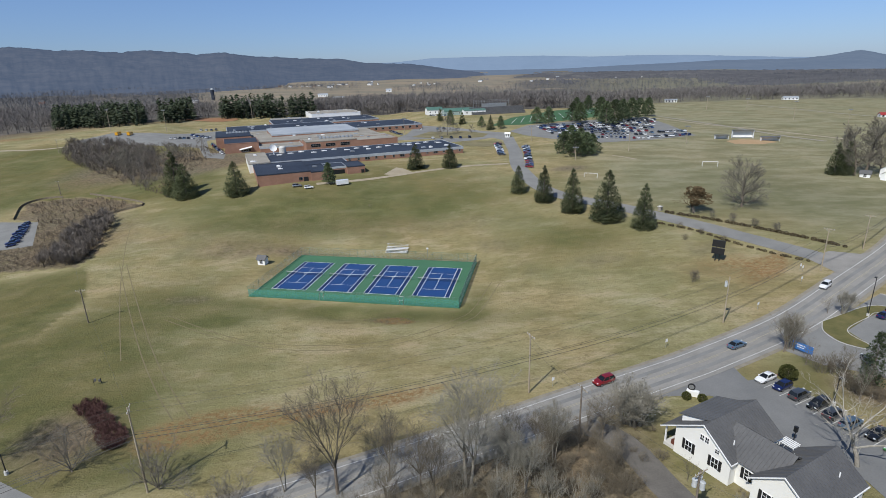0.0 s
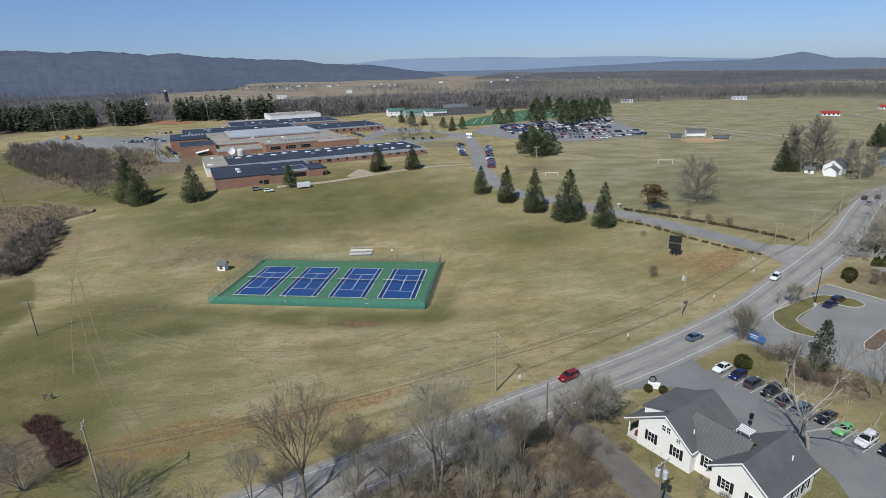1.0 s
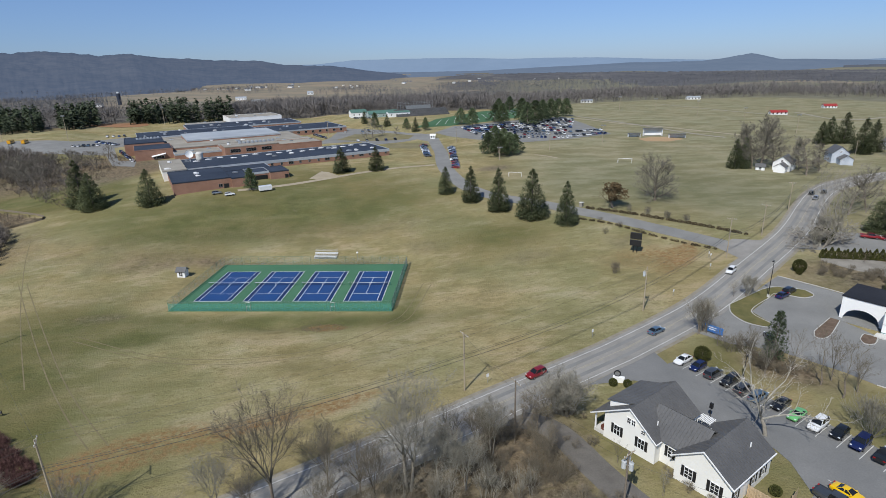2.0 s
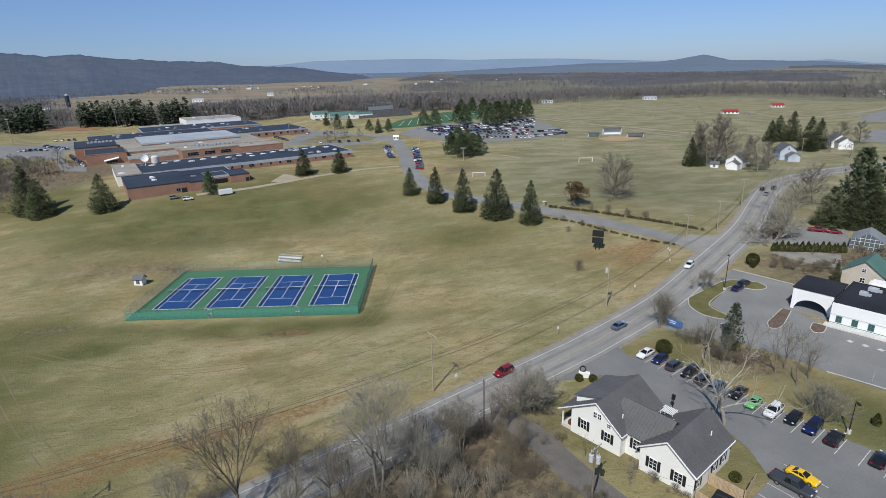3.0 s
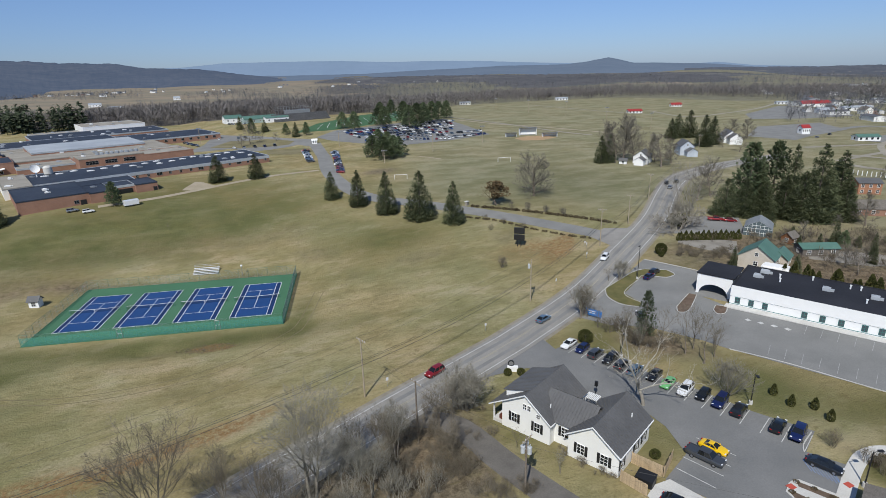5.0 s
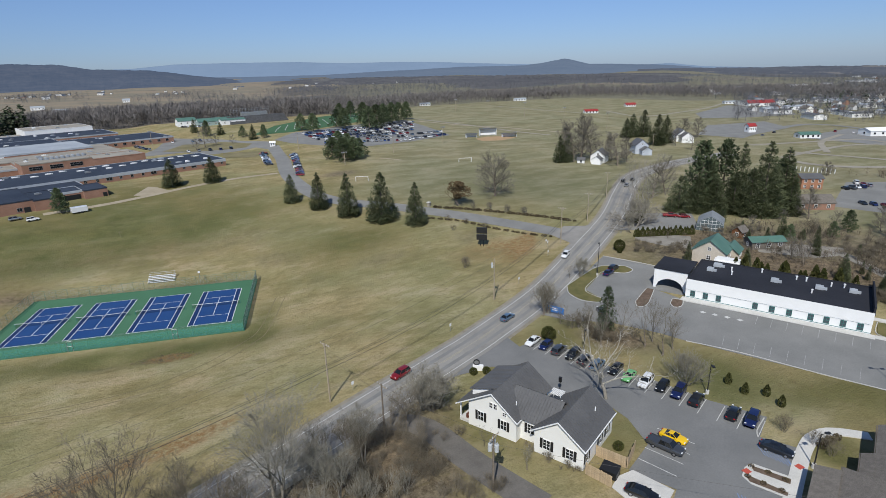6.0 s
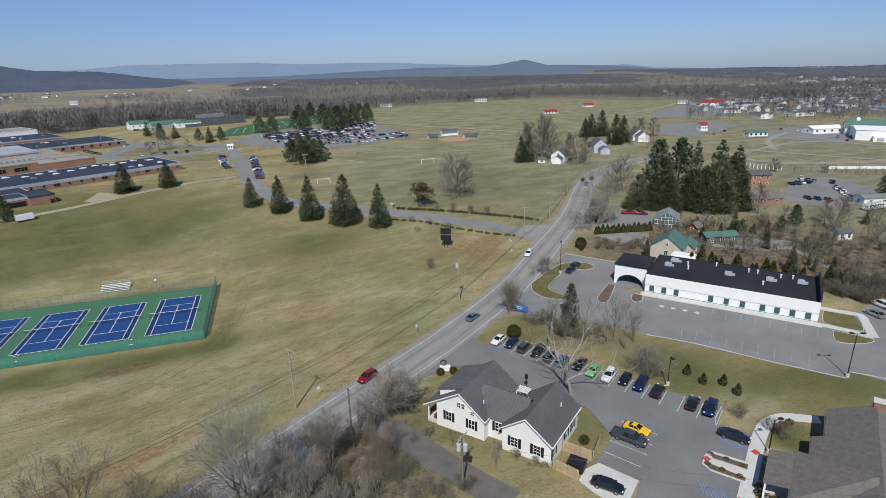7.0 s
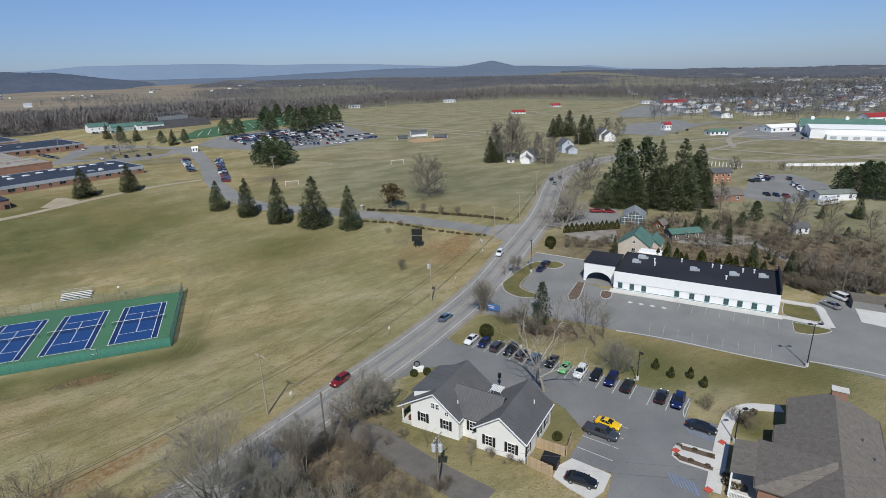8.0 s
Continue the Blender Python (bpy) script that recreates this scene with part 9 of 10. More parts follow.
def build_bleacher():
    b = thing("bleachers", *(-16.65, 182.87), COURT_TURN, "aluminium bleachers beside the tennis courts", "bleachers")
    for k in range(5):
        bm = bmesh.new()
        box(bm, -4.0, 4.0, k * 0.62 - 0.06, k * 0.62 + 0.32, 0.33 + k * 0.3, 0.40 + k * 0.3)
        part("seat_plank", bm, M_WHITE, b)
        bm = bmesh.new()
        box(bm, -4.0, 4.0, k * 0.62 + 0.3, k * 0.62 + 0.64, 0.10 + k * 0.3, 0.16 + k * 0.3)
        part("foot_plank", bm, M_WHITE, b)
    for x in (-3.6, -1.2, 1.2, 3.6):
        bm = bmesh.new()
        rod(bm, (x, 0.1, 0.0), (x, 3.0, 0.0), 0.04)
        rod(bm, (x, 0.1, 0.3), (x, 3.0, 1.6), 0.04)
        rod(bm, (x, 3.0, -0.2), (x, 3.0, 2.6), 0.04)
        part("support_frame", bm, M_STEEL, b)
    for z in (2.1, 2.6):
        bm = bmesh.new()
        rod(bm, (-4.0, 3.0, z), (4.0, 3.0, z), 0.04)
        part("back_rail", bm, M_STEEL, b)


build_bleacher()
_c2 = (-5.36, 178.43)
_f = thing("fountain_post", *_c2, COURT_TURN, "grey post with white lamp by the courts", "post")
_b = bmesh.new()
rod(_b, (0, 0, -0.2), (0, 0, 3.2), 0.08)
part("post", _b, M_STEEL, _f)
_b = bmesh.new()
box(_b, -0.3, 0.3, -0.25, 0.25, 3.1, 3.5)
part("lamp_head", _b, M_WHITE, _f)


# ---- paths, kerbs, fences and planting near the buildings ----
def kerb(line, label="pale concrete kerb", w=0.16, h=0.15, step=1.0):
    k = ribbon("kerb", line, -w / 2, w / 2, M_KERB, h, step=step, thick=h + 0.1, lanes=1)
    return tagged(k, label, "kerb", kind="structure")


path = ribbon("pavement", [(60.87, 32.47), (64.4, 34.26), (68.59, 36.44), (72.43, 38.41), (75.41, 39.86), (79.04, 41.15), (82.32, 41.17), (84.62, 40.08), (87.4, 37.58)], -1.0, 1.0, M_CONCRETE, 0.14, step=0.8, thick=0.2)
tagged(path, "pale concrete footpath curving to a door", "pavement", kind="structure")
pad = sheet("concrete_pad", [(45.28, 46.76), (47.42, 48.02), (50.21, 48.06), (52.32, 42.42), (48.97, 40.71), (46.28, 40.53), (45.49, 44.07)], M_CONCRETE, 0.10, thick=0.15)
tagged(pad, "pale concrete parking pad", "pavement", kind="structure")
island = sheet("traffic_island", [(62.65, 40.25), (64.35, 41.21), (65.65, 41.46), (66.29, 41.11), (68.5, 36.88), (67.13, 35.95), (64.3, 34.67), (62.39, 38.7)], M_CONCRETE, 0.15, thick=0.2, step=1.5)
tagged(island, "kerbed concrete traffic island with planting beds", "pavement", kind="structure")
M_MULCH = surface("brown_mulch", (0.10, 0.07, 0.05), (0.16, 0.115, 0.085), 0.95, 1.0, 12.0, 0.3)
for o in ([(65.61, 41.06), (67.97, 36.77), (66.96, 36.17), (64.94, 40.19)], [(63.06, 40.02), (63.54, 39.76), (65.25, 35.24), (64.53, 34.91), (62.61, 38.96)]):
    sheet("mulch_bed", o, M_MULCH, 0.17, parent=island)
for a in ((71.36, 37.87), (64.04, 40.55), (60.72, 33.01)):
    b = bmesh.new()
    z = ground_at(*a)
    box(b, a[0] - 0.5, a[0] + 0.5, a[1] - 0.45, a[1] + 0.45, z + 0.1, z + 0.19)
    tagged(finish("tactile_paving", b, surface("red_tactile_paving", (0.42, 0.07, 0.05), (0.5, 0.1, 0.07))), "red tactile paving slab at the kerb", "paving", kind="structure")
# blue hatching of the disabled bays
for base, far, n, q in (((70.57, 43.94), (71.93, 39.56), 9, ((69.06, 42.63), (70.48, 38.22))), ((59.32, 38.27), (60.66, 34.69), 8, ((57.59, 37.08), (58.82, 33.05)))):
    for k in range(n):
        s, s2 = k / n, min(1.0, k / n + 0.22)
        a = Vector((base[0] + (far[0] - base[0]) * s, base[1] + (far[1] - base[1]) * s, 0))
        b = Vector((q[0][0] + (q[1][0] - q[0][0]) * s2, q[0][1] + (q[1][1] - q[0][1]) * s2, 0))
        ribbon("hatch_line", [a.lerp(b, i / 4) for i in range(5)], -0.06, 0.06, M_BLUE_LINE, 0.075, smoothed=True, lanes=1, parent=lot_house)
# clinic forecourt: kerbs, bays, grass islands
kerb([(87.69, 73.22), (93.2, 64.34), (98.75, 52.78), (104.5, 42.37)])
kerb([(107.56, 43.17), (110.01, 39.55), (113.38, 33.56), (114.39, 27.19)])
kerb([(108.54, 124.39), (112.21, 117.57), (116.09, 109.56)])
kerb([(72.19, 44.96), (73.57, 46.19), (77.49, 47.87)])
for (a0, a1), (b0, b1), n in ((((111.23, 74.41), (120.95, 56.15)), ((105.66, 71.14), (115.78, 53.48)), 7), (((96.45, 71.13), (107.49, 50.36)), ((93.72, 69.23), (103.69, 48.37)), 8)):
    for k in range(n + 1):
        s = k / n
        a = Vector((a0[0] + (a1[0] - a0[0]) * s, a0[1] + (a1[1] - a0[1]) * s, 0))
        b = Vector((b0[0] + (b1[0] - b0[0]) * s, b0[1] + (b1[1] - b0[1]) * s, 0))
        d = (b - a).normalized()
        ribbon("bay_line", [a + d * (4.8 * q / 4) for q in range(5)], -0.05, 0.05, M_LINE_FAINT, 0.07, smoothed=True, lanes=1, parent=lot_clinic)
for a, b in (((102.21, 81.78), (106.05, 74.94)),):
    va, vb = Vector((*a, 0)), Vector((*b, 0))
    for k in range(4):
        c = va.lerp(vb, k / 3)
        bm = bmesh.new()
        z = ground_at(c.x, c.y)
        box(bm, c.x - 0.5, c.x + 0.5, c.y - 0.5, c.y + 0.5, z + 0.06, z + 0.066)
        part("bay_mark", bm, M_LINE, lot_clinic)
for nm, o in (("grass_island", [(85.3, 111.11), (98.49, 117.2), (102.97, 117.87), (108.14, 114.4), (107.87, 110.97), (104.29, 110.21), (100.15, 114.07), (96.26, 111.99), (87.46, 106.2), (87.34, 99.38), (85.57, 97.97), (82.58, 101.33), (82.63, 106.63)]), ("grass_island", [(122.82, 54.2), (124.21, 50.87), (125.47, 47.73), (123.74, 47.26), (120.35, 48.54), (118.3, 51.16)]), ("grass_plot", [(131.46, 60.76), (134.39, 55.59), (128.62, 51.02), (126.99, 51.76), (125.28, 57.22)])):
    ob = sheet(nm, o, surface("verge_grass", (0.10, 0.10, 0.035), (0.17, 0.145, 0.06), 0.95, 0.3, 4.0), 0.14, thick=0.2, step=2.0)
    tagged(ob, "kerbed grass island in the car park", "lawn", kind="structure")
    kerb(list(o) + [o[0]])
front_path = ribbon("pavement", [(123.64, 56.85), (124.82, 54.26), (125.79, 51.18), (126.74, 48.2)], -0.9, 0.9, M_CONCRETE, 0.13, step=1.0, thick=0.2)
tagged(front_path, "pale concrete path to the clinic's corner", "pavement", kind="structure")
yard_pad = sheet("concrete_pad", [(142.07, 50.06), (148.61, 38.7), (138.83, 35.41), (135.26, 45.94)], M_CONCRETE, 0.12, thick=0.15)
tagged(yard_pad, "pale concrete pad by the waste enclosure", "pavement", kind="structure")
M_GRAVEL = surface("grey_yard_gravel", (0.20, 0.185, 0.16), (0.29, 0.272, 0.24), 0.95, 0.3, 4.0, 0.3)
for o, lab in (([(156.21, 110.27), (169.16, 104.42), (177.44, 95.58), (171.2, 90.99), (161.48, 93.49), (151.53, 104.62)], "grey gravel yard in front of a long shed"), ([(133.43, 137.59), (145.86, 125.43), (136.13, 115.5), (130.63, 123.87), (128.04, 131.87)], "grey gravel yard by the greenhouse")):
    tagged(sheet("gravel_yard", o, M_GRAVEL, 0.05), lab, "yard", kind="structure")
garden_path = ribbon("garden_path", [(172, 93.33), (168.19, 84.79), (163.39, 75.56), (159.81, 66.81), (157.76, 59.1), (160.27, 51.89)], -1.9, 1.9, M_GRAVEL, 0.06)
tagged(garden_path, "grey gravel path through a scrubby garden", "path", kind="structure")
bed2 = sheet("planting_bed", [(99.55, 89.01), (102.2, 90.74), (103.47, 88.86), (100.49, 86.51), (98.62, 87.01)], M_MULCH, 0.14, thick=0.2)
tagged(bed2, "kerbed planting bed of brown mulch", "planting bed", kind="structure")
kerb([(99.55, 89.01), (102.2, 90.74), (103.47, 88.86), (100.49, 86.51), (98.62, 87.01), (99.55, 89.01)])
kerb([(93.4, 94.14), (104.41, 100.62), (104.78, 99.28), (95.24, 91.81), (92.36, 90.85), (91.61, 91.87), (93.4, 94.14)])
bed = sheet("planting_bed", [(93.4, 94.14), (104.41, 100.62), (104.78, 99.28), (95.24, 91.81), (92.36, 90.85), (91.61, 91.87)], M_MULCH, 0.14, thick=0.2)
tagged(bed, "kerbed planting bed of brown mulch", "planting bed", kind="structure")
walkway = ribbon("pavement", [(132.59, 62.04), (134.06, 58.98), (135.91, 55.34), (132.69, 52.59), (129.13, 49.98), (126.54, 48)], -0.9, 0.9, M_CONCRETE, 0.15, step=1.0, thick=0.2)
tagged(walkway, "pale concrete path round a grass plot", "pavement", kind="structure")


def board_fence(a, b, label, h=1.9, group="wooden yard fences", two=False):
    """A close-boarded fence from a to b."""
    f = thing("wooden_fence", *a, bearing(a, b), label, "fence", group)
    n = int(math.dist(a, b) / 0.16)
    first = None
    for k in range(n):
        x = k * 0.16
        z = ground_at(a[0] + (b[0] - a[0]) * k / n, a[1] + (b[1] - a[1]) * k / n) - ground_at(*a)
        if first is None:
            bm = bmesh.new()
            box(bm, 0, 0.14, -0.012, 0.012, -0.1, h)
            first = part("board", bm, M_FENCE_WOOD, f)
        else:
            share("board", first, f, pose(x, 0, z + 0.02 * math.sin(k * 1.7)))
    for k in range(max(2, int(n * 0.16 / 2.4) + 1)):
        bm = bmesh.new()
        x = min(k * 2.4, n * 0.16 - 0.1)
        box(bm, x, x + 0.1, 0.013, 0.11, -0.3, h + 0.05)
        part("post", bm, M_FENCE_WOOD, f)


board_fence((47.57, 53.03), (49.69, 48.78), "new pale wooden board fence round the yard")
board_fence((49.76, 48.74), (53.63, 51.36), "new pale wooden board fence round the yard")
board_fence((43.75, 50.65), (45.21, 46.68), "weathered wooden board fence by the house")
_d = thing("waste_bin", *(46.68, 48.85), -60, "black lidded waste container behind the fence", "bin")
_b = bmesh.new()
box(_b, -1.2, 1.2, -0.9, 0.9, 0.0, 1.2)
bmesh.ops.bevel(_b, geom=_b.edges[:], offset=0.05, segments=1, affect="EDGES")
part("body", _b, M_BLACK, _d)
_b = bmesh.new()
slope(_b, (-1.25, -0.95, 1.22), (1.25, -0.95, 1.22), (1.25, 0.95, 1.5), (-1.25, 0.95, 1.5), 0.06)
part("lid", _b, M_BLACK, _d)
_p = thing("lamp_post", *(52.91, 69.46), -60, "dark lantern post by the entrance", "post")
_b = bmesh.new()
rod(_b, (0, 0, -0.2), (0, 0, 2.6), 0.07)
part("post", _b, M_BLACK, _p)
_b = bmesh.new()
box(_b, -0.25, 0.25, -0.2, 0.2, 2.4, 3.3)
part("lantern", _b, M_BLACK, _p)

# ---- clipped shrubs and hedges ----
_round, _low, _cone = leafy(60, 1.0, 0.9, 2200, 0.10), leafy(61, 0.62, 0.42, 420, 0.10, 0.5), leafy(62, 0.72, 1.1, 700, 0.13, point=0.75)
M_HEDGE = surface("winter_hedge_leaves", (0.07, 0.055, 0.03), (0.13, 0.10, 0.055), 0.9, 0.8, 6.0, 0.0, vary=0.3)
BUSH = {"round": mesh_from("foliage", *_round, M_EVERGREEN), "low": mesh_from("foliage", *_low, M_HEDGE), "cone": mesh_from("foliage", *_cone, M_EVERGREEN)}


def shrub(kind, at, size, label, name="shrub", group="", tall=1.0):
    s = thing(name, *at, (at[0] * 57) % 360, label, "shrub", group)
    p = new("foliage", BUSH[kind])
    p.parent = s
    p.matrix_basis = Matrix.Translation((0, 0, -0.05)) @ Matrix.Diagonal((size, size, size * tall, 1))
    bm = bmesh.new()
    rod(bm, (0, 0, -0.1), (0, 0, size * tall), 0.06 * size, n=5)
    part("stem", bm, M_BARK, s)
    return s


shrub("round", (63.63, 88.43), 1.55, "large round olive-green evergreen bush", tall=1.0)
for at in ((81.31, 57.81), (81.06, 54.23), (83.74, 52.13), (83.03, 48.88)):
    shrub("cone", at, 0.95, "small upright olive-green evergreen shrub", group="shrubs on the lawn", tall=1.1)
for at in ((65.4, 40.9), (66.36, 38.99), (67.15, 36.97), (63.23, 39.79), (63.87, 37.88), (64.82, 35.85)):
    shrub("low", at, 0.6, "small clipped bush in a mulch bed", group="bushes on the island")
for at in ((44.85, 82.17), (42.51, 83.19), (114.79, 124.27), (51.49, 52.6), (57.37, 31.39)):
    shrub("round", at, 0.8, "dark rounded bush on a lawn", group="garden bushes")
shrub("round", (116.13, 126.03), 1.7, "tall rounded hedge bush by the road", tall=1.15)
shrub("round", (141.0, 146.6), 3.2, "broad dark evergreen thicket under the bend trees", tall=0.8)
for k in range(60):
    s = k / 59
    line = smooth_line([(85.09, 199.59), (95.88, 190.52), (106.36, 179.53), (116.4, 167.66), (123.14, 157.73)], 1.0)
    q = line[int(s * (len(line) - 1))]
    if k % 9 != 4:
        shrub("low", (q.x, q.y), 1.0 + 0.22 * math.sin(k * 2.3), "low clipped winter hedge plant by the side road", "hedge_plant", "hedge along the side road")
line = smooth_line([(77.83, 188.76), (86.87, 179.3), (93.64, 165.91), (100.06, 155.11), (105.74, 148.01)], 1.0)
for k in range(36):
    q = line[int(k / 35 * (len(line) - 1))]
    shrub("low", (q.x, q.y), 0.76 + 0.14 * math.sin(k * 1.9), "low rounded winter shrub by the side road", "hedge_plant", "shrub row along the side road")
for at in ((105, 189.14), (108.35, 181.06), (113.23, 177.33), (82.95, 182.96), (87.25, 175.82), (91.04, 167.99), (80.22, 171.78)):
    plant("shrub1", at, 2.6, "bare rounded shrub beside the side road", "shrub", "shrub", "bare shrubs by the side road", 1.0)
for k in range(26):
    a, b = (129.79, 133.73), (148.73, 126.71)
    s = k / 25
    shrub("cone", (a[0] + (b[0] - a[0]) * s, a[1] + (b[1] - a[1]) * s), 1.0 + 0.25 * math.sin(k * 2.7), "upright arborvitae in a row behind the road", "arborvitae", "arborvitae row", 1.3)
for k in range(22):
    a, b = (129.81, 94.22), (143.17, 73.09)
    s = k / 21
    shrub("cone", (a[0] + (b[0] - a[0]) * s + 1.5 * math.sin(k * 3), a[1] + (b[1] - a[1]) * s + 1.5 * math.cos(k * 5)), 1.5 + 0.4 * math.sin(k * 2.1), "olive-green conifer shrub behind the clinic", "arborvitae", "conifer shrubs behind the clinic", 1.5)

# olive conifers and brown shrubs round the cottage garden
for key, at, h, w in (("spruce3", (125.8, 108.2), 6.4, 0.8), ("spruce0", (135.6, 96.8), 6.4, 1.0), ("spruce3", (163.7, 95.2), 6.4, 0.9), ("spruce3", (147.9, 77.6), 6.2, 1.0), ("spruce0", (150.8, 70.1), 4.8, 1.1), ("spruce3", (156.2, 76.7), 4.1, 0.8), ("spruce3", (159.4, 80.0), 3.9, 0.8)):
    plant(key, at, h, "small olive-green garden conifer", "conifer", "conifer", "garden conifers", w)
brush_mass("garden_brush", [(*in_quad((117.5, 122.0), (123.0, 128.5), (140.0, 119.0), (131.0, 112.5)), _r.uniform(1.0, 2.4)) for k in range(46)], (91, 92), M_TWIG, "brown leafless shrubs in the cottage garden", depth=3, stems=8, thin=0.018)

# white box trailer behind the clinic
_t = thing("box_trailer", *(129.55, 97.89), -59.9, "white box trailer with rounded roof behind the clinic", "trailer")
_b = bmesh.new()
box(_b, -3.4, 3.4, -1.75, 1.75, 0.55, 3.7)
bmesh.ops.bevel(_b, geom=[e for e in _b.edges if e.calc_length() > 2], offset=0.45, segments=3, affect="EDGES")
part("body", _b, M_WHITE, _t)
for _x in (-0.9, 0.9):
    for _y in (-1.55, 1.55):
        _b = bmesh.new()
        rod(_b, (_x, _y - 0.12, 0.4), (_x, _y + 0.12, 0.4), 0.4, n=14)
        part("wheel", _b, M_BLACK, _t)
# survey stand in the meadow
_t = thing("meter_stand", *(-73.53, 100.74), 20, "dark meter boxes on a low steel stand in the meadow", "utility box")
for _x in (-0.7, 0.7):
    _b = bmesh.new()
    rod(_b, (_x, 0, -0.2), (_x, 0, 1.5), 0.06)
    part("post", _b, M_BLACK, _t)
for _x, _z in ((-0.35, 1.2), (0.45, 0.9)):
    _b = bmesh.new()
    box(_b, _x - 0.2, _x + 0.2, -0.16, 0.12, _z - 0.28, _z + 0.28)
    part("meter_box", _b, M_ROOF_GREY, _t)
# dark board enclosure for waste bins beside the clinic
_e = thing("waste_enclosure", *(145.32, 48.29), -59.9, "dark slatted enclosure on a concrete pad", "enclosure")
for _x0, _x1, _y0, _y1 in ((-4, 4, 3.0, 3.12), (-4, -3.88, -2.5, 3.0), (3.88, 4, -2.5, 3.0)):
    _b = bmesh.new()
    box(_b, _x0, _x1, _y0, _y1, 0, 2.2)
    part("screen_wall", _b, M_SHINGLE, _e)
# guard hut at the school gate
gable_house("guard_hut", (48.09, 394.15), -10, 3.4, 3.0, 2.5, 3.4, M_WHITE, M_WHITE, "small white guard hut at the school gate", "hut", cols=2, far=True)

for at in ((78.45, 39.28), (79.75, 39.68), (81.07, 39.72), (82.5, 39.52), (64.83, 33.1), (63.92, 32.52), (64.04, 31.54), (64.65, 30.63)):
    shrub("low", at, 0.9, "small reddish-brown shrub in a bed by the lodge", group="bed shrubs by the lodge")
M_FENCE_OLD = surface("grey_weathered_boards", (0.14, 0.117, 0.085), (0.23, 0.195, 0.145), 0.95, 1.0, 9.0, 0.3)
# board fence round the scrubby corner by the western car park
for _pts in ([(-201.48, 249.63), (-213.23, 271.94), (-209.59, 281.7), (-198.98, 282.55)], [(-184.58, 282.75), (-163.69, 269.59), (-139.45, 250.3), (-146.97, 244.14), (-154.51, 237.49)]):
    _fence = ribbon("board_fence", _pts, -0.03, 0.03, M_FENCE_OLD, 0.95, step=2.0, thick=1.05, lanes=1)
    tagged(_fence, "dark weathered board fence round a brushy corner", "fence")


# ---- fairground and town ----
M_FAIR = surface("grey_fairground_gravel", (0.255, 0.232, 0.185), (0.325, 0.30, 0.25), 0.95, 0.1, 1.0, 0.1)
for pts, w, m in (([(337.97, 224.87), (352.08, 198.35), (368.45, 165.73), (386.41, 138.17)], 3.5, M_FAIR), ([(307.88, 200.38), (310.75, 184.18), (337.82, 166.4), (405.49, 145.53)], 4.5, M_FAIR), ([(341.82, 254.45), (385.62, 248.3), (435.93, 238.68), (431.94, 202.8), (437.55, 157.9)], 3.5, M_FAIR),
                  ([(366.47, 283.66), (420.08, 302.88), (496.49, 316.19), (502.93, 276.79), (463.65, 219.25)], 5.0, M_LOT_OLD), ([(356.92, 212.79), (399.09, 243.38), (452.5, 262.22)], 3.0, M_FAIR), ([(313.62, 212.05), (347.48, 218.84), (398.25, 225.5), (433.83, 216.37)], 3.0, M_FAIR),
                  ([(428.97, 507.04), (416.69, 437.6), (481.68, 451.62), (565.14, 483.49), (671.17, 544.42)], 3.0, M_FAIR), ([(195.44, 516.1), (220.35, 443.99), (237.35, 377.13), (248.65, 353.8)], 3.0, M_FAIR), ([(354.62, 645.37), (375.12, 533.59), (399.73, 472.33)], 2.5, M_FAIR)):
    tagged(ribbon("gravel_road", pts, -w * 0.65, w * 0.65, m, 0.15, step=8.0), "pale gravel road over the fairground", "road", kind="structure")
for o in ([(491.56, 435.74), (613.23, 496.93), (628.61, 432.71), (570.08, 377.76), (499.21, 381.74), (456.37, 396.67)], [(353.05, 308.51), (411.29, 350.31), (484.16, 350.21), (458.78, 308.02), (366.47, 283.66)], [(406.09, 266.78), (495.08, 282.51), (489.02, 236.18), (447.08, 207.1), (421.52, 209.96)]):
    tagged(sheet("parking_lot", o, M_LOT_OLD, 0.12, step=12), "wide empty asphalt car park by the fairground", "parking lot", kind="structure")


def build_hall():
    a, b = (450.92, 212.15), (488.86, 153.57)
    h = thing("exhibition_hall", *a, bearing(a, b), "long white exhibition hall with a low white roof", "hall")
    L = math.dist(a, b)
    bm = bmesh.new()
    box(bm, 0, L, 0, 30, -0.5, 7.5)
    part("wall", bm, M_WHITE, h)
    for r in (((-0.5, -0.5, 7.4), (L, -0.5, 7.4), (L, 15, 8.6), (-0.5, 15, 8.6)), ((-0.5, 30.5, 7.4), (L, 30.5, 7.4), (L, 15, 8.6), (-0.5, 15, 8.6))):
        bm = bmesh.new()
        slope(bm, *r, thick=0.3)
        part("roof", bm, M_WHITE, h)
    bm = bmesh.new()
    box(bm, 10, L, -6, 0, -0.5, 3.2)
    part("lean_to", bm, M_WHITE, h)
    for k in range(int(L / 7)):
        bm = bmesh.new()
        box(bm, 12 + k * 7, 16 + k * 7, -6.1, -5.95, 0.3, 2.4)
        part("shutter_door", bm, M_ROOF_SILVER, h)


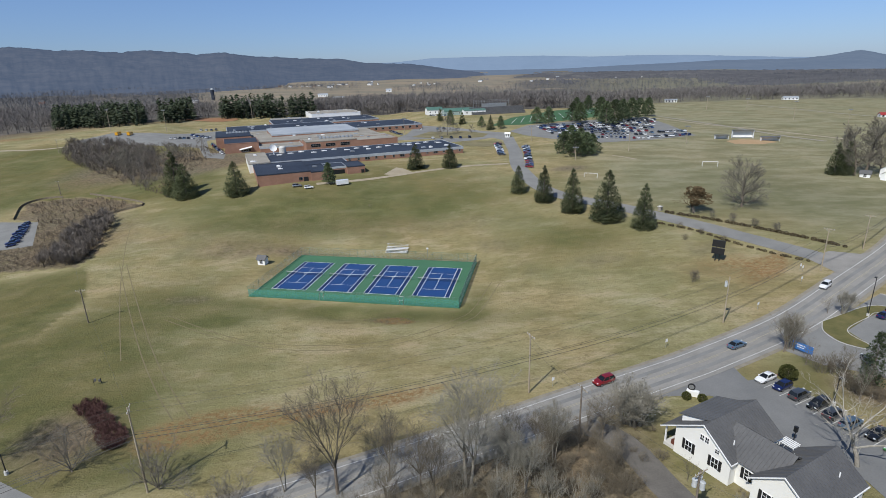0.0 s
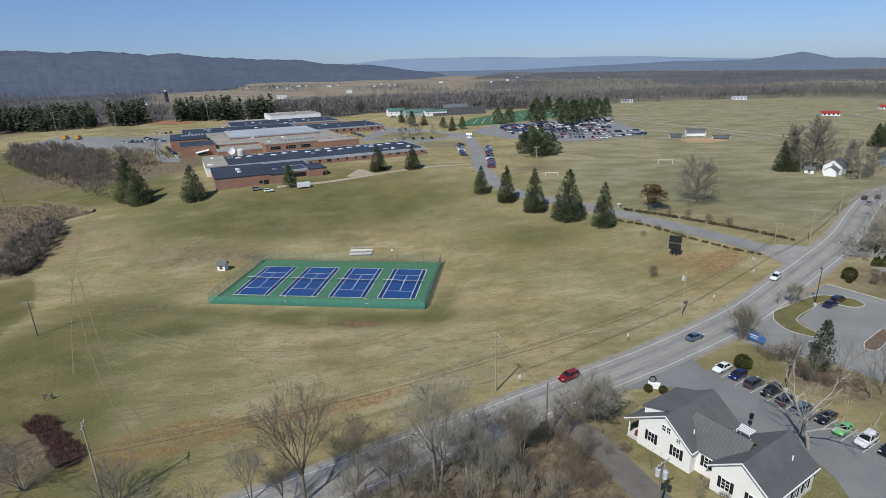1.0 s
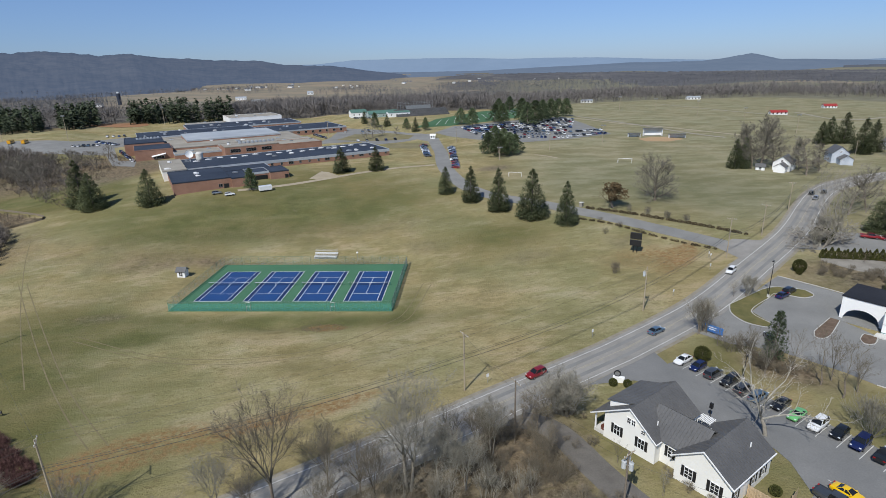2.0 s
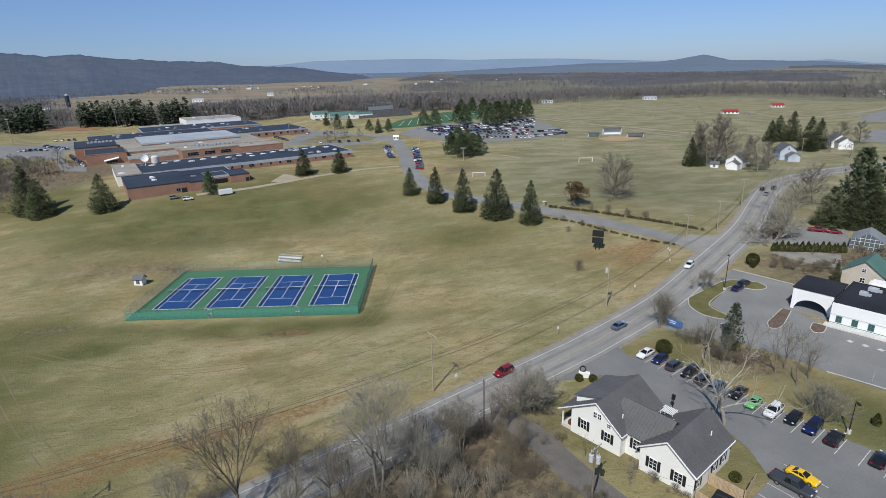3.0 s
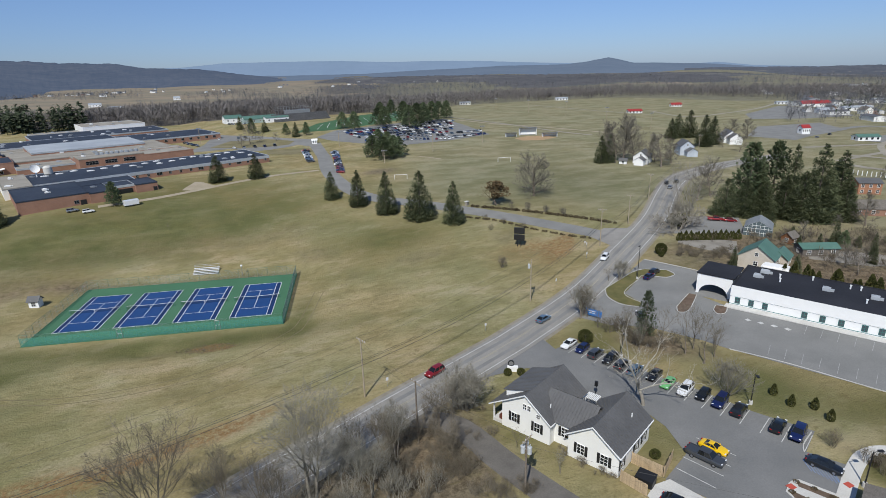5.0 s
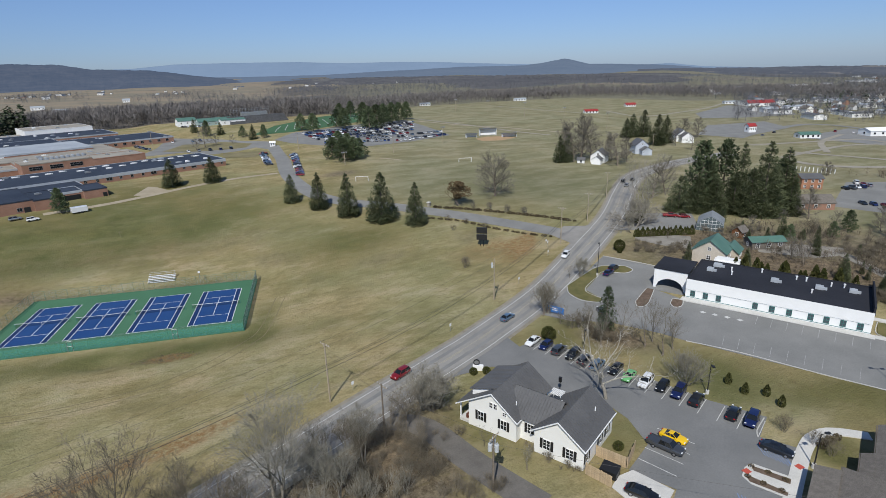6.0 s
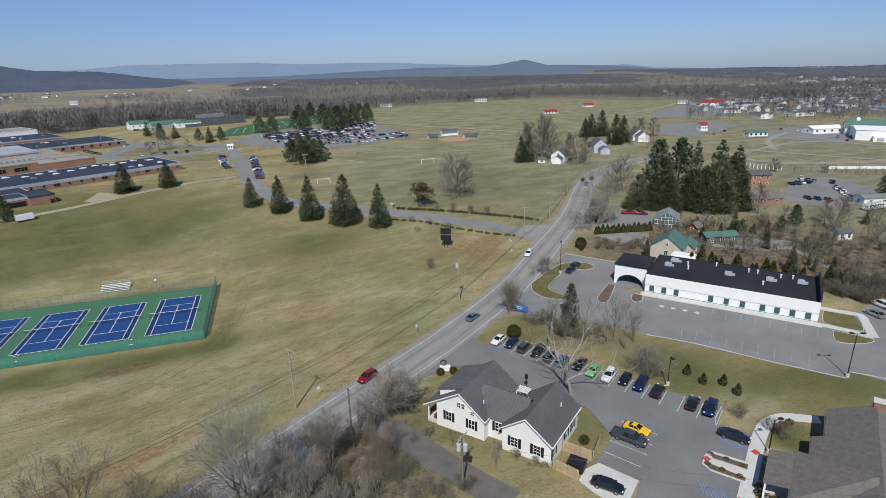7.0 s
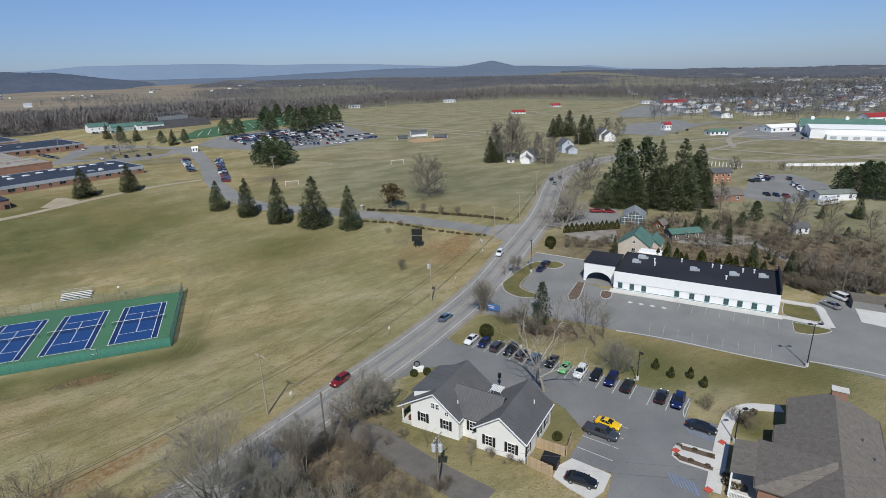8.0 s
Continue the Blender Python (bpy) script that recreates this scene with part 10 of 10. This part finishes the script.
build_hall()
for nm, at, turn, w, d, e, r, wall, roof, lab in (
        ("long_barn", (502.5, 206), -57, 72, 16, 6.0, 11.5, M_WHITE, M_ROOF_TEAL, "long white barn with green roof at the fairground"),
        ("open_shed", (473.92, 247.16), -20, 26, 12, 4, 6, M_WHITE, M_WHITE, "white open-sided fair shed"),
        ("ticket_booth", (412.39, 262.68), -24, 15, 8, 3, 4.5, M_WHITE, M_ROOF_TEAL, "low white booth with green roof"),
        ("snack_bar", (404.39, 303.4), -20, 6, 6, 5, 7, M_WHITE, M_RED, "white kiosk with red roof by the fair road"),
        ("fair_barn", (396.9, 491.24), -14, 15, 6, 2.4, 4.2, M_WHITE, M_RED, "low barn with a bright red roof"),
        ("fair_barn", (501.03, 545.57), -14, 13, 6, 2.6, 4.6, M_WHITE, M_RED, "white barn with red roof in the field"),
        ("fair_barn", (456.6, 731.82), -10, 18, 7, 3, 4.5, M_WHITE, M_ROOF_SILVER, "small white field barn"),
        ("fair_barn", (283.63, 689.6), -10, 14, 6, 3, 4, M_SIDING, M_ROOF_SILVER, "small white field barn")):
    _f = gable_house(nm, at, turn, w, d, e, r, wall, roof, lab, "building" if "house" not in nm else "house", cols=4, far=True)
    if nm == "long_barn":
        for _x in (-28, -5, 20):
            _b = bmesh.new()
            box(_b, _x - 1.2, _x + 1.2, -1.2, 1.2, 10.5, 12.6)
            rod(_b, (_x, 0, 12.6), (_x, 0, 13.4), 1.5, 0.1, n=4)
            part("cupola", _b, M_WHITE, _f)
for nm, at, turn, w, d, e, r, wall, roof, lab in (
        ("red_hall", (640.58, 474.18), -20, 34, 12, 4, 7, M_WHITE, M_RED, "white hall with red roof at the town's edge"),
        ("red_hall", (619.9, 232.08), -24, 40, 14, 5, 8, M_WHITE, M_RED, "hall with a wide red roof"),
        ("white_store", (623.52, 413.91), -20, 30, 10, 4, 5.5, M_WHITE, M_ROOF_SILVER, "low white store beyond the fairground"),
        ("white_store", (643.25, 516.8), -20, 18, 6, 3, 4, M_WHITE, M_ROOF_SILVER, "low white store beyond the fairground"),
        ("white_store", (1602.26, 908.79), -20, 70, 20, 5, 6, M_WHITE_OLD, M_ROOF_SILVER, "long white store in the distant town"), ("white_store", (1735.28, 893.8), -20, 60, 20, 5, 6, M_WHITE_OLD, M_ROOF_SILVER, "long white store in the distant town"), ("white_store", (1121.59, 506.49), -20, 60, 24, 6, 7.5, M_WHITE_OLD, M_ROOF_GREY, "long white store in the distant town"),
        ("white_store", (1184.68, 479.77), -20, 50, 20, 6, 7.5, M_WHITE_OLD, M_ROOF_SILVER, "long white store in the distant town"), ("white_store", (3559.22, 2081.52), -20, 60, 20, 6, 8, M_WHITE_OLD, M_ROOF_SILVER, "long white store in the distant town"), ("white_store", (882.89, 632.73), -20, 22, 10, 4, 6, M_WHITE_OLD, M_ROOF_SILVER, "small white store in the distant town")):
    gable_house(nm, at, turn, w, d, e, r, wall, roof, lab, "building" if "house" not in nm else "house", cols=4, far=True)
for nm, at, turn, w, d, e, r, wall, roof, lab in (
        ("farm_barn", (-258.06, 1264.79), 10, 22, 11, 5, 7.5, M_WHITE, M_ROOF_SILVER, "pale farm barn in the valley"),
        ("farm_barn", (-205.69, 1165.32), 10, 26, 8, 4, 5.5, M_WHITE, M_ROOF_SILVER, "pale farm barn in the valley"),
        ("farm_house", (-338.4, 1774.56), 10, 18, 11, 6, 9, M_WHITE, M_ROOF_GREY, "white farmhouse in the far fields"),
        ("farm_house", (-239.86, 1998.05), 10, 16, 12, 6, 9, M_WHITE, M_ROOF_GREY, "white farmhouse in the far fields"),
        ("farm_house", (-126.41, 1435.79), 10, 14, 9, 5, 8, M_WHITE, M_ROOF_SILVER, "white farmhouse in the far fields"),
        ("farm_house", (-490.29, 1137.49), 10, 14, 9, 5, 8, M_WHITE, M_ROOF_GREY, "white farmhouse behind the pine wood"),
        ("farm_house", (-845.29, 1208.35), 10, 10, 8, 5, 8, M_BRICK, M_ROOF_GREY, "brick farmhouse behind bare woods")):
    gable_house(nm, at, turn, w, d, e, r, wall, roof, lab, "building" if "house" not in nm else "house", cols=4, far=True)
_s = thing("silo", *(-480.73, 1209.05), 0, "dark blue farm silo with pale dome", "silo")
_b = bmesh.new()
rod(_b, (0, 0, -1), (0, 0, 22), 3.6, n=16)
part("cylinder", _b, M_ROOF_BLUE, _s)
_b = bmesh.new()
rod(_b, (0, 0, 22), (0, 0, 25), 3.7, 1.2, n=16)
part("dome", _b, M_ROOF_SILVER, _s)

# white wall and posts along the old race track
_wall = ribbon("track_wall", [(316.49, 158.3), (341, 143.97), (366.89, 130.64), (388.91, 119.81)], -0.2, 0.2, M_WHITE, 1.5, step=6, thick=1.8, lanes=1)
tagged(_wall, "long low white wall beside the race track", "wall", kind="structure")
_a, _b2 = (281.03, 185.7), (291.69, 168.5)
for k in range(12):
    s = k / 11
    p = thing("track_post", _a[0] + (_b2[0] - _a[0]) * s, _a[1] + (_b2[1] - _a[1]) * s, 0, "short white post beside the race track", "post", "white track posts")
    b = bmesh.new()
    rod(b, (0, 0, -0.2), (0, 0, 2.4), 0.2, n=8)
    part("post", b, M_WHITE, p)

# houses of the town, alike in build, each one a thing
_r2 = random.Random(31)
TOWN = []
for k, (wall, roof) in enumerate(((M_WHITE_OLD, M_SHINGLE), (M_WHITE_OLD, M_ROOF_SILVER), (M_SIDING, M_SHINGLE), (M_BRICK, M_ROOF_GREY), (M_WHITE_OLD, M_ROOF_GREY))):
    w, d, e, r = ((10, 8, 5, 8), (16, 9, 4, 6), (11, 8, 5, 8), (12, 10, 5, 8), (26, 14, 5, 6.5))[k]
    TOWN.append((wall, roof, w, d, e, r))
_made = {}
def town_house(at, turn, k, scale=1.0):
    label = ("white town house with grey roof", "low white town house with pale roof", "cream town house with brown roof", "brick town house with dark roof", "long white shop with flat dark roof")[k]
    if k not in _made:
        wall, roof, w, d, e, r = TOWN[k]
        _made[k] = gable_house("town_house", at, turn, w, d, e, r, wall, roof, label, "house", "houses of the town", cols=2, far=True)
        return
    copy_thing(_made[k], pose(at[0], at[1], ground_at(*at), 0, 0, turn) @ Matrix.Diagonal((scale, scale, scale, 1)))
woods("town_conifers", [(493.96, 370.78), (601.55, 303.88), (1528.64, 580.23), (1070.82, 643.74)], 130, 7, 14, M_PINE_FAR, "dark conifers among the town houses", "pine", 24, 40)
_zones = (([(493.96, 370.78), (601.55, 303.88), (864.02, 440.57), (730.89, 572.14)], 44), ([(693.36, 429.12), (707.39, 262.41), (1528.64, 580.23), (1070.82, 643.74)], 150), ([(1081.97, 627.82), (1432.08, 542.67), (4589.38, 1757.93), (2699.4, 1548.76)], 60), ([(791.69, 745.03), (935.44, 571.26), (1255.04, 769.85), (926.74, 841.28)], 30),
          ([(298.43, 1836.2), (693.32, 1870.54), (997.03, 2695.17), (451.94, 2784.97)], 34), ([(-733.24, 2075.03), (215.23, 1751.56), (244.6, 1992.2), (-780.46, 2418.72)], 26))
for poly, count in _zones:
    xs, ys = [p[0] for p in poly], [p[1] for p in poly]
    made = 0
    while made < count:
        x, y = _r2.uniform(min(xs), max(xs)), _r2.uniform(min(ys), max(ys))
        if inside(np.array([x]), np.array([y]), list(poly))[0]:
            town_house((x, y), _r2.choice((-20, 70)) + _r2.uniform(-8, 8), _r2.choice((0, 0, 1, 1, 1, 2, 3, 4, 4)), _r2.uniform(0.6, 0.88))
            made += 1
woods("town_trees", [(461.61, 365.71), (585.06, 274.24), (674.5, 249.66), (1693.87, 644.55), (1277.03, 742.96), (813.74, 649.28)], 2100, 6, 12, M_WOODS_HAZED, "leafless trees between the houses of the town", seed=14, blades=34)
woods("hedgerow_trees", [(272.98, 174.78), (291.46, 162.7), (334.79, 118.27), (315.35, 95.01), (356.57, 108.91), (336.59, 136.48), (309.59, 154.65)], 130, 2.5, 5, M_SCRUB, "brown scrub along the race track", seed=15, blades=20)
woods("garden_scrub", [(132.91, 131.45), (143.64, 122.19), (127.72, 104.73), (134.31, 95.74), (149.61, 75.98), (148.93, 65.17), (162.04, 51.6), (204.55, 68.02), (210.15, 92.12), (192.86, 113.29), (174.07, 126.16)], 430, 1.2, 4.5, M_SCRUB, "brown leafless garden scrub and saplings", seed=16, blades=26)
woods("scrub", [(-257.19, 375.82), (-205.0, 326.0), (-172.0, 330.0), (-196.0, 380.0), (-254.77, 423.58), (-287.34, 426.64)], 420, 3.5, 9.5, M_SCRUB_GREY, "grey leafless scrub trees west of the school", seed=19, blades=120)
woods("scrub", WEST_SCRUB, 1200, 0.8, 2.8, M_SCRUB, "low brown leafless scrub west of the school", seed=26, blades=80)
woods("scrub", [(-205.0, 326.0), (-177.12, 299.8), (-150.0, 274.0), (-152.0, 320.0), (-172.0, 345.0)], 90, 3.0, 6.5, M_SCRUB_GREY, "grey leafless scrub trees west of the school", seed=27, blades=120)
woods("roadside_brush", [(-26.0, 58.0), (0.0, 68.5), (18.0, 76.5), (36.0, 82.0), (34.0, 74.0), (24.0, 66.0), (8.0, 57.0), (-20.0, 46.0)], 90, 0.8, 2.2, M_SCRUB, "brown brush and brambles below the road", seed=20, blades=60)
